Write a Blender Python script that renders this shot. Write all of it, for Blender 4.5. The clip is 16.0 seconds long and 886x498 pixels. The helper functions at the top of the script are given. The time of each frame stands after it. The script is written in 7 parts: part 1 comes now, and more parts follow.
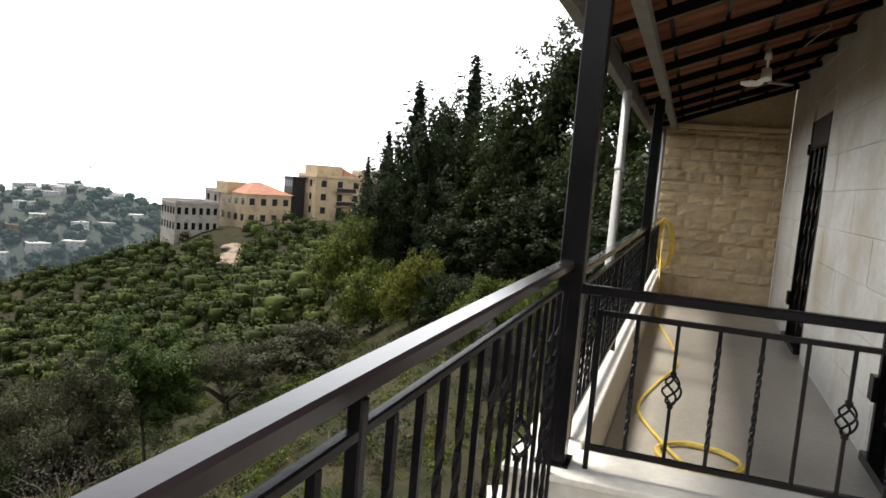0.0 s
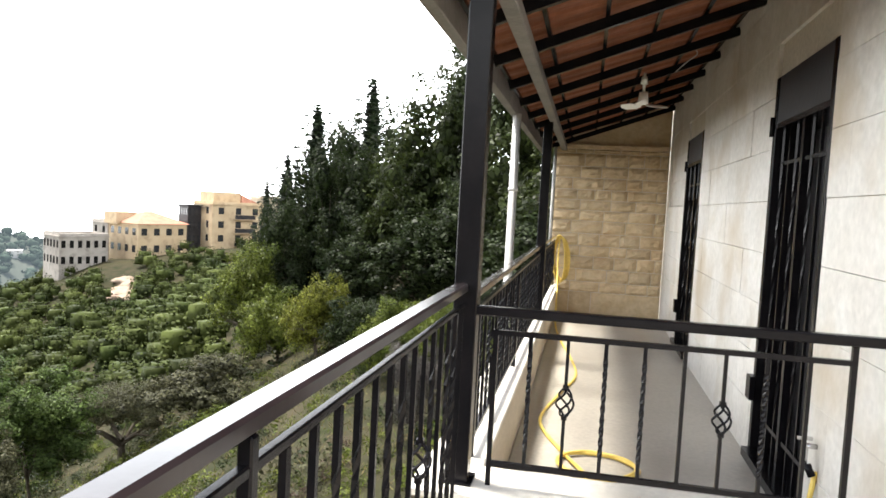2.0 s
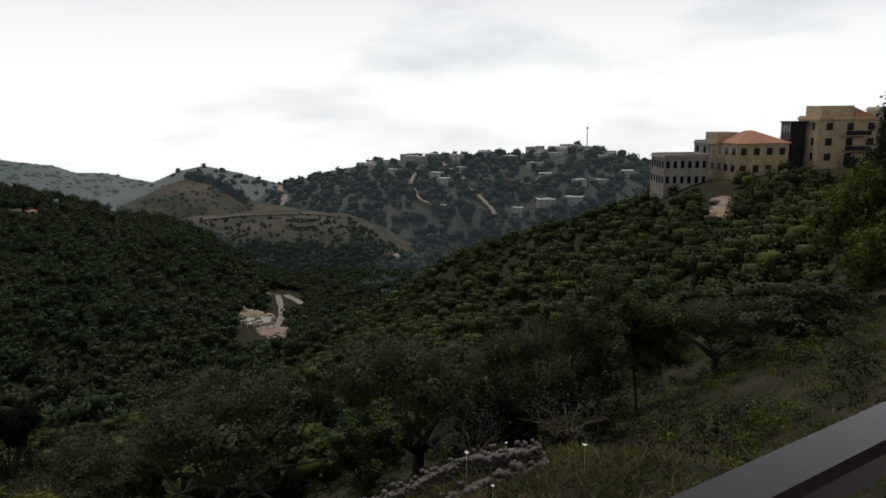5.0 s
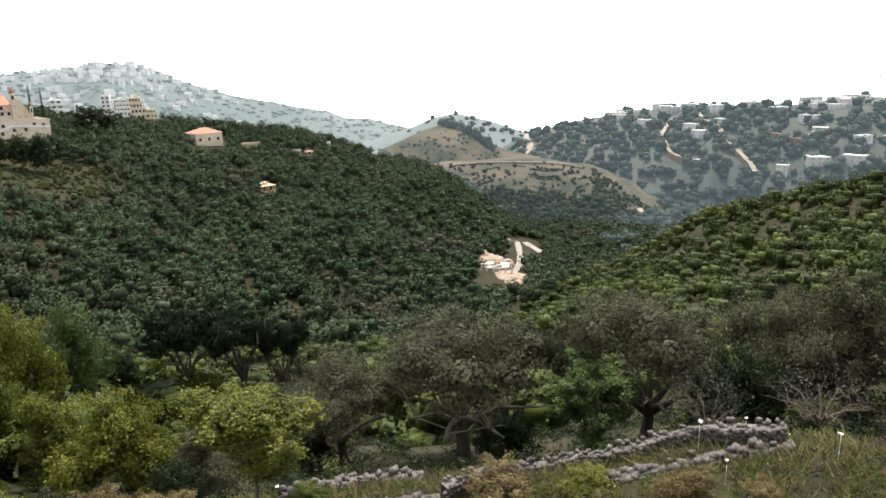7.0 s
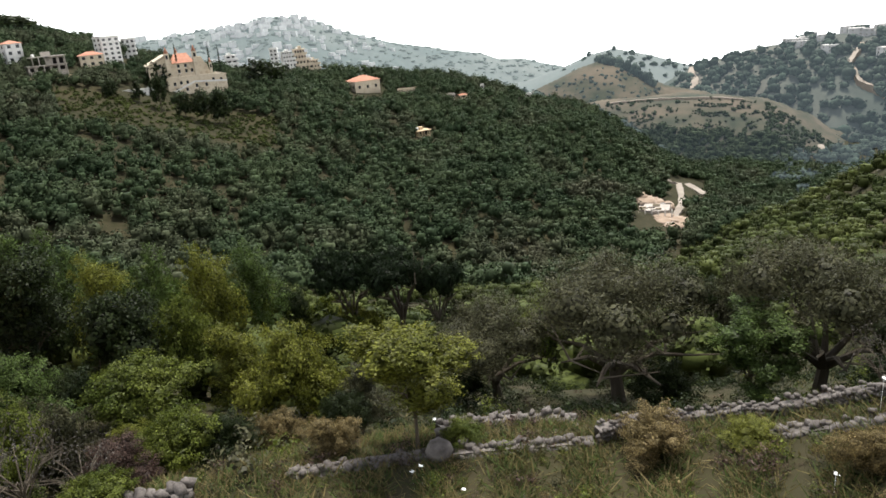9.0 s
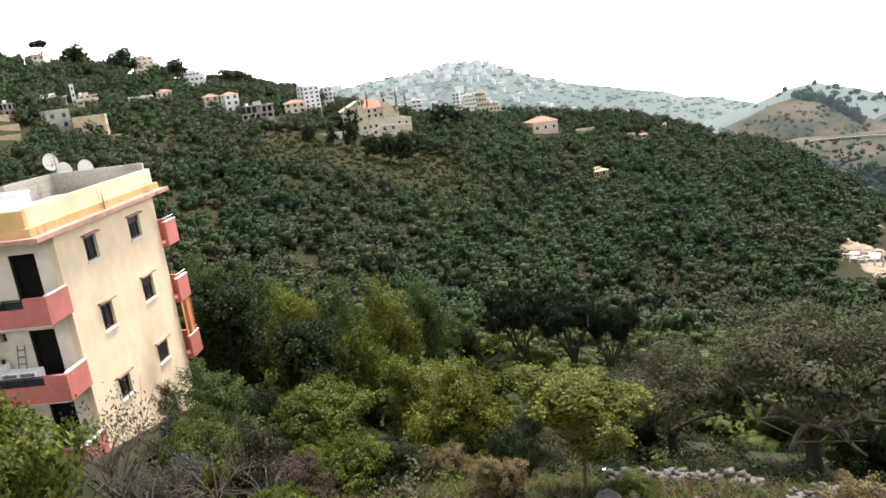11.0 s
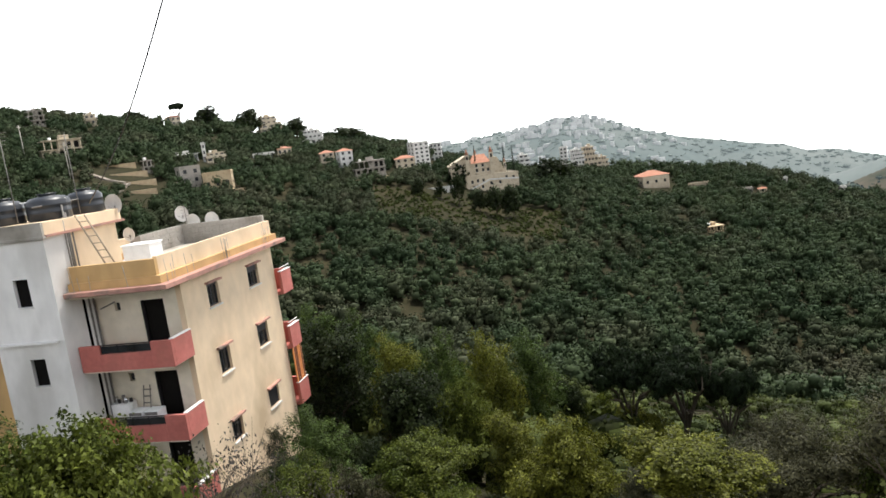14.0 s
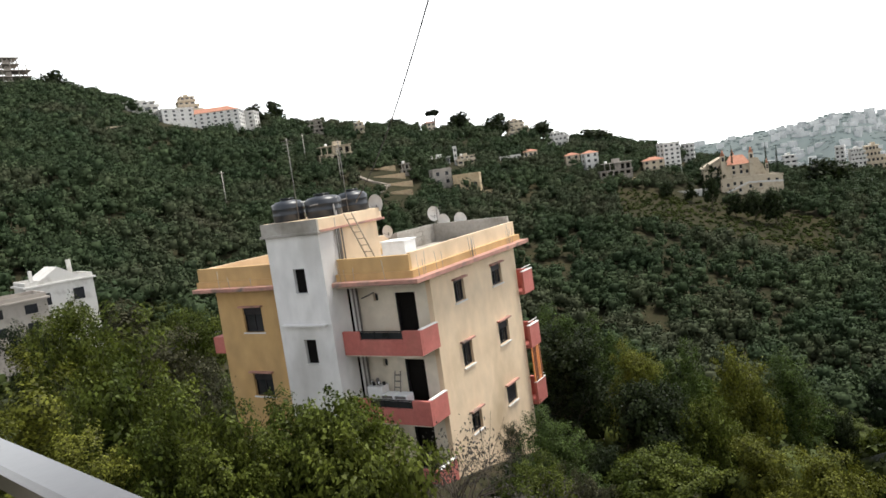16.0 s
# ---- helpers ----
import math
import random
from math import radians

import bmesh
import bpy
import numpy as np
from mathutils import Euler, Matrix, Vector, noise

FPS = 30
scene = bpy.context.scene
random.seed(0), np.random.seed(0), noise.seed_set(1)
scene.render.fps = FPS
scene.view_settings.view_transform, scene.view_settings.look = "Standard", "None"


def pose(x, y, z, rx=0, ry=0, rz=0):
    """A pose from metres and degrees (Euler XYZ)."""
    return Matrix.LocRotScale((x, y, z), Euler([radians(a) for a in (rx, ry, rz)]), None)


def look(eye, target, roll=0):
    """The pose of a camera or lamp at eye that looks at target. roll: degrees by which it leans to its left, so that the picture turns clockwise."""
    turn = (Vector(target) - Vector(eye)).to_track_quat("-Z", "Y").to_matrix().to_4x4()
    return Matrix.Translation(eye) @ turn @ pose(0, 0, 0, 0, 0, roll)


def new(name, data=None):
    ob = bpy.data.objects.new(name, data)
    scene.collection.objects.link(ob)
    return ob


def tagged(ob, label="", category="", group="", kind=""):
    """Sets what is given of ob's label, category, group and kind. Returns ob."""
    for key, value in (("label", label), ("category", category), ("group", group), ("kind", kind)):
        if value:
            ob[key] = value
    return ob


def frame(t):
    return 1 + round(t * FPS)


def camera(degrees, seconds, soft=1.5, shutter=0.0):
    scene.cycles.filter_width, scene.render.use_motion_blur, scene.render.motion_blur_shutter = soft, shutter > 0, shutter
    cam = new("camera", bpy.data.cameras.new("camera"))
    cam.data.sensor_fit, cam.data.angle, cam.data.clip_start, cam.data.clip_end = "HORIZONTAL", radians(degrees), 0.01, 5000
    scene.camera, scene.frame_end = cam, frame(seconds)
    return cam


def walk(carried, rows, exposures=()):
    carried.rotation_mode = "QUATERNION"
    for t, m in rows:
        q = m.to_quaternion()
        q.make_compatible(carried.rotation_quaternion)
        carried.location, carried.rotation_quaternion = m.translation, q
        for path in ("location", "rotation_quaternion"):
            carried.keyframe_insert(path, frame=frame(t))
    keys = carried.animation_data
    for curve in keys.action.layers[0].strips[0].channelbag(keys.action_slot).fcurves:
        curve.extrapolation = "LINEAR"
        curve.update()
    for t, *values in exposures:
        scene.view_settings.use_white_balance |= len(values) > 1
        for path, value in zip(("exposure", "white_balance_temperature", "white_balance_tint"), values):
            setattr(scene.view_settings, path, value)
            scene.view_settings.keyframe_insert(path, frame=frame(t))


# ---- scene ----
cam = camera(64.1, 16.0, soft=1.6)

PATH = [
    (0.0, pose(-0.080, -0.012, 1.442, 84.07, -4.76, 19.48)),
    (0.5, pose(-0.044, 0.007, 1.444, 83.65, -3.66, 12.44)),
    (1.0, pose(-0.002, 0.010, 1.451, 84.62, -2.68, 4.62)),
    (1.5, pose(0.000, 0.000, 1.450, 85.86, -3.05, 2.17)),
    (2.0, pose(-0.038, -0.051, 1.466, 86.35, -3.04, 11.58)),
    (2.5, pose(-0.080, -0.052, 1.467, 87.11, -3.47, 20.25)),
    (3.0, pose(-0.106, -0.037, 1.461, 86.98, -3.86, 25.72)),
    (3.5, pose(-0.133, -0.026, 1.450, 84.53, -3.50, 32.76)),
    (4.0, pose(-0.150, -0.017, 1.450, 82.73, -2.09, 40.28)),
    (4.5, pose(-0.170, -0.009, 1.450, 82.12, -0.68, 48.56)),
    (5.0, pose(-0.190, 0.000, 1.450, 78.90, 0.65, 57.16)),
    (5.2, pose(-0.191, 0.000, 1.450, 79.93, 0.50, 60.28)),
    (7.3, pose(-0.200, 0.004, 1.450, 74.23, 1.65, 79.09)),
    (7.5, pose(-0.200, 0.005, 1.450, 73.94, 1.94, 80.64)),
    (8.0, pose(-0.200, 0.006, 1.450, 73.43, 2.53, 82.95)),
    (8.2, pose(-0.200, 0.006, 1.450, 72.84, 2.94, 83.99)),
    (10.3, pose(-0.200, 0.010, 1.450, 73.24, 6.47, 97.58)),
    (10.5, pose(-0.200, 0.009, 1.450, 74.11, 6.48, 99.12)),
    (11.0, pose(-0.200, 0.005, 1.450, 75.81, 6.87, 102.63)),
    (11.5, pose(-0.200, 0.002, 1.450, 77.70, 7.33, 105.96)),
    (12.0, pose(-0.200, -0.002, 1.450, 78.29, 7.99, 110.16)),
    (12.5, pose(-0.200, -0.005, 1.450, 78.83, 8.15, 112.27)),
    (13.0, pose(-0.200, -0.009, 1.450, 79.97, 8.04, 110.90)),
    (13.5, pose(-0.201, -0.012, 1.450, 80.70, 7.77, 110.20)),
    (14.0, pose(-0.202, -0.016, 1.450, 81.20, 7.52, 111.24)),
    (14.5, pose(-0.203, -0.019, 1.450, 81.71, 7.65, 114.30)),
    (15.0, pose(-0.203, -0.023, 1.450, 82.32, 7.46, 118.45)),
    (15.5, pose(-0.204, -0.026, 1.450, 82.94, 7.84, 124.27)),
    (16.0, pose(-0.205, -0.030, 1.450, 84.06, 7.97, 130.92)),
]
EXPOSURES = [(0.0, 0.75), (0.5, 1.55), (1.0, 1.82), (1.5, 1.75), (2.0, 1.85), (2.4, 1.1), (2.8, -0.8), (3.2, -1.1), (3.6, -1.1), (4.4, -1.05),
             (5.2, -1.0), (6.3, 0.3), (7.3, 1.3), (7.6, 1.2), (8.0, 0.78), (8.2, 0.78), (10.3, 1.32), (12.5, 1.25), (13.1, 1.15), (13.5, 0.74), (14.5, 0.74), (15.2, 0.66), (16.0, 0.55)]
walk(cam, PATH, EXPOSURES)

# ---------------------------------------------------------------- sky and sun
SUN_AZ, SUN_EL = 70.0, 68.0


def make_sky():
    w = bpy.data.worlds.new("hazy_sky")
    scene.world = w
    w.use_nodes = True
    nt = w.node_tree
    nt.nodes.clear()
    out = nt.nodes.new("ShaderNodeOutputWorld")
    bg = nt.nodes.new("ShaderNodeBackground")
    sky = nt.nodes.new("ShaderNodeTexSky")
    sky.sky_type, sky.sun_disc = "NISHITA", False
    sky.sun_elevation, sky.sun_rotation = radians(SUN_EL), radians(-SUN_AZ)
    tc = nt.nodes.new("ShaderNodeTexCoord")
    mp = nt.nodes.new("ShaderNodeMapping")
    mp.inputs["Scale"].default_value = (1.5, 1.5, 6.0)
    n1 = nt.nodes.new("ShaderNodeTexNoise")
    n1.inputs["Scale"].default_value, n1.inputs["Detail"].default_value = 1.7, 7.0
    ramp = nt.nodes.new("ShaderNodeValToRGB")
    ramp.color_ramp.elements[0].position, ramp.color_ramp.elements[0].color = 0.25, (6.2, 6.6, 6.9, 1)
    ramp.color_ramp.elements[1].position, ramp.color_ramp.elements[1].color = 0.47, (9.6, 9.7, 9.75, 1)
    mix = nt.nodes.new("ShaderNodeMix")
    mix.data_type = "RGBA"
    sep = nt.nodes.new("ShaderNodeSeparateXYZ")
    haze = nt.nodes.new("ShaderNodeMapRange")     # bright haze low down, thinning towards the zenith
    haze.inputs["From Min"].default_value, haze.inputs["From Max"].default_value = 0.25, 0.8
    haze.inputs["To Min"].default_value, haze.inputs["To Max"].default_value = 0.94, 0.2
    nt.links.new(tc.outputs["Generated"], sep.inputs["Vector"])
    nt.links.new(sep.outputs["Z"], haze.inputs["Value"])
    nt.links.new(haze.outputs["Result"], mix.inputs["Factor"])
    nt.links.new(tc.outputs["Generated"], mp.inputs["Vector"])
    nt.links.new(mp.outputs["Vector"], n1.inputs["Vector"])
    nt.links.new(n1.outputs["Fac"], ramp.inputs["Fac"])
    nt.links.new(sky.outputs["Color"], mix.inputs["A"])
    nt.links.new(ramp.outputs["Color"], mix.inputs["B"])
    nt.links.new(mix.outputs["Result"], bg.inputs["Color"])
    fade = nt.nodes.new("ShaderNodeMapRange")     # the haze is brightest along the horizon
    fade.inputs["From Min"].default_value, fade.inputs["From Max"].default_value = 0.05, 0.45
    fade.inputs["To Min"].default_value, fade.inputs["To Max"].default_value = 0.22, 0.09
    nt.links.new(sep.outputs["Z"], fade.inputs["Value"])
    nt.links.new(fade.outputs["Result"], bg.inputs["Strength"])
    nt.links.new(bg.outputs["Background"], out.inputs["Surface"])


make_sky()
sun_data = bpy.data.lights.new("sun", "SUN")
sun_data.energy, sun_data.angle, sun_data.color = 4.2, radians(14), (1.0, 0.96, 0.89)
sun = new("sun", sun_data)
s_az, s_el = radians(SUN_AZ), radians(SUN_EL)
SUN_DIR = Vector((-math.sin(s_az) * math.cos(s_el), math.cos(s_az) * math.cos(s_el), math.sin(s_el)))
sun.matrix_basis = look(SUN_DIR * 60, (0, 0, 0))


# ---------------------------------------------------------------- materials
def surface(name, c1, c2, scale=3.0, rough=0.7, bump=0.2, metal=0.0, fine=40.0, stain=None, stain_scale=0.7, translucent=0.0,
            per_piece=0.0, stretch=(1, 1, 1), island=0.0, haze_glow=None, world_space=False, spec=0.5):
    """A two-scale procedural surface: broad mottling, fine grain with relief, optional stains, and a shade that differs piece by piece."""
    m = bpy.data.materials.new(name)
    m.use_nodes = True
    nt = m.node_tree
    bsdf = nt.nodes["Principled BSDF"]
    out = nt.nodes["Material Output"]
    if world_space:
        coord = nt.nodes.new("ShaderNodeNewGeometry").outputs["Position"]
    else:
        coord = nt.nodes.new("ShaderNodeTexCoord").outputs["Object"]
    mp = nt.nodes.new("ShaderNodeMapping")
    mp.inputs["Scale"].default_value = stretch
    nt.links.new(coord, mp.inputs["Vector"])
    vec = mp.outputs["Vector"]

    def noise_tex(sc, detail):
        n = nt.nodes.new("ShaderNodeTexNoise")
        n.inputs["Scale"].default_value, n.inputs["Detail"].default_value = sc, detail
        nt.links.new(vec, n.inputs["Vector"])
        return n.outputs["Fac"]

    def blend(fac, a, b, mode="MIX"):
        x = nt.nodes.new("ShaderNodeMix")
        x.data_type, x.blend_type = "RGBA", mode
        for sock, val in (("Factor", fac), ("A", a), ("B", b)):
            if isinstance(val, (int, float)):
                x.inputs[sock].default_value = val
            elif isinstance(val, tuple):
                x.inputs[sock].default_value = (*val, 1)
            else:
                nt.links.new(val, x.inputs[sock])
        return x.outputs["Result"]

    def ramp(fac, lo, hi):
        r = nt.nodes.new("ShaderNodeMapRange")
        r.inputs["From Min"].default_value, r.inputs["From Max"].default_value = lo, hi
        nt.links.new(fac, r.inputs["Value"])
        return r.outputs["Result"]

    broad = ramp(noise_tex(scale, 4.0), 0.3, 0.7)
    grain = noise_tex(fine, 3.0)
    col = blend(broad, c1, c2)
    col = blend(ramp(grain, 0.25, 0.75), col, blend(1.0, col, (1.25, 1.25, 1.25), "MULTIPLY"))
    if stain:
        col = blend(ramp(noise_tex(stain_scale, 6.0), 0.52, 0.72), col, stain)
    if per_piece or island:
        if island:
            rnd = nt.nodes.new("ShaderNodeNewGeometry").outputs["Random Per Island"]
        else:
            rnd = nt.nodes.new("ShaderNodeObjectInfo").outputs["Random"]
        k = island or per_piece
        v = nt.nodes.new("ShaderNodeMapRange")
        v.inputs["To Min"].default_value, v.inputs["To Max"].default_value = 1 - k, 1 + k
        nt.links.new(rnd, v.inputs["Value"])
        hsv = nt.nodes.new("ShaderNodeHueSaturation")
        nt.links.new(v.outputs["Result"], hsv.inputs["Value"])
        nt.links.new(col, hsv.inputs["Color"])
        col = hsv.outputs["Color"]
    nt.links.new(col, bsdf.inputs["Base Color"])
    bsdf.inputs["Roughness"].default_value = rough
    bsdf.inputs["Metallic"].default_value = metal
    bsdf.inputs["Specular IOR Level"].default_value = spec
    if bump:
        b = nt.nodes.new("ShaderNodeBump")
        b.inputs["Strength"].default_value = bump
        b.inputs["Distance"].default_value = 0.02
        nt.links.new(grain, b.inputs["Height"])
        nt.links.new(b.outputs["Normal"], bsdf.inputs["Normal"])
    if translucent:
        tr = nt.nodes.new("ShaderNodeBsdfTranslucent")
        nt.links.new(col, tr.inputs["Color"])
        ms = nt.nodes.new("ShaderNodeMixShader")
        ms.inputs["Fac"].default_value = translucent
        nt.links.new(bsdf.outputs["BSDF"], ms.inputs[1])
        nt.links.new(tr.outputs["BSDF"], ms.inputs[2])
        nt.links.new(ms.outputs["Shader"], out.inputs["Surface"])
        bsdf.inputs["Specular IOR Level"].default_value = 0.1
    # emission that imitates distance haze on the far materials
    if haze_glow:
        bsdf.inputs["Emission Color"].default_value = (*haze_glow[:3], 1)
        bsdf.inputs["Emission Strength"].default_value = haze_glow[3]
    return m


M_SLAB = surface("smooth_limestone", (0.475, 0.45, 0.405), (0.555, 0.54, 0.505), 2.2, 0.55, 0.1, fine=26, stain=(0.42, 0.35, 0.25), stain_scale=1.3, per_piece=0.07)
M_ROUGH = surface("rough_limestone", (0.40, 0.30, 0.175), (0.50, 0.40, 0.26), 6.0, 0.8, 0.6, fine=22, stain=(0.40, 0.28, 0.15), stain_scale=3.0, per_piece=0.12)
M_MORTAR = surface("mortar", (0.46, 0.42, 0.36), (0.52, 0.48, 0.41), 5.0, 0.9, 0.3)
M_PLASTER = surface("beige_plaster", (0.50, 0.43, 0.33), (0.56, 0.49, 0.39), 1.6, 0.75, 0.1, stain=(0.43, 0.35, 0.25))
M_FLOOR = surface("pale_floor_stone", (0.32, 0.29, 0.245), (0.37, 0.34, 0.29), 1.2, 0.4, 0.03, stain=(0.30, 0.26, 0.21))
M_COPING = surface("pale_marble_coping", (0.52, 0.49, 0.43), (0.60, 0.57, 0.51), 3.0, 0.5, 0.06, stain=(0.55, 0.5, 0.42), stain_scale=2.0)
M_BLACK = surface("black_painted_steel", (0.004, 0.004, 0.005), (0.008, 0.007, 0.008), 8.0, 0.24, 0.02, fine=60, spec=0.14)
M_RAIL = surface("glossy_dark_brown_handrail", (0.010, 0.007, 0.008), (0.017, 0.012, 0.013), 5.0, 0.3, 0.015, fine=30, spec=0.25)
_b = M_RAIL.node_tree.nodes["Principled BSDF"]
_b.inputs["Coat Weight"].default_value, _b.inputs["Coat Roughness"].default_value, _b.inputs["Coat IOR"].default_value = 1.0, 0.1, 1.33
M_GREY = surface("grey_painted_beam", (0.12, 0.11, 0.10), (0.17, 0.155, 0.14), 5.0, 0.6, 0.1)
M_TILE = surface("terracotta_tile", (0.15, 0.050, 0.023), (0.23, 0.080, 0.036), 3.0, 0.85, 0.3, fine=30, stain=(0.22, 0.09, 0.05), stain_scale=2.5, per_piece=0.12)
M_WHITE = surface("white_plastic", (0.72, 0.72, 0.70), (0.8, 0.8, 0.78), 4.0, 0.35, 0.0)
M_PIPE = surface("weathered_pale_pipe", (0.30, 0.295, 0.28), (0.38, 0.37, 0.355), 4.0, 0.5, 0.02, stain=(0.36, 0.33, 0.29), stain_scale=3.0)
M_HOSE = surface("yellow_hose", (0.62, 0.44, 0.08), (0.7, 0.52, 0.12), 12.0, 0.45, 0.0)
M_CHROME = surface("chrome_tap", (0.5, 0.5, 0.5), (0.6, 0.6, 0.6), 9.0, 0.25, 0.0, metal=1.0)
M_DARKGLASS = surface("dark_window_glass", (0.012, 0.014, 0.016), (0.03, 0.03, 0.034), 1.0, 0.12, 0.0)
# near black, painting the shade of rooms seen through openings
M_ROOMSHADE = surface("room_shade_black", (0.006, 0.0055, 0.005), (0.010, 0.009, 0.008), 1.0, 0.9, 0.0, spec=0.06)
M_LEAD = surface("dark_grey_shutter", (0.012, 0.011, 0.012), (0.02, 0.018, 0.019), 3.0, 0.5, 0.05, spec=0.2)

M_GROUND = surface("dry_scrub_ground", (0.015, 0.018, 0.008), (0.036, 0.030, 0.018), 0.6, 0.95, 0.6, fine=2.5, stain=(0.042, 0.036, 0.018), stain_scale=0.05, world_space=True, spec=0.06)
M_EARTH = surface("bare_earth", (0.17, 0.12, 0.08), (0.25, 0.19, 0.14), 0.3, 0.95, 0.5, fine=2.0)
M_ROCK = surface("grey_limestone_rock", (0.060, 0.052, 0.047), (0.135, 0.121, 0.110), 3.0, 0.9, 0.6, fine=14, per_piece=0.22, spec=0.15)
M_BARK = surface("bark", (0.05, 0.04, 0.03), (0.1, 0.085, 0.065), 6.0, 0.9, 0.6, fine=25, stretch=(1, 1, 0.25), spec=0.06)
LEAF = {}
for nm, ca, cb in (("dark", (0.011, 0.017, 0.006), (0.021, 0.029, 0.009)), ("olive", (0.034, 0.035, 0.018), (0.066, 0.064, 0.034)),
                   ("green", (0.028, 0.043, 0.007), (0.100, 0.115, 0.020)), ("yellow", (0.056, 0.064, 0.009), (0.130, 0.134, 0.022)),
                   ("fresh", (0.032, 0.052, 0.012), (0.062, 0.088, 0.023)), ("pine", (0.008, 0.014, 0.006), (0.015, 0.023, 0.010)),
                   ("grey", (0.050, 0.046, 0.041), (0.085, 0.076, 0.068)), ("straw", (0.105, 0.082, 0.036), (0.160, 0.122, 0.056)),
                   ("oak", (0.015, 0.022, 0.006), (0.030, 0.038, 0.011)), ("brown", (0.050, 0.033, 0.027), (0.085, 0.056, 0.045))):
    LEAF[nm] = surface(nm + "_leaves", ca, cb, 1.2, 0.5, 0.0, fine=9.0, translucent=0.3, island=0.7)
M_FOREST = surface("forest_foliage", (0.017, 0.029, 0.013), (0.037, 0.051, 0.023), 0.06, 0.7, 0.0, fine=0.8, island=0.3, stain=(0.048, 0.049, 0.029), stain_scale=0.03, spec=0.06)
M_SCRUB = surface("scrub_foliage", (0.018, 0.026, 0.007), (0.043, 0.051, 0.013), 0.08, 0.7, 0.0, fine=0.9, island=0.55, spec=0.06)
M_GRASS = surface("dry_grass_blades", (0.075, 0.066, 0.026), (0.135, 0.108, 0.050), 0.5, 0.8, 0.0, fine=5, island=0.4, translucent=0.3)
M_WEED = surface("green_weed_blades", (0.035, 0.05, 0.014), (0.06, 0.08, 0.024), 0.5, 0.8, 0.0, fine=5, island=0.4, translucent=0.3)

M_CORNER = surface("veined_limestone", (0.34, 0.31, 0.265), (0.42, 0.39, 0.35), 3.0, 0.55, 0.25, fine=18, stain=(0.33, 0.275, 0.215), stain_scale=6.0, per_piece=0.06)
M_CHIP = surface("chipped_limestone", (0.34, 0.30, 0.255), (0.43, 0.395, 0.35), 5.0, 0.7, 1.0, fine=16, stain=(0.36, 0.29, 0.2), stain_scale=6.0, per_piece=0.08)
M_PALE = surface("pale_cream_render", (0.55, 0.49, 0.39), (0.62, 0.56, 0.46), 0.8, 0.85, 0.05, fine=2.0, stain=(0.47, 0.40, 0.29), stain_scale=0.5)
M_CREAM = surface("cream_render", (0.57, 0.43, 0.285), (0.63, 0.49, 0.335), 0.5, 0.85, 0.05, fine=1.5, stain=(0.47, 0.35, 0.22), stain_scale=0.35, stretch=(1, 1, 0.65))
M_OCHRE = surface("ochre_render", (0.40, 0.25, 0.10), (0.47, 0.305, 0.135), 0.5, 0.85, 0.05, fine=1.5, stain=(0.36, 0.23, 0.1), stain_scale=0.4, stretch=(1, 1, 0.65))
M_WHITER = surface("white_render", (0.56, 0.545, 0.52), (0.63, 0.61, 0.59), 0.5, 0.85, 0.05, fine=1.5, stain=(0.47, 0.45, 0.42), stain_scale=0.3, stretch=(1, 1, 0.6))
M_LEDGE = surface("dirty_pink_ledge", (0.27, 0.14, 0.11), (0.42, 0.22, 0.17), 0.9, 0.9, 0.1, fine=4, stain=(0.13, 0.11, 0.09), stain_scale=1.2)
M_RED = surface("red_painted_render", (0.36, 0.10, 0.08), (0.43, 0.135, 0.11), 0.8, 0.8, 0.1, fine=6, stain=(0.36, 0.12, 0.09))
M_CONC = surface("raw_concrete", (0.26, 0.24, 0.21), (0.36, 0.335, 0.3), 0.6, 0.9, 0.3, fine=6, stain=(0.2, 0.18, 0.15), spec=0.15)
M_TANK = surface("black_plastic_tank", (0.014, 0.016, 0.02), (0.022, 0.025, 0.03), 2.0, 0.4, 0.0)
M_STRIPE = surface("orange_striped_awning", (0.62, 0.22, 0.06), (0.70, 0.28, 0.09), 2.0, 0.8, 0.0)
M_WOODL = surface("weathered_ladder_wood", (0.20, 0.16, 0.11), (0.28, 0.22, 0.16), 6.0, 0.8, 0.1)
M_HWALL = [surface("beige_house_render", (0.390, 0.323, 0.232), (0.450, 0.383, 0.285), 0.3, 0.9, 0.0, stain=(0.338, 0.270, 0.195)),
           surface("white_house_render", (0.450, 0.435, 0.405), (0.525, 0.510, 0.480), 0.3, 0.9, 0.0, stain=(0.375, 0.352, 0.315)),
           surface("grey_house_concrete", (0.247, 0.217, 0.188), (0.315, 0.285, 0.247), 0.3, 0.9, 0.0, stain=(0.195, 0.173, 0.150)),
           surface("sand_house_stone", (0.375, 0.277, 0.165), (0.435, 0.338, 0.217), 0.3, 0.9, 0.0, stain=(0.315, 0.225, 0.135))]
M_HROOF = surface("red_roof_tiles", (0.25, 0.105, 0.062), (0.33, 0.155, 0.098), 0.8, 0.9, 0.2, fine=3)
# Haze is put into these far materials as bluish emission, some with paler colour.
M_HILL = surface("hazy_wooded_hill", (0.030, 0.038, 0.030), (0.060, 0.062, 0.050), 0.008, 0.95, 0.0, fine=0.06, stain=(0.10, 0.09, 0.07), stain_scale=0.006, haze_glow=(0.034, 0.043, 0.050, 0.9), spec=0.06)
M_CONE = surface("hazed_dry_grassy_hill", (0.024, 0.028, 0.015), (0.075, 0.058, 0.038), 0.025, 0.95, 0.0, fine=0.1, stain=(0.10, 0.078, 0.052), stain_scale=0.012, stretch=(1, 1, 3), haze_glow=(0.03, 0.040, 0.050, 0.6), spec=0.06)
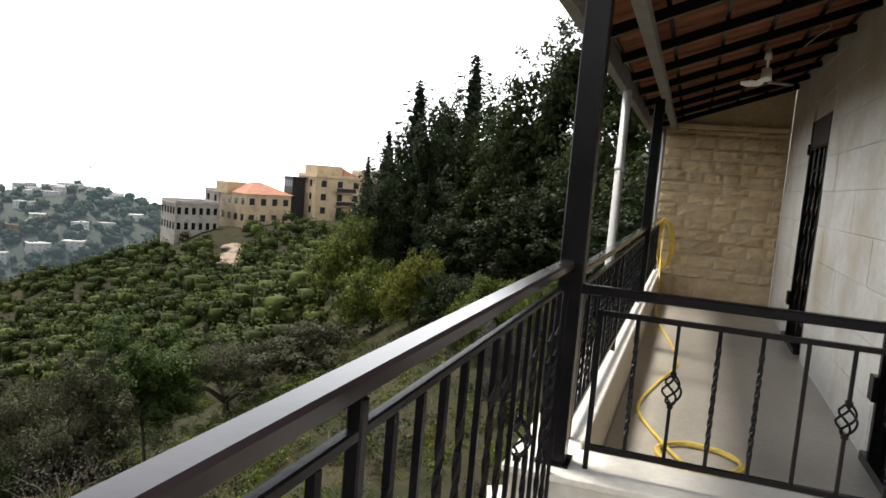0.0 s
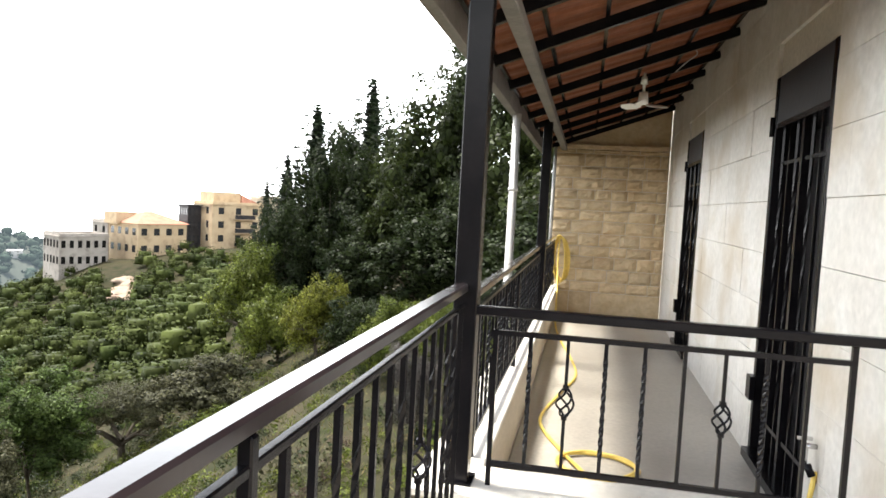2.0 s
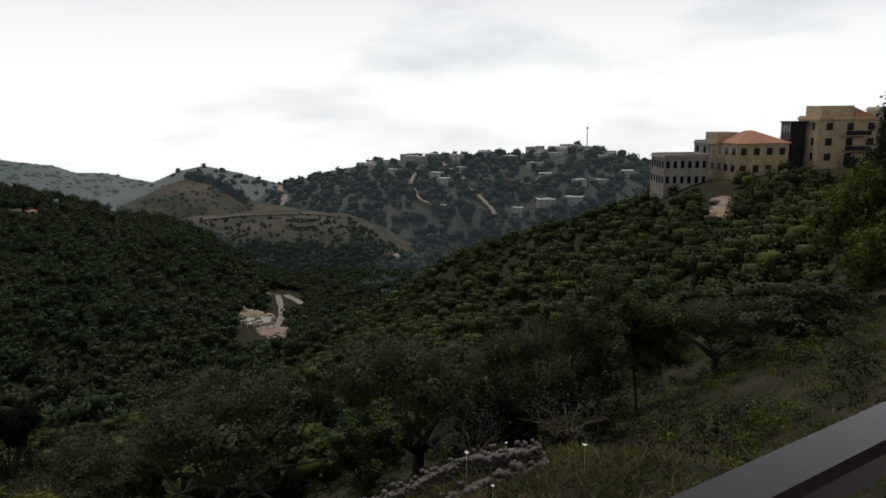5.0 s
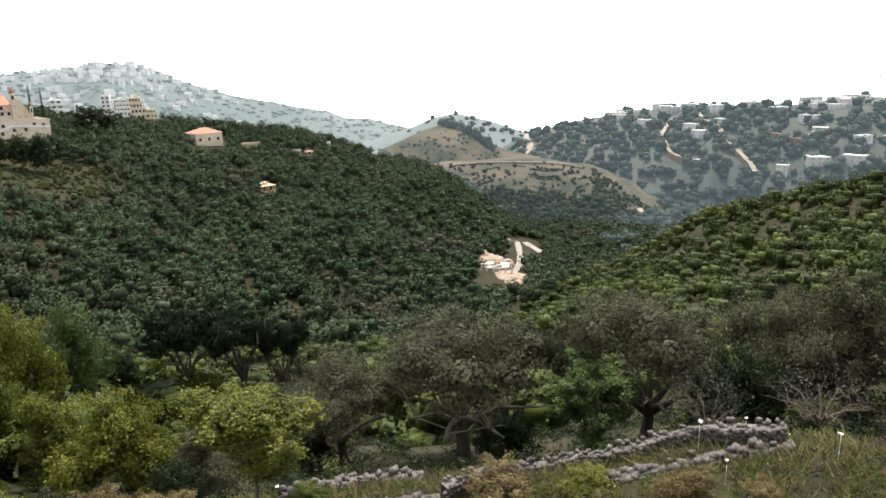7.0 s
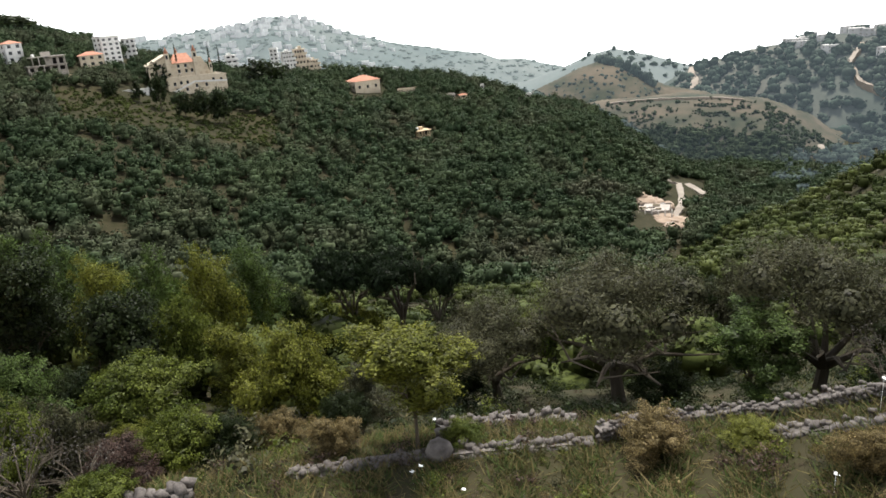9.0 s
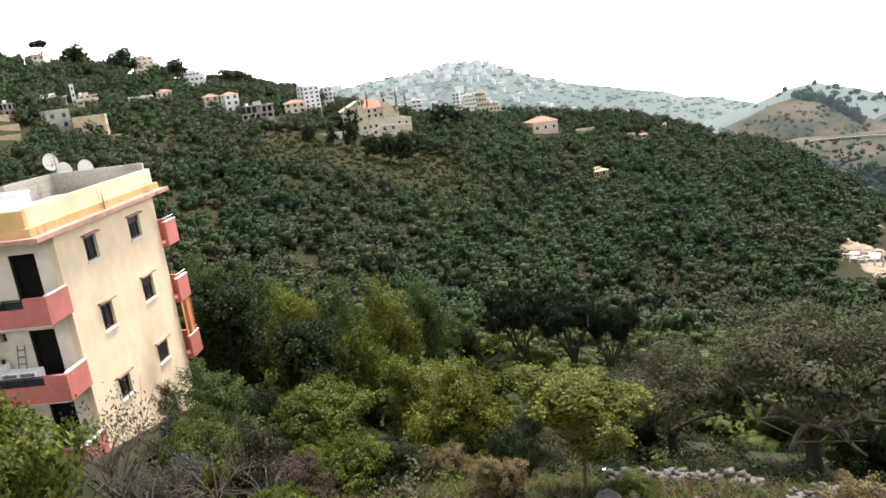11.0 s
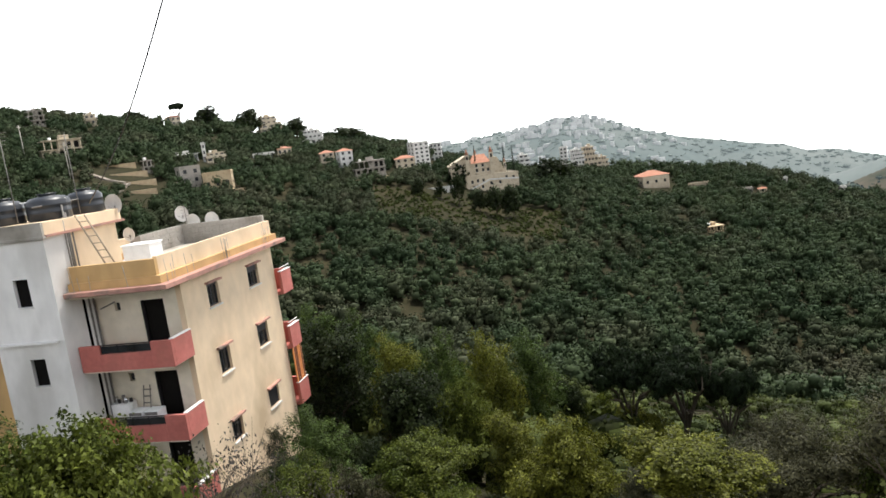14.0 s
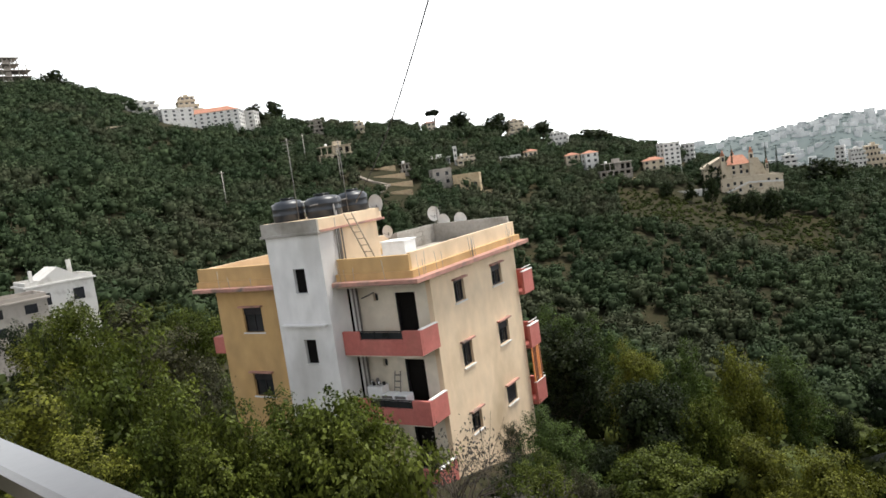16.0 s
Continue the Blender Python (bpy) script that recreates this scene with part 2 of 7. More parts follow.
M_FAR = surface("far_hazy_mountain", (0.058, 0.074, 0.070), (0.090, 0.100, 0.092), 0.004, 0.95, 0.0, fine=0.03, haze_glow=(0.072, 0.086, 0.092, 0.8), spec=0.06)
M_FARTREE = surface("hazed_far_foliage", (0.020, 0.030, 0.022), (0.034, 0.044, 0.032), 0.05, 0.9, 0.0, fine=0.5, island=0.4, haze_glow=(0.034, 0.043, 0.050, 0.8), spec=0.06)
M_MTREE = surface("hazed_mountain_foliage", (0.078, 0.096, 0.086), (0.100, 0.116, 0.104), 0.05, 0.9, 0.0, fine=0.5, island=0.3, haze_glow=(0.072, 0.086, 0.090, 0.9), spec=0.06)
M_SPURTREE = surface("hazed_valley_foliage", (0.017, 0.025, 0.014), (0.034, 0.044, 0.023), 0.05, 0.9, 0.0, fine=0.5, island=0.4, haze_glow=(0.03, 0.040, 0.048, 0.35), spec=0.06)
M_FARHOUSE = surface("hazed_house_render", (0.26, 0.245, 0.225), (0.36, 0.34, 0.32), 0.05, 0.9, 0.0, fine=0.3, per_piece=0.2, haze_glow=(0.034, 0.043, 0.050, 0.9))
M_TOWN = surface("hazy_town_render", (0.27, 0.265, 0.255), (0.37, 0.365, 0.35), 0.05, 0.9, 0.0, fine=0.3, per_piece=0.2, haze_glow=(0.075, 0.088, 0.095, 0.9))
M_ROAD = surface("pale_dirt_road", (0.16, 0.133, 0.105), (0.22, 0.19, 0.155), 0.1, 0.9, 0.0, fine=1.0)


# ---------------------------------------------------------------- building helpers
def link_mesh(name, me, material, parent=None, label=""):
    ob = new(name, me)
    if material and not me.materials:
        me.materials.append(material)
    if parent:
        ob.parent = parent
    return tagged(ob, label)


def part(name, bm, material, parent=None, label=""):
    me = bpy.data.meshes.new(name)
    bm.normal_update()
    bm.to_mesh(me)
    bm.free()
    return link_mesh(name, me, material, parent, label)


def thing(name, m, label, category, group="", kind=""):
    ob = new(name)
    ob.matrix_basis = m
    ob.empty_display_size = 0.1
    return tagged(ob, label, category, group, kind)


def add_box(bm, x0, x1, y0, y1, z0, z1, bevel=0.0):
    r = bmesh.ops.create_cube(bm, size=1.0)
    vs = r["verts"]
    bmesh.ops.transform(bm, matrix=Matrix.Translation(((x0 + x1) / 2, (y0 + y1) / 2, (z0 + z1) / 2)) @ Matrix.Diagonal((x1 - x0, y1 - y0, z1 - z0, 1)), verts=vs)
    if bevel:
        es = list({e for v in vs for e in v.link_edges})
        bmesh.ops.bevel(bm, geom=es, offset=bevel, segments=1, affect="EDGES", profile=0.5)


def box(name, x0, x1, y0, y1, z0, z1, material, parent=None, label="", bevel=0.0):
    bm = bmesh.new()
    add_box(bm, x0, x1, y0, y1, z0, z1, bevel)
    return part(name, bm, material, parent, label)


def add_tube(bm, p, q, r, n=10, r2=None):
    p, q = Vector(p), Vector(q)
    d = q - p
    c = bmesh.ops.create_cone(bm, cap_ends=True, segments=n, radius1=r, radius2=r if r2 is None else r2, depth=d.length)
    bmesh.ops.transform(bm, matrix=Matrix.Translation((p + q) / 2) @ d.to_track_quat("Z", "Y").to_matrix().to_4x4(), verts=c["verts"])


def tube(name, p, q, r, material, parent=None, label="", n=10, r2=None):
    bm = bmesh.new()
    add_tube(bm, p, q, r, n, r2)
    for f in bm.faces:
        f.smooth = True
    return part(name, bm, material, parent, label)


def sweep(name, points, r, material, parent=None, label="", n=8, smooth=True):
    """A round cable, hose or wire along a smooth line."""
    pts = [Vector(p) for p in points]
    dense = []
    for i in range(len(pts) - 1):
        p0, p1, p2, p3 = pts[max(i - 1, 0)], pts[i], pts[i + 1], pts[min(i + 2, len(pts) - 1)]
        for k in range(8 if smooth else 1):
            t = k / (8 if smooth else 1)
            dense.append(0.5 * (2 * p1 + (p2 - p0) * t + (2 * p0 - 5 * p1 + 4 * p2 - p3) * t * t + (3 * p1 - p0 - 3 * p2 + p3) * t ** 3))
    dense.append(pts[-1])
    bm = bmesh.new()
    rings = []
    for i, p in enumerate(dense):
        d = (dense[min(i + 1, len(dense) - 1)] - dense[max(i - 1, 0)]).normalized()
        a = d.cross(Vector((0.13, 0.21, 0.97))).normalized()
        b = d.cross(a)
        rings.append([bm.verts.new(p + (a * math.cos(2 * math.pi * k / n) + b * math.sin(2 * math.pi * k / n)) * r) for k in range(n)])
    for u, v in zip(rings, rings[1:]):
        for k in range(n):
            bm.faces.new((u[k], u[(k + 1) % n], v[(k + 1) % n], v[k])).smooth = True
    return part(name, bm, material, parent, label)


def mesh_np(name, verts, quads):
    """A mesh from arrays of places and four-cornered faces."""
    me = bpy.data.meshes.new(name)
    me.vertices.add(len(verts))
    me.vertices.foreach_set("co", np.asarray(verts, np.float32).ravel())
    n = len(quads)
    me.loops.add(n * 4)
    me.loops.foreach_set("vertex_index", np.asarray(quads, np.int32).ravel())
    me.polygons.add(n)
    me.polygons.foreach_set("loop_start", np.arange(0, n * 4, 4, dtype=np.int32))
    me.update(calc_edges=True)
    return me




# ---------------------------------------------------------------- the house and its porch
XW, YC, YF = 0.98, 2.38, 9.65          # house wall, its corner, the porch's end wall
FLOOR_Z, SILL_Z = 0.06, 0.46
DOORS = [(3.33, 4.36), (6.97, 8.03)]
DOOR_TOP = 2.29


def house_wall():
    w = tagged(new("wall_east"), "house wall clad in smooth pale limestone slabs", "wall", kind="structure")
    x0, x1 = XW + 0.02, XW + 0.32
    spans = [(YC + 0.02, DOORS[0][0]), (DOORS[0][1], DOORS[1][0]), (DOORS[1][1], YF + 0.4)]
    for a, b in spans:
        box("wall_core", x0, x1, a, b, -5.0, 3.3, M_MORTAR, w)
    for a, b in DOORS:
        box("wall_core", x0, x1, a, b, DOOR_TOP, 3.3, M_MORTAR, w)
        box("wall_core", x0, x1, a, b, -5.0, FLOOR_Z + 0.04, M_MORTAR, w)
    r = random.Random(4)
    course, z = 0, -0.22
    while z < 3.2:
        y = YC
        first = True
        while y < YF:
            ln = (0.42 if course % 2 else 0.7) if first else r.uniform(0.62, 0.98)
            first = False
            y2 = min(y + ln, YF)
            za, zb = z, z + 0.3
            cuts = [(y, y2)]
            for a, b in DOORS:
                if za < DOOR_TOP - 0.02:
                    nxt = []
                    for p, q in cuts:
                        if q <= a or p >= b:
                            nxt.append((p, q))
                        else:
                            if p < a:
                                nxt.append((p, a))
                            if q > b:
                                nxt.append((b, q))
                    cuts = nxt
            for p, q in cuts:
                if q - p > 0.04:
                    d = r.uniform(-0.002, 0.002)
                    box("stone_slab", XW + d, x0, p + 0.0012, q - 0.0012, za + 0.0012, zb - 0.0012, M_SLAB, w, bevel=0.0015)
            y = y2
        z += 0.3
        course += 1
    return w


def corner_wall():
    """The face that turns away from the porch towards the terrace."""
    w = tagged(new("wall_corner"), "limestone house corner with smooth and rock-faced slabs", "wall", kind="structure")
    box("wall_core", XW + 0.02, 4.2, YC + 0.006, YC + 0.32, -5.0, 3.3, M_MORTAR, w)
    r = random.Random(8)
    z, course = -0.22, 0
    while z < 3.2:
        x = XW
        first = True
        while x < 3.6:
            ln = (0.30 if course % 2 else 0.34) if first else r.uniform(0.28, 0.62)
            rocky = not first and r.random() < 0.55
            d = r.uniform(-0.003, 0.003)
            if rocky and r.random() < 0.5:
                for zz in (z, z + 0.15):
                    box("stone_slab", x + 0.002, x + ln - 0.002, YC - 0.012 + d, YC + 0.02, zz + 0.002, zz + 0.148, M_CHIP, w, bevel=0.006)
            else:
                box("stone_slab", x + 0.0012, x + ln - 0.0012, YC - (0.008 if rocky else 0) + d, YC + 0.02, z + 0.0012, z + 0.2988, M_CHIP if rocky else M_CORNER, w, bevel=0.0015)
            first = False
            x += ln
        z += 0.3
        course += 1


def end_wall():
    w = tagged(new("wall_north"), "porch end wall of rough sand-coloured limestone blocks", "wall", kind="structure")
    box("wall_core", -0.53, XW - 0.01, YF + 0.05, YF + 0.3, -5.0, 2.9, M_MORTAR, w)
    r = random.Random(12)
    shapes = {}
    z = FLOOR_Z
    base = True
    while z < 2.28:
        hgt = 0.32 if base else r.choice((0.14, 0.155, 0.17))
        if z + hgt > 2.28:
            hgt = 2.30 - z
        x = -0.53
        while x < XW - 0.02:
            ln = (0.85 if base and x > -0.2 else r.uniform(0.2, 0.42))
            x2 = min(x + ln, XW - 0.012)
            if XW - x2 < 0.1:
                x2 = XW - 0.012
            bm = bmesh.new()
            nx, nz = 5, 4
            deep = 0.012 if base else 0.035
            grid = [[bm.verts.new((x + 0.004 + (x2 - x - 0.008) * i / nx, YF + 0.05 - (0.012 if i in (0, nx) or j in (0, nz) else r.uniform(0.4, 1.0) * deep + 0.012),
                                   z + 0.004 + (hgt - 0.008) * j / nz)) for j in range(nz + 1)] for i in range(nx + 1)]
            for i in range(nx):
                for j in range(nz):
                    bm.faces.new((grid[i][j], grid[i + 1][j], grid[i + 1][j + 1], grid[i][j + 1]))
            back = [bm.verts.new((v.co.x, YF + 0.06, v.co.z)) for v in (grid[0][0], grid[nx][0], grid[nx][nz], grid[0][nz])]
            ring = [[grid[i][0] for i in range(nx + 1)], [grid[nx][j] for j in range(nz + 1)], [grid[i][nz] for i in range(nx, -1, -1)], [grid[0][j] for j in range(nz, -1, -1)]]
            for k in range(4):
                bm.faces.new((*reversed(ring[k]), back[k], back[(k + 1) % 4]))
            part("stone_block", bm, M_ROUGH, w)
            x = x2
        z += hgt
        base = False
    box("coping", -0.56, XW - 0.012, YF - 0.03, YF + 0.3, 2.30, 2.36, M_ROUGH, w, bevel=0.008)
    # the gable above, up to the roof
    bm = bmesh.new()
    lo, hi = [(-0.45, 2.36), (XW - 0.012, 2.36)], [(XW - 0.012, 2.93), (-0.45, 2.42)]
    f = [bm.verts.new((x, YF + 0.04, z)) for x, z in lo + hi]
    g = [bm.verts.new((x, YF + 0.2, z)) for x, z in lo + hi]
    bm.faces.new(f)
    bm.faces.new(list(reversed(g)))
    for i in range(4):
        bm.faces.new((f[(i + 1) % 4], f[i], g[i], g[(i + 1) % 4]))
    part("gable_fill", bm, M_ROUGH, w)


def porch():
    f = tagged(new("floor"), "smooth pale beige porch floor", "floor", kind="structure")
    box("floor_slab", -0.38, XW + 0.02, 2.60, YF + 0.05, -0.2, FLOOR_Z, M_FLOOR, f)
    t = tagged(new("terrace_floor"), "pale stone terrace floor beside the house", "floor", kind="structure")
    box("floor_slab", -0.60, 4.2, -4.0, 2.36, -0.2, FLOOR_Z + 0.01, M_FLOOR, t)
    p = tagged(new("parapet_wall"), "low beige plastered parapet with a pale stone coping", "parapet", kind="structure")
    box("parapet_core", -0.58, -0.385, 2.62, YF + 0.05, -5.0, SILL_Z - 0.03, M_PLASTER, p)
    box("coping", -0.60, -0.372, 2.62, YF + 0.045, SILL_Z - 0.03, SILL_Z, M_COPING, p, bevel=0.006)
    c = tagged(new("divider_wall"), "low limestone divider with a pale stone coping", "parapet", kind="structure")
    box("divider_core", -0.58, XW, 2.37, 2.60, -5.0, SILL_Z - 0.03, M_MORTAR, c)
    r = random.Random(3)
    for z in (0.07, 0.22, 0.365):
        x = -0.58
        while x < XW - 0.05:
            x2 = min(x + r.uniform(0.3, 0.5), XW - 0.004)
            box("stone_slab", x + 0.003, x2 - 0.003, 2.355 + r.uniform(-0.003, 0.003), 2.372, z, z + (0.145 if z < 0.3 else 0.06), M_SLAB, c, bevel=0.003)
            x = x2
    box("coping", -0.605, XW - 0.004, 2.33, 2.617, SILL_Z - 0.028, SILL_Z + 0.004, M_COPING, c, bevel=0.006)
    u = tagged(new("terrace_wall"), "plastered wall below the terrace rail", "wall", kind="structure")
    box("wall_core", -0.58, -0.40, -4.0, 2.365, -5.5, FLOOR_Z - 0.215, M_PLASTER, u)
    box("terrace_edge", -0.60, -0.36, -4.0, 2.32, FLOOR_Z + 0.012, FLOOR_Z + 0.05, M_COPING, u, bevel=0.005)
    e = tagged(new("wall_south"), "plain plastered house wall behind the terrace", "wall", kind="structure")
    box("wall_core", 3.6, 3.9, -4.0, 2.35, 0.0, 3.3, M_PLASTER, e)


def twisted_bar(name, z0, z1, w, twist, material, parent, at):
    bm = bmesh.new()
    n = 26 if twist else 1
    rings = []
    for i in range(n + 1):
        t = i / n
        k = max(0.0, min(1.0, (t - 0.12) / 0.76)) * twist
        rings.append([bm.verts.new((at[0] + w * 0.707 * math.cos(k + math.pi / 4 + q * math.pi / 2), at[1] + w * 0.707 * math.sin(k + math.pi / 4 + q * math.pi / 2), z0 + (z1 - z0) * t)) for q in range(4)])
    for a, b in zip(rings, rings[1:]):
        for q in range(4):
            bm.faces.new((a[q], a[(q + 1) % 4], b[(q + 1) % 4], b[q]))
    bm.faces.new(rings[0][::-1])
    bm.faces.new(rings[-1])
    return part(name, bm, material, parent)


def basket(parent, x, y, z, hgt=0.105, rad=0.027):
    """The wrought basket of four bulging, turning wires."""
    bm = bmesh.new()
    for q in range(4):
        prev = None
        for i in range(15):
            t = i / 14
            a = q * math.pi / 2 + t * math.pi * 1.15
            rr = rad * math.sin(math.pi * t) ** 0.8 + 0.004
            p = Vector((x + rr * math.cos(a), y + rr * math.sin(a), z - hgt / 2 + hgt * t))
            if prev is not None:
                add_tube(bm, prev, p, 0.0042, 5)
            prev = p
    for zz in (z - hgt / 2, z + hgt / 2):
        add_box(bm, x - 0.01, x + 0.01, y - 0.01, y + 0.01, zz - 0.008, zz + 0.008)
    part("basket", bm, M_BLACK, parent, "wrought iron basket ornament")


def baluster_run(parent, along, fixed, places, z0, z1, knots, knot_at=0.52):
    for i, s in enumerate(places):
        at = (fixed, s) if along == "y" else (s, fixed)
        if i in knots:
            zk = z0 + (z1 - z0) * knot_at
            twisted_bar("baluster", z0, zk - 0.05, 0.012, 0, M_BLACK, parent, at)
            twisted_bar("baluster", zk + 0.05, z1, 0.012, 0, M_BLACK, parent, at)
            basket(parent, at[0], at[1], zk)
        else:
            twisted_bar("baluster", z0, z1, 0.013, (0 if i % 3 == 1 else 14.0), M_BLACK, parent, at)


def rails():
    near = thing("terrace_railing", Matrix(), "black steel terrace railing with a glossy brown handrail", "railing")
    box("handrail", -0.483, -0.433, -4.0, 2.405, 1.158, 1.19, M_RAIL, near, "glossy dark brown handrail", bevel=0.006)
    box("upper_bar", -0.452, -0.434, -4.0, 2.41, 1.106, 1.124, M_BLACK, near, bevel=0.003)
    box("lower_bar", -0.452, -0.434, -4.0, 2.41, 0.19, 0.215, M_BLACK, near, bevel=0.003)
    for y in (0.77, -0.9, -2.6):
        box("rail_post", -0.454, -0.432, y - 0.011, y + 0.011, FLOOR_Z + 0.05, 1.16, M_BLACK, near, bevel=0.003)
    ys = [0.88 + 0.112 * i for i in range(14)]
    baluster_run(near, "y", -0.44, ys, 0.2, 1.107, (8,), 0.63)
    baluster_run(near, "y", -0.44, [0.66 - 0.112 * i for i in range(13)], 0.2, 1.107, (4, 9), 0.63)
    baluster_run(near, "y", -0.44, [-1.03 - 0.112 * i for i in range(13)], 0.2, 1.107, (4, 9), 0.63)

    far = thing("porch_railing", Matrix(), "black steel railing standing on the porch parapet", "railing")
    box("handrail", -0.478, -0.43, 2.505, 6.56, 1.108, 1.138, M_RAIL, far, "glossy dark brown handrail", bevel=0.005)
    box("upper_bar", -0.45, -0.434, 2.505, 6.56, 1.055, 1.07, M_BLACK, far)
    box("lower_bar", -0.453, -0.427, 2.72, 6.5, 0.535, 0.555, M_BLACK, far)
    for y in (2.72, 4.4, 6.5):
        box("rail_post", -0.453, -0.427, y - 0.012, y + 0.012, SILL_Z, 1.056, M_BLACK, far)
    baluster_run(far, "y", -0.44, [2.84 + 0.13 * i for i in range(28)], 0.55, 1.056, (3, 9, 16, 22))
    end = thing("porch_railing", Matrix(), "black steel railing panel with dense scrollwork near the end wall", "railing")
    box("handrail", -0.478, -0.43, 6.665, 9.60, 1.108, 1.138, M_RAIL, end, "glossy dark brown handrail", bevel=0.005)
    box("upper_bar", -0.45, -0.434, 6.665, 9.60, 1.055, 1.07, M_BLACK, end)
    box("lower_bar", -0.453, -0.427, 6.78, 9.5, 0.535, 0.555, M_BLACK, end)
    for y in (6.78, 9.5):
        box("rail_post", -0.453, -0.427, y - 0.012, y + 0.012, SILL_Z, 1.056, M_BLACK, end)
    baluster_run(end, "y", -0.44, [6.88 + 0.13 * i for i in range(20)], 0.55, 1.056, (3, 9, 15))

    x = thing("cross_railing", Matrix(), "black wrought-iron railing across the porch on the divider", "railing")
    box("handrail", -0.425, 0.972, 2.418, 2.462, 1.078, 1.112, M_BLACK, x, bevel=0.005)
    box("upper_bar", -0.335, 0.842, 2.43, 2.45, 1.012, 1.03, M_BLACK, x)
    box("lower_bar", -0.335, 0.842, 2.43, 2.45, 0.535, 0.553, M_BLACK, x)
    for s, top in ((-0.33, 1.03), (0.838, 1.08)):
        box("rail_post", s - 0.009, s + 0.009, 2.431, 2.449, SILL_Z + 0.004, top, M_BLACK, x)
    baluster_run(x, "x", 2.44, [-0.205 + 0.1305 * i for i in range(8)], 0.55, 1.015, (1, 5))

    for y in (2.455, 6.61):
        p = thing("porch_post", Matrix(), "square black steel porch post on the parapet", "post", "porch posts")
        box("shaft", -0.487, -0.402, y - 0.042, y + 0.042, SILL_Z + 0.004, 2.27, M_BLACK, p, bevel=0.004)
        box("base_plate", -0.505, -0.385, y - 0.06, y + 0.06, SILL_Z + 0.003, SILL_Z + 0.012, M_BLACK, p)


# ---------------------------------------------------------------- the porch roof
def roof_z(x):
    return 2.86 + (x - XW) * 0.355


def porch_roof():
    roof = tagged(new("porch_roof"), "lean-to porch roof of terracotta tiles on dark steel rafters", "roof", kind="structure")
    ang = math.atan(0.355)
    y0, y1 = 1.9, 9.9
    for x in (-0.40,):
        box("beam", x - 0.035, x + 0.035, y0, y1, 2.27, roof_z(x) - 0.035, M_GREY, roof, "grey painted steel beam", bevel=0.004)
    box("fascia", -0.72, -0.66, y0, y1, 2.23, 2.40, M_GREY, roof, "grey painted eaves board", bevel=0.004)
    y = 2.45
    while y < 9.7:
        bm = bmesh.new()
        add_box(bm, -0.5 * (XW + 0.62) / math.cos(ang), 0.5 * (XW + 0.62) / math.cos(ang), -0.02, 0.02, -0.03, 0.03)
        bmesh.ops.transform(bm, matrix=Matrix.Translation(((XW - 0.62) / 2, y, roof_z((XW - 0.62) / 2))) @ Matrix.Rotation(-ang, 4, "Y"), verts=bm.verts)
        part("rafter", bm, M_BLACK, roof)
        y += 0.79
    for i in range(6):
        x = -0.62 + 0.31 * i
        bm = bmesh.new()
        add_box(bm, x - 0.012, x + 0.012, y0, y1, roof_z(x) + 0.032, roof_z(x) + 0.056)
        part("batten", bm, M_BLACK, roof)
    # one arched tile, shared by all
    bm = bmesh.new()
    L, W = 0.34, 0.235
    prof = [(-0.5, 0.0), (-0.44, 0.014), (-0.3, 0.02), (-0.1, 0.006), (0.1, 0.006), (0.3, 0.02), (0.44, 0.014), (0.5, 0.0)]
    rows = [[bm.verts.new((s * L / 2, p * W, h - s * 0.008)) for p, h in prof] for s in (-1, 1)]
    top = [[bm.verts.new((s * L / 2, p * W, h + 0.012 - s * 0.008)) for p, h in prof] for s in (-1, 1)]
    n = len(prof)
    for i in range(n - 1):
        bm.faces.new((rows[0][i], rows[0][i + 1], rows[1][i + 1], rows[1][i]))
        bm.faces.new((top[0][i + 1], top[0][i], top[1][i], top[1][i + 1]))
        bm.faces.new((rows[0][i + 1], rows[0][i], top[0][i], top[0][i + 1]))
        bm.faces.new((rows[1][i], rows[1][i + 1], top[1][i + 1], top[1][i]))
    bm.faces.new((rows[0][0], rows[1][0], top[1][0], top[0][0]))
    bm.faces.new((rows[1][-1], rows[0][-1], top[0][-1], top[1][-1]))
    me = bpy.data.meshes.new("roof_tile")
    bm.normal_update()
    bm.to_mesh(me)
    bm.free()
    me.materials.append(M_TILE)
    r = random.Random(5)
    for i in range(6):
        x = -0.62 + 0.31 * i + 0.155
        y = y0 + 0.12
        while y < y1:
            o = link_mesh("roof_tile", me, None, roof)
            o.matrix_basis = Matrix.Translation((x, y, roof_z(x) + 0.062 + r.uniform(0, 0.004))) @ Matrix.Rotation(-ang + r.uniform(-0.01, 0.01), 4, "Y") @ Matrix.Rotation(r.uniform(-0.015, 0.015), 4, "Z")
            y += 0.236
    bm = bmesh.new()     # unseen sheet over the tiles, added to stop light leaking between them
    lw = (XW + 0.68) / math.cos(ang)
    add_box(bm, -lw / 2, lw / 2, y0 + 0.02, y1, 0.0, 0.02)
    bmesh.ops.transform(bm, matrix=Matrix.Translation(((XW - 0.68) / 2, 0, roof_z((XW - 0.68) / 2) + 0.105)) @ Matrix.Rotation(-ang, 4, "Y"), verts=bm.verts)
    part("roof_skin", bm, M_TILE, roof)
    box("wall_plate", XW + 0.0, XW + 0.3, y0, y1, 3.3, 3.36, M_MORTAR, roof)


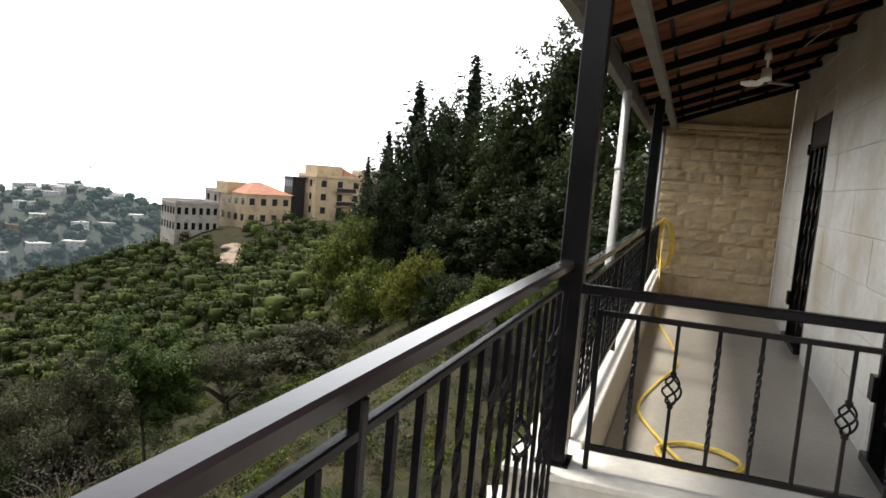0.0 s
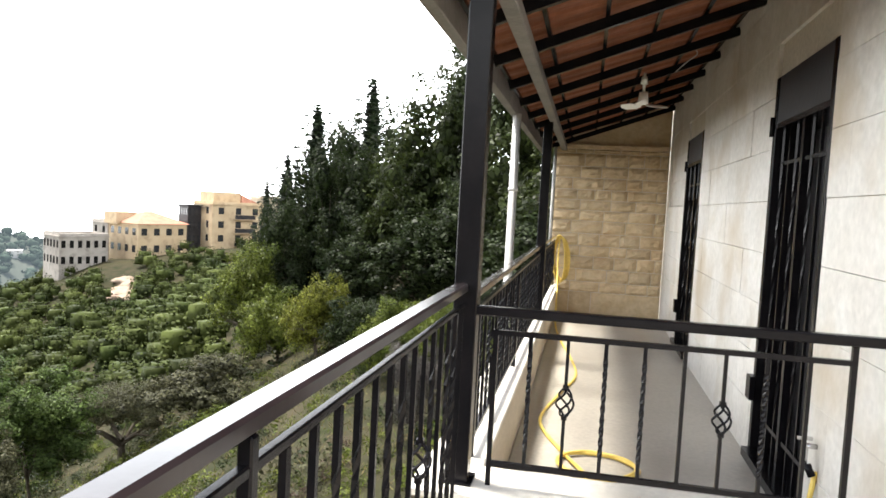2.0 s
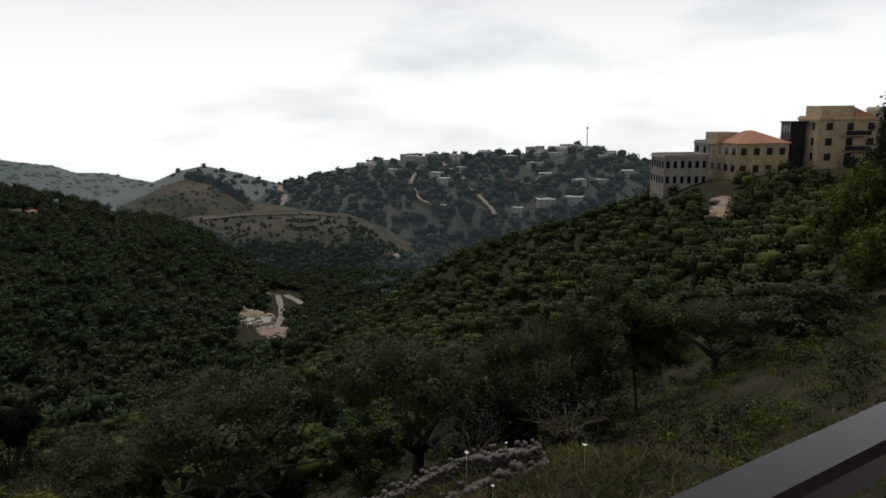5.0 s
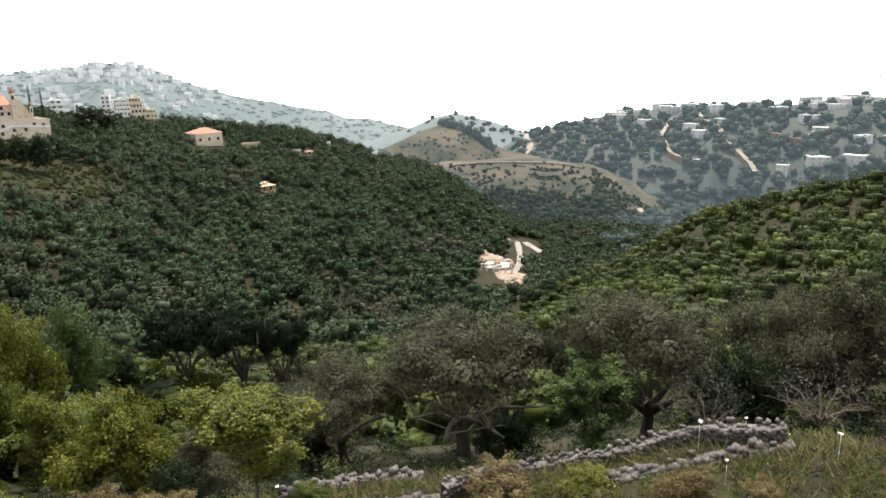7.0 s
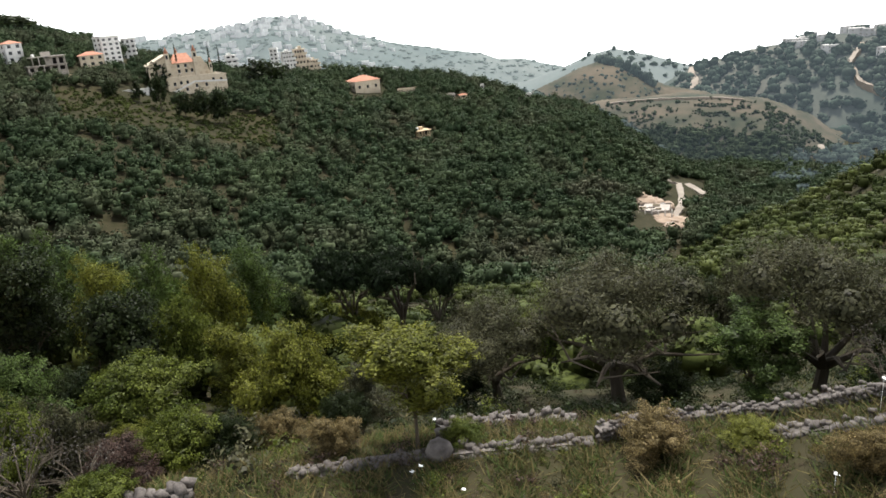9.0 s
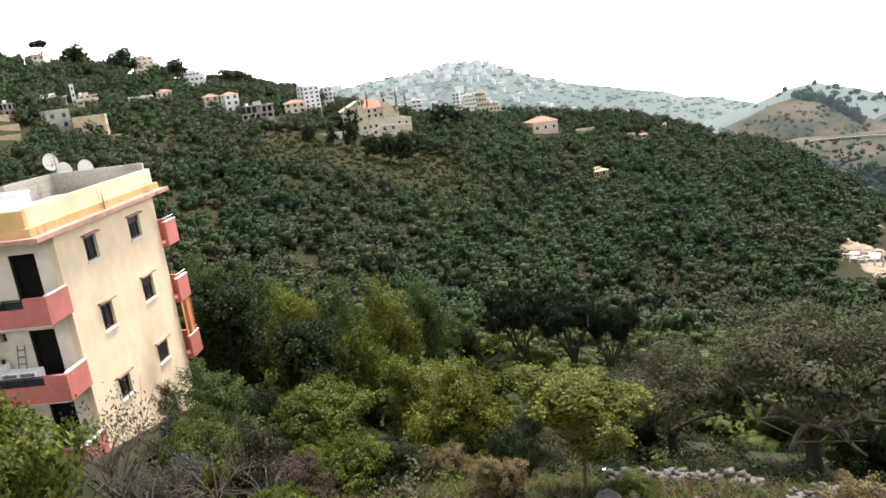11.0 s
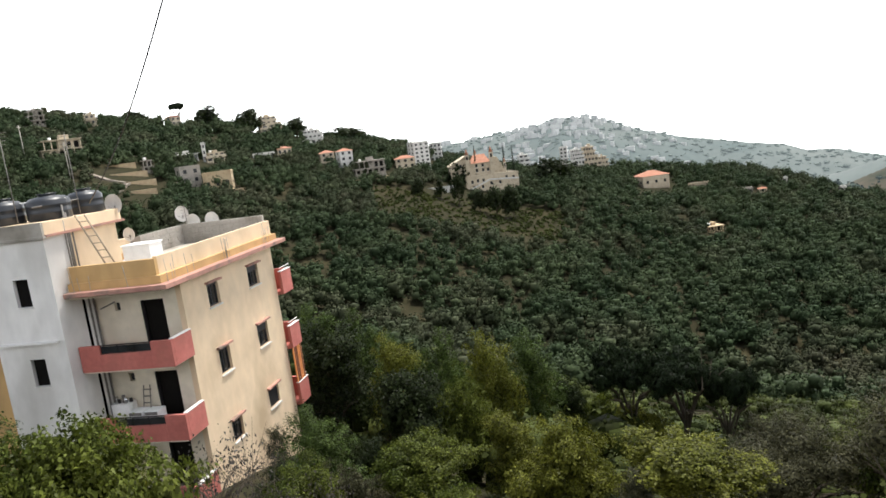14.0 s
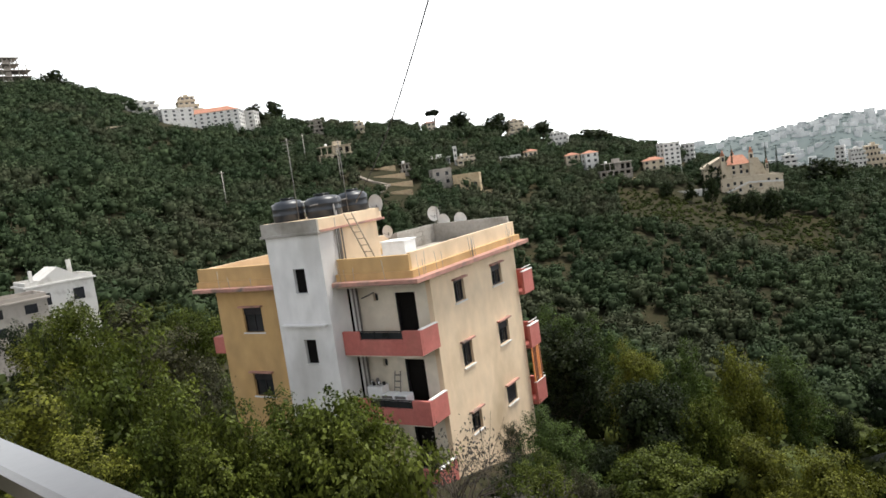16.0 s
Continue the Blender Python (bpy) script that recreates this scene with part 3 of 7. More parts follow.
def grille_door(name, ya, yb, label):
    d = tagged(new(name), label, "door", kind="structure")
    zb, zt = FLOOR_Z + 0.045, DOOR_TOP - 0.003
    ya, yb = ya + 0.003, yb - 0.003
    box("leaf", XW + 0.20, XW + 0.24, ya, yb, zb, zt, M_LEAD, d, "dark grey shuttered door leaf")
    box("shutter_box", XW + 0.004, XW + 0.22, ya, yb, zt - 0.27, zt - 0.002, M_LEAD, d)
    for a, b in ((ya, ya + 0.05), (yb - 0.05, yb)):
        box("frame", XW - 0.004, XW + 0.2, a, b, zb, zt - 0.003, M_BLACK, d, bevel=0.004)
    box("frame", XW - 0.004, XW + 0.2, ya + 0.05, yb - 0.05, zt - 0.3, zt - 0.27, M_BLACK, d)
    box("threshold", XW - 0.05, XW + 0.2, ya + 0.05, yb - 0.05, zb - 0.01, zb + 0.04, M_BLACK, d)
    for k in range(7):
        y = ya + 0.11 + (yb - ya - 0.22) * k / 6
        twisted_bar("grille_bar", zb + 0.04, zt - 0.3, 0.014, 40 if k % 2 == 0 else 0, M_BLACK, d, (XW + 0.035, y))
    for z in (0.32, 1.78):
        box("grille_rail", XW + 0.028, XW + 0.042, ya + 0.05, yb - 0.05, z, z + 0.022, M_BLACK, d)
    box("grille_rail", XW + 0.02, XW + 0.05, (ya + yb) / 2 - 0.02, (ya + yb) / 2 + 0.02, zb + 0.04, zt - 0.3, M_BLACK, d)
    box("lock_box", XW - 0.035, XW + 0.0, yb - 0.07, yb + 0.03, 0.42, 0.56, M_BLACK, d, "black steel lock box", bevel=0.004)
    for z in (0.42, 1.95):
        tube("hinge", (XW - 0.012, yb - 0.01, z), (XW - 0.012, yb - 0.01, z + 0.11), 0.013, M_BLACK, d)


def ceiling_fan():
    c = (0.36, 6.24)
    f = thing("ceiling_fan", pose(c[0], c[1], 2.40), "small white ceiling fan under the porch roof", "fan")
    tube("rod", (0, 0, 0.1), (0, 0, roof_z(c[0]) - 2.40 + 0.02), 0.012, M_WHITE, f)
    tube("canopy", (0, 0, 0.17), (0, 0, 0.23), 0.03, M_WHITE, f, n=16, r2=0.022)
    tube("motor", (0, 0, 0.0), (0, 0, 0.1), 0.045, M_WHITE, f, n=18, r2=0.035)
    for i in range(3):
        bm = bmesh.new()
        a = i * 2 * math.pi / 3 + 0.35
        pts = [(0.03, -0.02), (0.10, -0.045), (0.2, -0.04), (0.23, 0.0), (0.2, 0.04), (0.10, 0.045), (0.03, 0.02)]
        lo = [bm.verts.new((x * math.cos(a) - y * math.sin(a), x * math.sin(a) + y * math.cos(a), -0.012 + y * 0.35)) for x, y in pts]
        hi = [bm.verts.new(v.co + Vector((0, 0, 0.006))) for v in lo]
        bm.faces.new(lo[::-1])
        bm.faces.new(hi)
        for k in range(len(pts)):
            bm.faces.new((lo[k], lo[(k + 1) % len(pts)], hi[(k + 1) % len(pts)], hi[k]))
        part("blade", bm, M_WHITE, f)


def hose_things():
    z = FLOOR_Z + 0.012
    pts = [(0.975, 3.15, 0.42), (0.95, 3.12, 0.3), (0.9, 3.05, 0.15), (0.78, 2.95, z), (0.55, 2.98, z), (0.2, 3.3, z)]
    for k in range(26):
        a = -1.9 + k * 2 * math.pi / 12.5
        pts.append((0.10 + (0.2 + 0.006 * (k % 5)) * math.cos(a), 3.86 + (0.2 - 0.004 * (k % 4)) * math.sin(a), z + 0.0006 * k))
    pts += [(-0.1, 4.05, z), (-0.26, 4.6, z), (-0.17, 5.3, z), (-0.05, 6.0, z), (-0.12, 6.8, z), (-0.24, 7.6, z), (-0.33, 8.4, 0.12), (-0.36, 9.0, 0.42), (-0.38, 9.3, 0.8), (-0.38, 9.46, 1.1)]
    h = thing("garden_hose", Matrix(), "yellow garden hose coiled on the porch floor", "hose")
    sweep("tube", pts, 0.011, M_HOSE, h)
    c = thing("hose_coil", Matrix(), "yellow hose loops hung on the railing by the end wall", "hose")
    for k in range(4):
        loop = []
        for i in range(17):
            a = 2 * math.pi * i / 16
            loop.append((-0.37 + 0.012 * k + (0.075 + 0.008 * k) * math.cos(a), 9.42 + 0.02 * k, 0.82 + (0.31 - 0.012 * k) * math.sin(a) - 0.05 * math.cos(a)))
        sweep("loop", loop, 0.011, M_HOSE, c, n=6)
    t = thing("wall_tap", Matrix(), "chrome tap on the stone wall with a hose fitted", "tap")
    tube("pipe", (XW - 0.0, 3.17, 0.52), (XW - 0.05, 3.17, 0.52), 0.012, M_CHROME, t)
    tube("spout", (XW - 0.045, 3.17, 0.525), (XW - 0.05, 3.155, 0.43), 0.012, M_CHROME, t)
    box("lever", XW - 0.08, XW - 0.02, 3.163, 3.177, 0.545, 0.56, M_CHROME, t)
    tube("collar", (XW - 0.04, 3.15, 0.445), (XW - 0.02, 3.14, 0.40), 0.017, M_BLACK, t)
    p = thing("downpipe", Matrix(), "white plastic rainwater downpipe outside the parapet", "pipe")
    tube("pipe", (-0.66, 5.85, -4.0), (-0.66, 5.85, 2.24), 0.035, M_PIPE, p, n=14)
    for zz in (0.3, 1.6):
        tube("clip", (-0.66, 5.85, zz), (-0.66, 5.85, zz + 0.03), 0.042, M_PIPE, p, n=14)
    q = thing("downpipe", Matrix(), "thin white pipe beside the porch end wall", "pipe")
    tube("pipe", (-0.50, 9.3, 0.4), (-0.50, 9.3, 2.28), 0.022, M_PIPE, q, n=12)
    k = thing("roof_wire", Matrix(), "loose white wire hanging from the porch rafters", "wire")
    sweep("wire", [(0.70, 5.9, 2.80), (0.72, 5.85, 2.74), (0.66, 5.95, 2.70), (0.6, 6.15, 2.66)], 0.004, M_PIPE, k, n=5)


house_wall()
corner_wall()
end_wall()
porch()
rails()
porch_roof()
grille_door("door_1", *DOORS[0], "dark steel grille door with a shutter box, closed")
grille_door("door_2", *DOORS[1], "dark steel grille door further along the porch, closed")
ceiling_fan()
hose_things()


# ---------------------------------------------------------------- the land
RADII = [3, 12, 25, 45, 70, 110, 170, 260, 340, 430, 600, 4900]
PROFILE = {
    -40: [-2, -1, 0, 2, 5, 8, 10, 10, 10, 10, 0, -560],
    5: [-3.6, -4.2, -4.2, -3.6, -2, 0, 4, 8, 10, 8, 0, -560],
    20: [-3.9, -4.8, -5.4, -6.2, -8, -11, -13, -18, -25, -40, -80, -560],
    28: [-4.0, -4.8, -7, -9.5, -13, -15.5, -12.5, -24, -40, -60, -90, -560],
    37: [-4.2, -4.5, -9, -13.5, -18, -19, -15.5, -30, -50, -75, -100, -560],
    45: [-4.2, -4.5, -10.6, -16, -22, -26, -25, -40, -60, -85, -110, -560],
    55: [-4.2, -4.9, -11.8, -19, -27, -33, -33.5, -62, -85, -100, -118, -560],
    64: [-4.2, -5.75, -12.8, -21, -30.5, -38, -50, -80, -95, -100, -115, -560],
    70: [-4.2, -6.15, -13.2, -21.7, -32, -41, -67, -75, -84, -100, -115, -560],
    79: [-4.2, -6.3, -13.4, -22, -33, -48, -67, -66, -58, -60, -90, -560],
    90: [-4.2, -6.3, -13.4, -22, -33, -48, -64, -58, -47, -37, -62, -560],
    104: [-4.2, -6.3, -13, -21, -31, -45, -57, -42, -26, -27, -42, -560],
    118: [-4.2, -6.2, -12, -17.5, -26, -40, -46, -26, -8, 6, 8, -560],
    130: [-4.2, -6.2, -11, -14, -22, -35, -38, -14, 6, 26, 26, -560],
    145: [-4.2, -6.0, -10, -13, -19, -28, -24, 0, 22, 44, 46, -560],
    160: [-4.0, -5.6, -9, -11.5, -15, -18, -10, 20, 48, 76, 82, -560],
    190: [-4, -5, -6, -7, -8, -8, 0, 20, 40, 60, 60, -560],
    250: [-3, -3, -2, 0, 3, 6, 10, 15, 20, 20, 10, -560],
    320: [-2, -1, 0, 2, 5, 8, 10, 10, 10, 10, 0, -560],
}
P_AZ = np.array(sorted(PROFILE), float)
P_Z = np.array([PROFILE[k] for k in sorted(PROFILE)], float)
P_LR = np.log(np.array(RADII, float))


def smooth_land(az, r):
    """Height of the land, without its small roughness, at arrays of bearing (degrees) and distance."""
    az = (np.asarray(az, float) + 40) % 360 - 40
    lr = np.clip(np.log(np.maximum(np.asarray(r, float), 3.0)), P_LR[0], P_LR[-1])
    i = np.clip(np.searchsorted(P_AZ, az, side="right") - 1, 0, len(P_AZ) - 2)
    j = np.clip(np.searchsorted(P_LR, lr, side="right") - 1, 0, len(P_LR) - 2)
    u = (az - P_AZ[i]) / (P_AZ[i + 1] - P_AZ[i])
    v = (lr - P_LR[j]) / (P_LR[j + 1] - P_LR[j])
    u = u * u * (3 - 2 * u) * 0.5 + u * 0.5
    v = v * v * (3 - 2 * v) * 0.35 + v * 0.65
    return (P_Z[i, j] * (1 - u) + P_Z[i + 1, j] * u) * (1 - v) + (P_Z[i, j + 1] * (1 - u) + P_Z[i + 1, j + 1] * u) * v


def land(az, r):
    az, r = np.asarray(az, float), np.asarray(r, float)
    a = np.radians(az)
    x, y = -r * np.sin(a), r * np.cos(a)
    rough = np.sin(x * 0.31 + 1.7 * np.sin(y * 0.17)) * np.sin(y * 0.27 + 1.3 * np.sin(x * 0.21))
    broad = np.sin(x * 0.045 + 1.1 * np.sin(y * 0.03)) * np.sin(y * 0.05 + 0.7)
    amp = np.clip(r / 60, 0.1, 1.0)
    return smooth_land(az, r) + rough * 0.3 * amp + broad * 1.6 * np.clip((r - 30) / 120, 0, 1)


def spot(az, r):
    a = radians(az)
    return Vector((-r * math.sin(a), r * math.cos(a), float(land(az, r))))


def where(az, el, lo=8.0, hi=470.0):
    """The distance at which a line of sight from the terrace meets the land, or passes nearest above it."""
    r = np.linspace(lo, hi, 1200)
    gap = 1.45 + r * math.tan(radians(el)) - land(np.full_like(r, az), r)
    hit = np.nonzero(gap <= 0)[0]
    return float(r[hit[0]] if len(hit) else r[np.argmin(gap)])


def ground_sheet():
    azs = np.concatenate([np.arange(-40, 0, 5), np.arange(0, 172, 1.0), np.arange(172, 320, 4)])
    rs = np.concatenate([[0.0], np.geomspace(2.5, 600, 120), np.geomspace(650, 4900, 14)])
    A, R = np.meshgrid(azs, rs, indexing="ij")
    Z = land(A, R)
    X, Y = -R * np.sin(np.radians(A)), R * np.cos(np.radians(A))
    v = np.stack([X, Y, Z], -1).reshape(-1, 3)
    na, nr = len(azs), len(rs)
    i, j = np.meshgrid(np.arange(na), np.arange(nr - 1), indexing="ij")
    k = (i + 1) % na
    q = np.stack([i * nr + j, i * nr + j + 1, k * nr + j + 1, k * nr + j], -1).reshape(-1, 4)
    q = q[:, ::-1]
    me = mesh_np("ground", v, q)
    me.polygons.foreach_set("use_smooth", np.ones(len(q), bool))
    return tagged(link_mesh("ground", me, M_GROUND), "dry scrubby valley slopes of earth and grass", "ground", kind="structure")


ground_sheet()


def hill(name, label, r0, width, crest, base, material, rough, seed):
    """A far ridge: a rounded back whose crest follows the bearings and elevations given."""
    c_az = np.array([c[0] for c in crest], float)
    c_el = np.array([c[1] for c in crest], float)
    azs = np.linspace(c_az[0], c_az[-1], int((c_az[-1] - c_az[0]) * 5))
    ts = np.linspace(-1, 1, 34)
    rng = np.random.default_rng(seed)
    ph = rng.uniform(0, 6.28, 12)
    A, T = np.meshgrid(azs, ts, indexing="ij")
    R = r0 + T * width
    top = 1.45 + r0 * np.tan(np.radians(np.interp(A, c_az, c_el)))
    fold = np.zeros_like(A)
    for k in range(6):
        fold += np.sin(A * (0.5 + 0.45 * k) * 1.6 + T * (1.5 + k) + ph[k]) * np.sin(T * (2 + 1.3 * k) + ph[k + 6]) / (1 + k)
    body = np.cos(np.clip(np.abs(T), 0, 1) * math.pi / 2) ** 0.9
    Z = base + (top - base) * body + fold * rough * (1 - body ** 6)
    Z += (np.sin(A * 17 + ph[0]) + np.sin(A * 31 + ph[1])) * rough * 0.06
    X, Y = -R * np.sin(np.radians(A)), R * np.cos(np.radians(A))
    v = np.stack([X, Y, Z], -1).reshape(-1, 3)
    na, nr = A.shape
    i, j = np.meshgrid(np.arange(na - 1), np.arange(nr - 1), indexing="ij")
    q = np.stack([i * nr + j, (i + 1) * nr + j, (i + 1) * nr + j + 1, i * nr + j + 1], -1).reshape(-1, 4)
    me = mesh_np(name, v, q)
    me.polygons.foreach_set("use_smooth", np.ones(len(q), bool))
    ob = tagged(link_mesh(name, me, material), label, "hill", kind="structure")

    def at(az, t):
        """A place on the ridge's near flank; t from 0 (crest) to 1 (foot)."""
        ia = float(np.interp(az, azs, np.arange(na)))
        jt = float(np.interp(-t, ts, np.arange(nr)))
        i0, j0 = min(int(ia), na - 2), min(int(jt), nr - 2)
        fi, fj = ia - i0, jt - j0
        g = np.stack([X, Y, Z], -1)
        p = (g[i0, j0] * (1 - fi) + g[i0 + 1, j0] * fi) * (1 - fj) + (g[i0, j0 + 1] * (1 - fi) + g[i0 + 1, j0 + 1] * fi) * fj
        return Vector(p)
    return at


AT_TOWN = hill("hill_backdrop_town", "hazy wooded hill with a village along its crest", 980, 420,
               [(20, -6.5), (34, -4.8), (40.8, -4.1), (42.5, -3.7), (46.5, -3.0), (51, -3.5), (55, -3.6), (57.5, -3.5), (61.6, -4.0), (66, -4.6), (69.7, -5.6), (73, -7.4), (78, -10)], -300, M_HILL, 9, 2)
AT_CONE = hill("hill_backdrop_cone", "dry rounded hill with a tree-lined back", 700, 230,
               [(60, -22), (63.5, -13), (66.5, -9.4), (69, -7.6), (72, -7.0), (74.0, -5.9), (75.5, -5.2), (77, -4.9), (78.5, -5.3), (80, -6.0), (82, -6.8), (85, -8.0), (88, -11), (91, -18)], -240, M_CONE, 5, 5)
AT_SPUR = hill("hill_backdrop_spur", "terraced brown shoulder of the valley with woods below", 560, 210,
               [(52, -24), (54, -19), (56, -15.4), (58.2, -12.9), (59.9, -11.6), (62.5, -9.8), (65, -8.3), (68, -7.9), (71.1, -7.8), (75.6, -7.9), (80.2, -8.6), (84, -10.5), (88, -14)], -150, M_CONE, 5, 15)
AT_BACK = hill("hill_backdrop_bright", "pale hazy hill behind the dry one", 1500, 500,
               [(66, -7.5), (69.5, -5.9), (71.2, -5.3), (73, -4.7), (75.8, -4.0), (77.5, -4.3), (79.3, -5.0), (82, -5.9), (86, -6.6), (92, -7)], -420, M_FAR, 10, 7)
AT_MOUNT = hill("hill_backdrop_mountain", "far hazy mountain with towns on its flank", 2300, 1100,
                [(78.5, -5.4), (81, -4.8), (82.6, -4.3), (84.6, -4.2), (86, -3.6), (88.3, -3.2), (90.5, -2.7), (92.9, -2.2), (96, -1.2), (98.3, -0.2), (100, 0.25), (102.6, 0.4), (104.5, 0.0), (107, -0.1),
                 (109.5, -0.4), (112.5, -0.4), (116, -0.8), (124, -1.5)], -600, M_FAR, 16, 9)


# ---------------------------------------------------------------- foliage
def cube_ball(n=2):
    """A ball of four-cornered faces."""
    vs, fs, seen = [], [], {}

    def vert(p):
        key = tuple(np.round(p, 5))
        if key not in seen:
            seen[key] = len(vs)
            vs.append(np.array(p) / np.linalg.norm(p))
        return seen[key]
    g = np.linspace(-1, 1, n + 1)
    for ax in range(3):
        for s in (-1, 1):
            for i in range(n):
                for j in range(n):
                    c = []
                    for a, b in ((i, j), (i + 1, j), (i + 1, j + 1), (i, j + 1)):
                        p = [0, 0, 0]
                        p[ax], p[(ax + 1) % 3], p[(ax + 2) % 3] = s, g[a], g[b]
                        c.append(vert(p))
                    fs.append(c if s > 0 else c[::-1])
    return np.array(vs), np.array(fs)


BALL1 = cube_ball(1)
BALL_V, BALL_F = cube_ball(2)
BALL3_V, BALL3_F = cube_ball(4)


def leaf_quads(rng, pos, nrm, size, slim=0.5):
    n = len(pos)
    t = np.cross(nrm, rng.normal(size=(n, 3)))
    t /= np.linalg.norm(t, axis=1)[:, None] + 1e-9
    b = np.cross(nrm, t)
    s = (size * rng.uniform(0.6, 1.35, n))[:, None]
    fold = nrm * s * 0.18
    v = np.stack([pos - t * s * 0.5, pos + b * s * slim * 0.5 + fold, pos + t * s * 0.5, pos - b * s * slim * 0.5 + fold], 1).reshape(-1, 3)
    return v, np.arange(n * 4).reshape(-1, 4)


def crown(rng, lumps, n, size, core=0.8, slim=0.55, ball=None, fuzz=0.16, tall=1.0, loose=0.5, clump=0):
    """Leaves spread over the outsides of a set of lumps (x, y, z, radius, flatness), round darker cores."""
    L = np.array(lumps, float)
    L[:, 2] *= tall
    L[:, 4] *= tall ** 0.5
    w = L[:, 3] ** 2
    pick = rng.choice(len(L), n, p=w / w.sum())
    d = rng.normal(size=(n, 3))
    d /= np.linalg.norm(d, axis=1)[:, None]
    d[:, 2] = np.where(d[:, 2] < -0.35, -d[:, 2], d[:, 2])
    rad = L[pick, 3] * (1 + rng.normal(size=n) * fuzz)
    if clump:     # sprays of leaves with gaps between them
        hub = rng.normal(size=(len(L), clump, 3))
        hub[:, :, 2] = np.where(hub[:, :, 2] < -0.5, -hub[:, :, 2], hub[:, :, 2])
        hub /= np.linalg.norm(hub, axis=2)[:, :, None]
        d = hub[pick, rng.integers(clump, size=n)] + d * 0.26
        rad = L[pick, 3] * (0.94 + 0.2 * rng.random(n) + rng.normal(size=n) * fuzz * 0.4)
    pos = L[pick, :3] + d * rad[:, None] * np.stack([np.ones(n), np.ones(n), L[pick, 4]], -1)
    nrm = d + rng.normal(size=(n, 3)) * loose
    nrm /= np.linalg.norm(nrm, axis=1)[:, None]
    V, F = leaf_quads(rng, pos, nrm, size, slim)
    vs, fs, off = [V], [F], len(V)
    bv, bf = ball or (BALL_V, BALL_F)
    if clump and core:     # a dense inside of larger leaves
        k = n // 2
        pi = rng.choice(len(L), k, p=w / w.sum())
        d = rng.normal(size=(k, 3))
        d /= np.linalg.norm(d, axis=1)[:, None]
        inner = L[pi, :3] + d * (L[pi, 3] * rng.uniform(0.3, 0.85, k))[:, None] * np.stack([np.ones(k), np.ones(k), L[pi, 4]], -1)
        V, F = leaf_quads(rng, inner, d, size * 1.4, 0.7)
        vs.append(V)
        fs.append(F + off)
        off += len(V)
    elif core:
        for x, y, z, r, fl in L:
            c = bv * (r * core) * np.array([1, 1, fl]) * rng.uniform(0.85, 1.12, (len(bv), 1)) + np.array([x, y, z])
            vs.append(c)
            fs.append(bf + off)
            off += len(c)
    return np.concatenate(vs), np.concatenate(fs)


def scatter(name, label, category, material, protos, places, kind="stuff"):
    """Many plants as one mesh: places are (x, y, z, scale, stretch, turn)."""
    vs, fs, off = [], [], 0
    rng = np.random.default_rng(3)
    for x, y, z, s, st, a in places:
        V, F = protos[rng.integers(len(protos))]
        c, sn = math.cos(a), math.sin(a)
        W = np.stack([(V[:, 0] * c - V[:, 1] * sn) * s + x, (V[:, 0] * sn + V[:, 1] * c) * s + y, V[:, 2] * s * st + z], -1)
        vs.append(W)
        fs.append(F + off)
        off += len(V)
    me = mesh_np(name, np.concatenate(vs), np.concatenate(fs))
    return tagged(link_mesh(name, me, material), label, category, kind=kind)


def lumps_round(rng, n, spread, r, flat=0.85, lift=0.55):
    out = []
    for _ in range(n):
        a, d = rng.uniform(0, 6.28), spread * math.sqrt(rng.uniform(0, 1))
        out.append((d * math.cos(a), d * math.sin(a), lift + rng.uniform(-0.18, 0.28) - d * 0.25, r * rng.uniform(0.7, 1.15), flat))
    return out


RNG = np.random.default_rng(11)
# a forest tree is about one unit wide
FOREST = [crown(RNG, lumps_round(RNG, 4, 0.29, 0.27, 0.95, 0.42), 128, 0.08, 0.8, 0.85, BALL1, 0.13, 1.0, 0.55) for _ in range(8)]
SPUR_P = [crown(RNG, lumps_round(RNG, 2, 0.2, 0.36, 0.95, 0.4), 36, 0.16, 0.9, 0.9, BALL1, 0.08, 1.0, 0.3) for _ in range(5)]
BUSHES = [crown(RNG, lumps_round(RNG, 5, 0.3, 0.27, 0.9, 0.24), 150, 0.068, 0.84, 0.8, BALL1, 0.1, 1.0, 0.45) for _ in range(6)]
FAR_P = [crown(RNG, lumps_round(RNG, 2, 0.2, 0.36, 0.9, 0.3), 14, 0.24, 0.9, 0.8) for _ in range(4)]


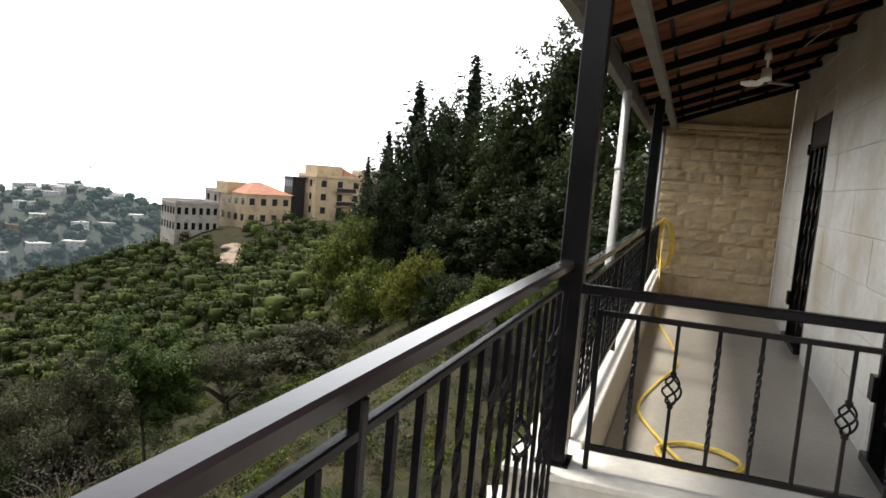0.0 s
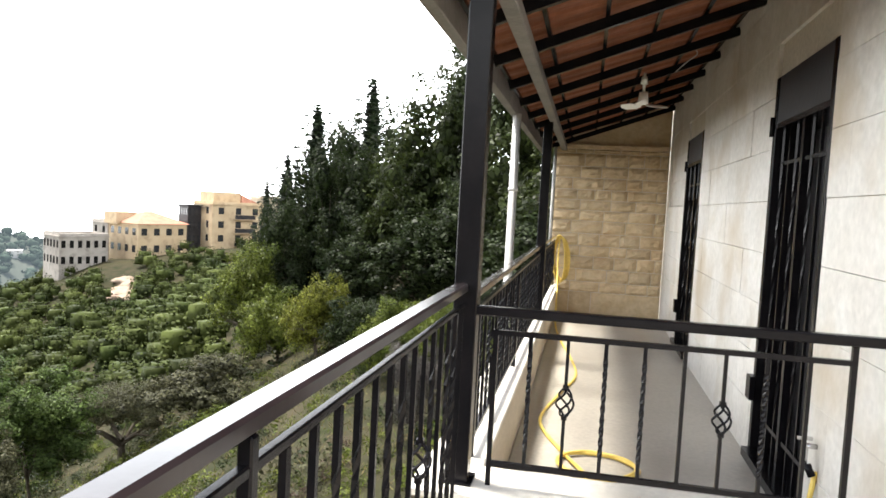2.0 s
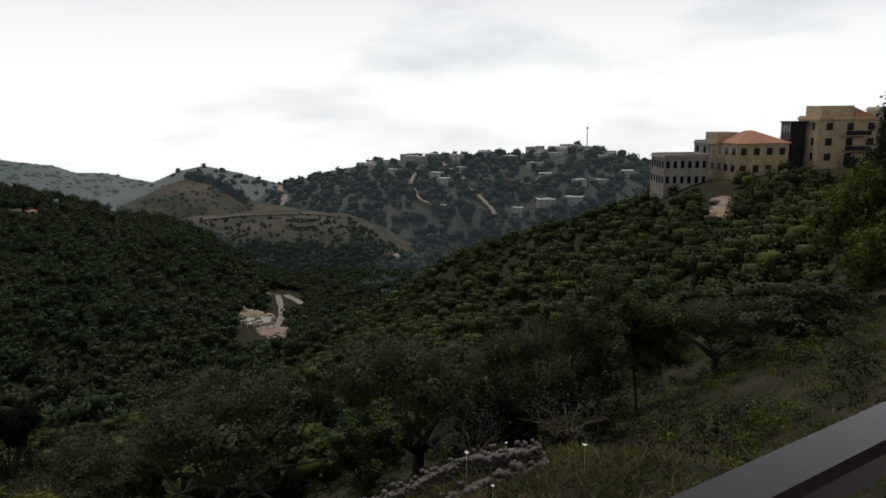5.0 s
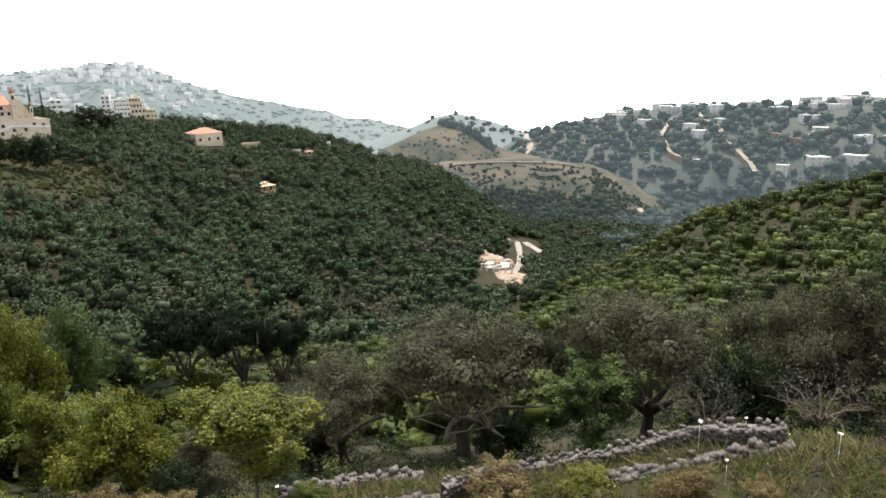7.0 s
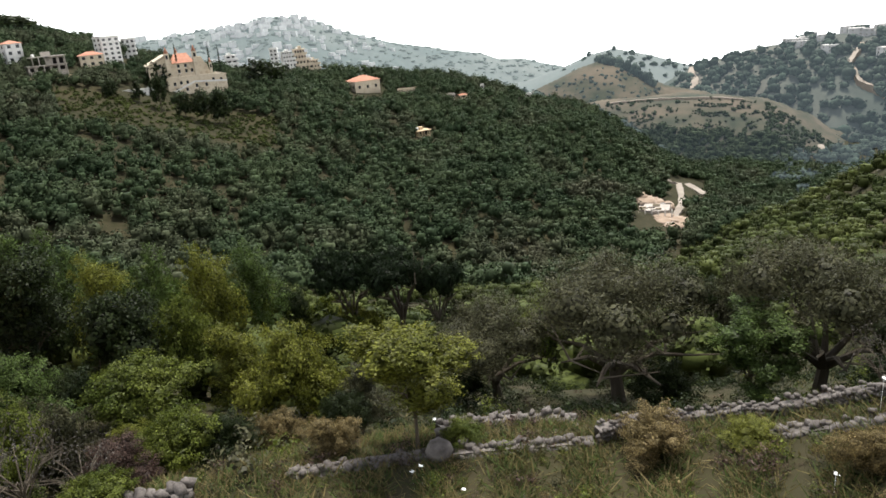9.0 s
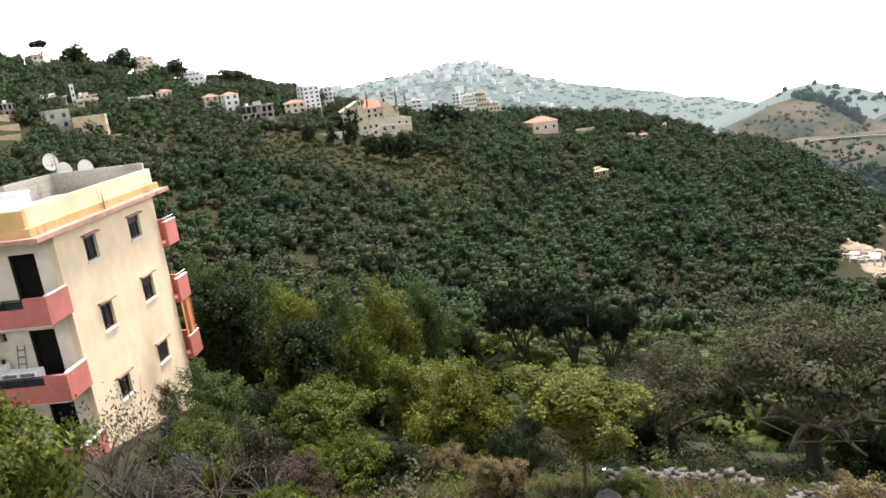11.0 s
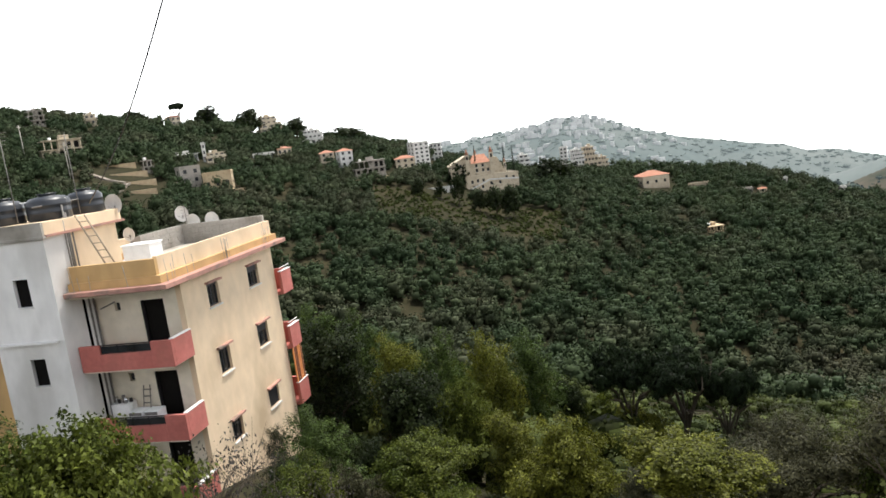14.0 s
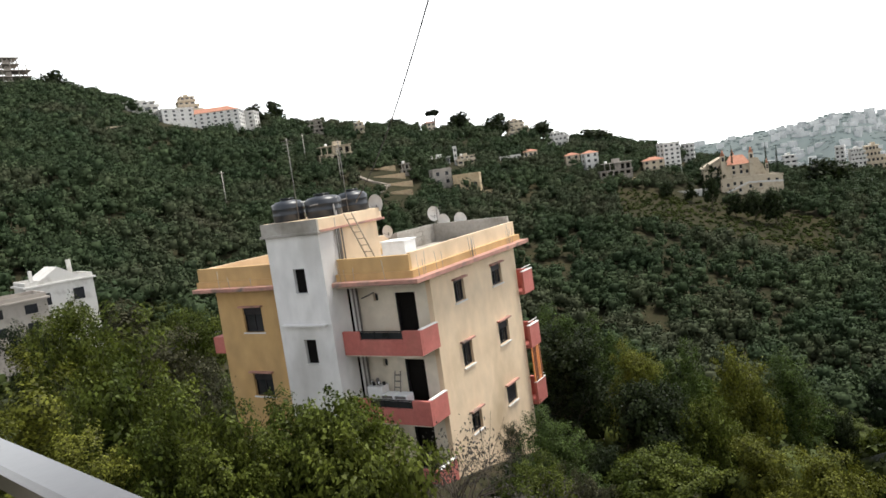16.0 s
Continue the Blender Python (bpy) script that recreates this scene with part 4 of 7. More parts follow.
HOUSES = []     # label, bearing, foot elevation, height in degrees, half width in degrees, wall, roof, storeys, columns, facing, depth factor
HOUSES.append((
    ("white hillside building with a red roof", 150.7, 6.6, 1.0, 1.3, "white", "flat", 3, 4, 20, 0.8), ("long white institution with a red tiled roof", 148.0, 5.9, 1.5, 2.5, "white", "hip", 4, 9, -15, 0.45),
    ("cream block behind the institution", 149.5, 7.0, 1.6, 0.9, "cream", "steps", 4, 3, 10, 0.9), ("white house on the crest", 153.0, 7.6, 0.8, 1.4, "white", "steps", 2, 5, 5, 0.5),
    ("white wing of the institution", 145.6, 5.6, 1.3, 1.0, "white", "flat", 4, 3, -15, 0.8), ("grey concrete house on the crest", 140.35, 4.64, 1.1, 0.6, "grey", "open", 3, 3, 10, 0.8),
    ("small stone house on the crest", 136.96, 4.29, 0.85, 0.4, "cream", "steps", 2, 2, -10, 0.9), ("unfinished house with open pillars", 139.27, 2.21, 1.45, 1.4, "cream", "open", 2, 5, 12, 0.5),
    ("small grey pillared concrete pavilion", 133.8, 0.46, 1.0, 0.4, "grey", "open", 2, 2, 10, 0.9), ("low white shed on the wooded slope", 154.8, 6.3, 0.4, 0.7, "cream", "flat", 1, 3, 8, 0.5)))
HOUSES.append((
    ("grey stone house without a roof", 131.1, -0.83, 1.4, 0.83, "grey", "flat", 2, 2, 15, 0.8), ("low sandy stone house on terraces", 129.0, -1.6, 1.5, 1.15, "sand", "flat", 1, 3, -8, 0.6),
    ("long low white house on the slope", 131.0, 0.95, 0.55, 0.9, "white", "steps", 1, 4, 5, 0.4), ("pale house with a slim chimney tower", 129.0, 0.6, 0.8, 0.75, "cream", "steps", 2, 3, 12, 0.7),
    ("slim pale chimney tower on the slope", 129.7, 0.7, 1.5, 0.14, "white", "flat", 3, 1, 6, 1.0), ("red-roofed house on the hill", 131.5, 3.63, 0.8, 0.58, "cream", "hip", 2, 3, 8, 0.6),
    ("cream villa of stacked floors", 124.65, 2.24, 1.4, 0.9, "cream", "steps", 4, 3, 15, 0.8), ("white terrace house on the hillside", 121.5, 1.0, 1.2, 0.9, "white", "steps", 3, 4, -10, 0.7),
    ("white house with a red roof", 119.2, -1.15, 1.7, 0.58, "white", "hip", 3, 2, 20, 0.9), ("low house with a red roof", 120.6, -0.6, 1.0, 0.6, "cream", "hip", 2, 2, 10, 0.9)))
HOUSES.append((
    ("long low white terrace on the hillside", 125.4, 0.35, 0.4, 0.9, "white", "flat", 1, 5, 5, 0.4), ("small red-roofed house on the hillside", 123.8, 0.4, 0.7, 0.6, "cream", "hip", 1, 3, 10, 0.7),
    ("grey unfinished concrete house", 117.4, -2.0, 1.25, 1.3, "grey", "open", 2, 5, 10, 0.5), ("low house with a red roof and terrace", 114.5, -1.9, 1.1, 0.85, "cream", "hip", 2, 3, 5, 0.7),
    ("white tower block of flats", 113.3, -1.9, 2.1, 0.72, "white", "flat", 6, 3, 25, 0.9), ("white block of flats beside the tower", 111.9, -1.6, 1.5, 0.5, "white", "flat", 4, 3, -5, 0.8),
    ("cream house with an orange hipped roof", 95.4, -5.62, 1.1, 1.15, "cream", "hip", 1, 3, 25, 0.8), ("white block of flats on the slope", 100.9, -3.3, 1.3, 0.55, "white", "steps", 4, 4, 15, 0.8),
    ("cream flats of stacked terraces", 99.75, -3.6, 1.75, 0.7, "cream", "steps", 4, 4, 12, 0.8), ("narrow white house with a flat roof", 101.85, -3.0, 1.25, 0.32, "white", "flat", 4, 2, -8, 1.0)))
HOUSES.append((
    ("low cream house with a terrace", 99.0, -3.9, 1.1, 0.45, "cream", "steps", 3, 3, 18, 0.8), ("small white house among trees", 105.1, -3.0, 1.1, 0.5, "white", "steps", 3, 2, 12, 0.9),
        ("ruined hut among the trees", 91.2, -9.5, 0.5, 0.6, "sand", "open", 1, 2, 30, 0.9), ("low hut on the slope", 88.6, -6.85, 0.35, 0.35, "grey", "flat", 1, 2, 10, 0.8), ("small pinkish hut on the slope", 87.6, -6.9, 0.4, 0.3, "cream", "hip", 1, 1, 10, 0.8),
    ("small shed on the slope", 86.1, -6.3, 0.35, 0.2, "white", "flat", 1, 1, 10, 0.8), ("small hut on the slope", 82.5, -7.3, 0.4, 0.3, "white", "flat", 1, 1, 10, 0.8), ("long pale garden wall on the slope", 92.0, -6.0, 0.22, 0.8, "cream", "flat", 1, 0, 12, 0.1)))


def keep_clear(az, r):
    """Fields, yards and house plots where no forest stands."""
    el = math.degrees(math.atan2(float(smooth_land(az, r)) - 1.45, r))
    if 102 < az < 117.5 and -2.3 < el + 3.8 + (117 - az) * 0.277 < 0.9:
        return True
    for a0, a1, e0, e1 in ((70.8, 74.6, -18.9, -15.4), (69.9, 71.8, -19.2, -13.9), (68.7, 70.4, -16.0, -14.2), (106.0, 111.0, -4.9, -3.9), (89.8, 91.8, -10.0, -8.9),
                           (146.0, 152.0, 5.6, 7.4), (110.5, 113.5, -4.6, -3.4), (93.6, 96.5, -6.6, -5.2), (133.5, 138.0, -0.4, 0.8), (133.0, 136.0, -2.6, -0.4)):
        if a0 < az < a1 and e0 < el < e1:
            return True
    for group in HOUSES:
        for h in group:
            if abs(az - h[1]) < h[4] + 0.2 and h[2] - 0.45 < el < h[2] + 0.1:
                return True
    return False


def forests():
    r = random.Random(21)
    places = []
    for _ in range(12000):
        az = r.uniform(58, 168)
        rr = math.sqrt(r.uniform(135 ** 2, 445 ** 2))
        if az < 72 and rr < 200 or az < 66 and rr < 245 or keep_clear(az, rr):
            continue
        p = spot(az, rr)
        s = r.uniform(6.0, 9.4) * (0.72 if r.random() < 0.3 else 1.0)
        places.append((p.x, p.y, p.z - 0.3, s, r.uniform(0.85, 1.15), r.uniform(0, 6.28)))
    scatter("forest", "dense oak and pine forest on the opposite valley slope", "forest", M_FOREST, FOREST, places)
    places = []
    for _ in range(2000):
        az = r.uniform(22, 70)
        rr = math.sqrt(r.uniform(46 ** 2, 235 ** 2))
        if rr > 148 and az < 40 and r.random() < 0.85 or (34.6 < az < 37 and 120 < rr < 150):
            continue
        p = spot(az, rr)
        s = r.uniform(3.4, 6.2)
        places.append((p.x, p.y, p.z - 0.3, s, r.uniform(0.8, 1.1), r.uniform(0, 6.28)))
    for _ in range(1500):     # the deeper valley side between the near bushes and the forest
        az, rr = r.uniform(68, 168), math.sqrt(r.uniform(30 ** 2, 150 ** 2))
        if 120 < az < 156 and rr < 52:
            continue
        p = spot(az, rr)
        places.append((p.x, p.y, p.z - 0.3, r.uniform(3.0, 6.0), r.uniform(0.8, 1.1), r.uniform(0, 6.28)))
    for _ in range(1000):     # shrubs over the field below the villa
        az = r.uniform(102, 117.5)
        el = -3.8 - (117 - az) * 0.277 + r.uniform(-1.6, 0.8)
        p = spot(az, where(az, el, 150))
        places.append((p.x, p.y, p.z - 0.2, r.uniform(0.9, 2.8), r.uniform(0.6, 0.9), r.uniform(0, 6.28)))
    scatter("scrub", "rounded evergreen scrub on the ridge below the apartments", "scrub", M_SCRUB, BUSHES, places)
    places = []
    for at, a0, a1, n, t0, t1, s0, s1 in ((AT_TOWN, 38, 72, 1300, 0.02, 0.75, 9, 18), (AT_CONE, 64, 86, 1500, 0.38, 0.95, 5, 10), (AT_CONE, 66, 86, 500, 0.1, 0.5, 2.5, 5), (AT_BACK, 70, 80, 60, 0.0, 0.3, 9, 18)):
        for _ in range(n):
            p = at(r.uniform(a0, a1), t0 + (t1 - t0) * r.random() ** 0.8)
            places.append((p.x, p.y, p.z - 1, r.uniform(s0, s1), r.uniform(0.7, 1.0), r.uniform(0, 6.28)))
    slope = []
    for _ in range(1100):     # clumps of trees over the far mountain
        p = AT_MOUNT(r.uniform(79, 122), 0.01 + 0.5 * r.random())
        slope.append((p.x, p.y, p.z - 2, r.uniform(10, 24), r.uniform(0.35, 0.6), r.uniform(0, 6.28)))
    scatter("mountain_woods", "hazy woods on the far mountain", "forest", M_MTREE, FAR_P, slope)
    spur = []
    for _ in range(7000):     # woods on the valley's shoulder, thin on its brown terraces
        az, t = r.uniform(53, 86), r.random() ** 0.8
        if t < 0.36 and 65 < az < 77 and r.random() < 0.86:
            continue
        p = AT_SPUR(az, 0.03 + 0.97 * t)
        spur.append((p.x, p.y, p.z - 0.6, r.uniform(4.5, 8.5) * (0.6 if t < 0.36 else 1.0), r.uniform(0.75, 1.05), r.uniform(0, 6.28)))
    for k in range(24):     # hedges along the terraces
        az0, t0 = r.uniform(65, 77), r.uniform(0.05, 0.34)
        for q in range(r.randrange(4, 10)):
            p = AT_SPUR(az0 + q * 0.22, t0 + r.uniform(-0.004, 0.004))
            spur.append((p.x, p.y, p.z - 0.3, r.uniform(1.8, 3.4), 0.8, r.uniform(0, 6.28)))
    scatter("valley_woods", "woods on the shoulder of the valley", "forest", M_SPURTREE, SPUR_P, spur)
    for _ in range(1500):     # the valley floor beyond the ridge
        az = r.uniform(38, 84)
        p = spot(az, math.sqrt(r.uniform((225 if az < 64 else 450) ** 2, 640 ** 2)))
        places.append((p.x, p.y, p.z - 0.6, r.uniform(6, 11), r.uniform(0.7, 1.0), r.uniform(0, 6.28)))
    for k in range(26):     # the row of trees down the back of the dry hill
        az = 76.8 - k * 0.155
        p = AT_CONE(az, 0.02 + 0.004 * k)
        places.append((p.x, p.y, p.z - 1, r.uniform(7, 11), r.uniform(1.0, 1.7), r.uniform(0, 6.28)))
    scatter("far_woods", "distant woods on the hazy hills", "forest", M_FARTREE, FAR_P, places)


forests()


def trunk_mesh(name, rng, h, r0, limbs, spread):
    bm = bmesh.new()
    top = Vector((rng.uniform(-0.08, 0.08), rng.uniform(-0.08, 0.08), h * 0.55))
    add_tube(bm, (0, 0, -0.15), top, r0, 8, r0 * 0.6)
    for i in range(limbs):
        a = 6.28 * i / limbs + rng.uniform(-0.4, 0.4)
        e = Vector((spread * math.cos(a), spread * math.sin(a), h * rng.uniform(0.75, 1.0)))
        mid = top.lerp(e, 0.5) + Vector((0, 0, h * 0.07))
        st = top * rng.uniform(0.6, 1.0)
        add_tube(bm, st, mid, r0 * 0.5, 6, r0 * 0.32)
        add_tube(bm, mid, e, r0 * 0.32, 5, r0 * 0.1)
        for k in range(3):
            f = mid.lerp(e, rng.uniform(0.1, 0.9))
            add_tube(bm, f, f + Vector((rng.normal(), rng.normal(), abs(rng.normal()))) * spread * 0.35, r0 * 0.16, 4, r0 * 0.05)
    me = bpy.data.meshes.new(name)
    bm.normal_update()
    bm.to_mesh(me)
    bm.free()
    me.materials.append(M_BARK)
    return me


PLANTS = {}


def plant_meshes(kind, close=False, tall=1.0):
    """Two variants of trunk and crown for a kind of plant one unit high."""
    key = (kind, close, tall)
    if key in PLANTS:
        return PLANTS[key]
    rng = np.random.default_rng(100 + len(PLANTS))
    out = []
    for v in range(2):
        if kind == "olive":
            lumps = [(0.34 * math.cos(a + v), 0.34 * math.sin(a + v), rng.uniform(0.5, 0.75), rng.uniform(0.14, 0.24), 0.9) for a in np.linspace(0, 6.0, 8)] + [(0, 0, 0.78, 0.24, 0.8), (0.1, 0.1, 0.6, 0.26, 0.8)]
            V, F = crown(rng, lumps, 13000, 0.021, 0.3, 0.3, fuzz=0.3, clump=16)
            mat, tr = LEAF["olive"], (0.5, 0.05, 8, 0.4)
        elif kind == "pine":
            lumps = [(0.42 * math.cos(a) * q, 0.42 * math.sin(a) * q, rng.uniform(0.72, 0.86), rng.uniform(0.14, 0.2), 0.6) for a, q in zip(np.linspace(0, 12, 12), rng.uniform(0.3, 1, 12))]
            V, F = crown(rng, lumps, 8000, 0.03, 0.7, 0.4, fuzz=0.12, clump=10)
            mat, tr = LEAF["pine"], (0.8, 0.05, 7, 0.36)
        elif kind == "cypress":
            lumps = [(rng.normal() * 0.03 * (1 - z), rng.normal() * 0.03 * (1 - z), z, 0.012 + 0.12 * (1 - z) ** 0.62 * rng.uniform(0.6, 1.2), 0.9) for z in np.linspace(0.1, 0.985, 60)]
            lumps += [((0.03 + 0.17 * (1 - z) ** 0.7) * math.cos(q * 2.4), (0.03 + 0.17 * (1 - z) ** 0.7) * math.sin(q * 2.4), z, 0.016 + 0.05 * (1 - z), 0.7) for q, z in enumerate(np.linspace(0.12, 0.95, 44))]
            V, F = crown(rng, lumps, 6200, 0.032, 0.6, 0.35, fuzz=0.34, tall=2.6)
            mat, tr = LEAF["pine"], (0.5, 0.03, 3, 0.05)
        elif kind == "broad":
            lumps = [(0.36 * math.cos(a) * q, 0.36 * math.sin(a) * q, rng.uniform(0.3, 0.85) * (1 - 0.25 * q), rng.uniform(0.12, 0.22), 0.9) for a, q in zip(np.linspace(0, 25, 26), rng.uniform(0.2, 1, 26))] + [(0, 0, 0.8, 0.2, 0.95)]
            V, F = crown(rng, lumps, 9000, 0.034, 0.7, 0.6, fuzz=0.2, tall=1.7, clump=9)
            mat, tr = LEAF["oak"], (0.55, 0.035, 6, 0.3)
        elif kind == "darkbroad":
            lumps = [(0.36 * math.cos(a) * q, 0.36 * math.sin(a) * q, rng.uniform(0.3, 0.88) * (1 - 0.3 * q), rng.uniform(0.12, 0.2), 0.95) for a, q in zip(np.linspace(0, 25, 26), rng.uniform(0.2, 1, 26))] + [(0, 0, 0.82, 0.18, 1.1)]
            V, F = crown(rng, lumps, 8000, 0.034, 0.72, 0.55, fuzz=0.22, tall=1.9, clump=9)
            mat, tr = LEAF["dark"], (0.55, 0.035, 6, 0.3)
        elif kind in ("fresh", "yellowtree"):
            lumps = [(0.26 * math.cos(a) * q, 0.26 * math.sin(a) * q, rng.uniform(0.35, 0.85), rng.uniform(0.1, 0.17), 1.1) for a, q in zip(np.linspace(0, 12, 12), rng.uniform(0.2, 1, 12))]
            V, F = crown(rng, lumps, 17000, 0.021, 0.2, 0.5, fuzz=0.3, tall=1.7, clump=16)
            mat, tr = LEAF["fresh" if kind == "fresh" else "yellow"], (0.62, 0.022, 5, 0.22)
        elif kind == "twiggy":
            V, F = crown(rng, [(0.3 * math.cos(a), 0.3 * math.sin(a), 0.6, 0.2, 0.9) for a in np.linspace(0, 6, 7)], 420, 0.03, 0.0, 0.5, fuzz=0.4)
            mat, tr = LEAF["grey"], (0.7, 0.02, 16, 0.45)
        else:
            lumps = [(0.4 * math.cos(a) * q, 0.4 * math.sin(a) * q, rng.uniform(0.2, 0.72) * (1 - 0.3 * q), rng.uniform(0.14, 0.25), 0.9) for a, q in zip(np.linspace(0, 18, 18), rng.uniform(0.1, 1, 18))]
            V, F = crown(rng, lumps, 17000 if close else 900 if kind.startswith("far") else 11000, 0.022 if close else 0.09 if kind.startswith("far") else 0.026, 0.6, 0.6, fuzz=0.2, tall=tall, clump=9)
            mat, tr = LEAF[{"bush": "green", "fardarkbush": "dark", "yellowbush": "yellow", "darkbush": "dark", "greybush": "grey", "olivebush": "olive", "strawbush": "straw", "brownbush": "brown", "freshbush": "fresh"}[kind]], (0.4, 0.03, 6, 0.3)
        V[:, 2] *= 1.0 / np.percentile(V[:, 2], 99.3)
        V[:, :2] *= (0.2 if kind == "cypress" else 0.5) / np.percentile(np.hypot(V[:, 0], V[:, 1]), 95)
        me = mesh_np(kind + "_crown", V, F)
        me.materials.append(mat)
        out.append((me, trunk_mesh(kind + "_trunk", rng, *tr)))
    PLANTS[key] = out
    return out


PLANT_WORDS = {
    "olive": ("olive_tree", "grey-green olive tree with a gnarled trunk on the slope", "tree"), "pine": ("umbrella_pine", "dark umbrella pine with a flat crown", "tree"),
    "cypress": ("cypress", "tall dark cypress with a ragged tip", "tree"), "broad": ("oak_tree", "large leafy green oak on the hillside", "tree"),
    "darkbroad": ("pine_tree", "large dark evergreen tree on the hillside", "tree"), "fresh": ("young_tree", "slender young tree with fresh green leaves", "tree"),
    "yellowtree": ("young_tree", "young tree with yellow-green leaves below the terrace", "tree"), "twiggy": ("twiggy_shrub", "bare twiggy greyish shrub on the slope", "shrub"),
    "bush": ("leafy_bush", "dense leafy green bush on the slope", "bush"), "yellowbush": ("leafy_bush", "bright yellow-green bush on the slope", "bush"),
    "darkbush": ("leafy_bush", "dark green rounded bush on the slope", "bush"), "strawbush": ("dry_bush", "dry straw-coloured brush on the slope", "bush"), "freshbush": ("leafy_bush", "fresh green rounded bush on the slope", "bush"), "brownbush": ("leafy_bush", "rusty brown dry bush on the slope", "bush"), "greybush": ("leafy_bush", "dry greyish leafless-looking bush", "bush"), "olivebush": ("leafy_bush", "dull grey-green bush on the slope", "bush")}
PLANT_N = [0]


def plant(kind, az, r, top_el, half_deg, sink=0.0):
    """A plant at a bearing and distance, as high and as wide as the line of sight to its top and sides asks."""
    p = spot(az, r)
    h = 1.45 + r * math.tan(radians(top_el)) - p.z + sink
    dist = math.hypot(r, 1.45 - p.z - h * 0.5)
    w = dist * math.tan(radians(half_deg)) / (0.2 if kind == "cypress" else 0.5)
    PLANT_N[0] += 1
    me, tr = plant_meshes("far" + kind if r > 200 and kind == "darkbush" else kind, r < 27 and "bush" in kind, (1.0 if h < 1.35 * w else 1.8 if h < 2.2 * w else 3.0) if "bush" in kind else 1.0)[PLANT_N[0] % 2]
    nm, label, cat = PLANT_WORDS[kind]
    ob = thing(nm, Matrix.Translation((p.x, p.y, p.z - sink)) @ Matrix.Rotation(PLANT_N[0] * 1.7, 4, "Z") @ Matrix.Diagonal((w, w, max(h, 0.3), 1)), label, cat)
    link_mesh("crown", me, None, ob)
    link_mesh("trunk", tr, None, ob)
    return ob


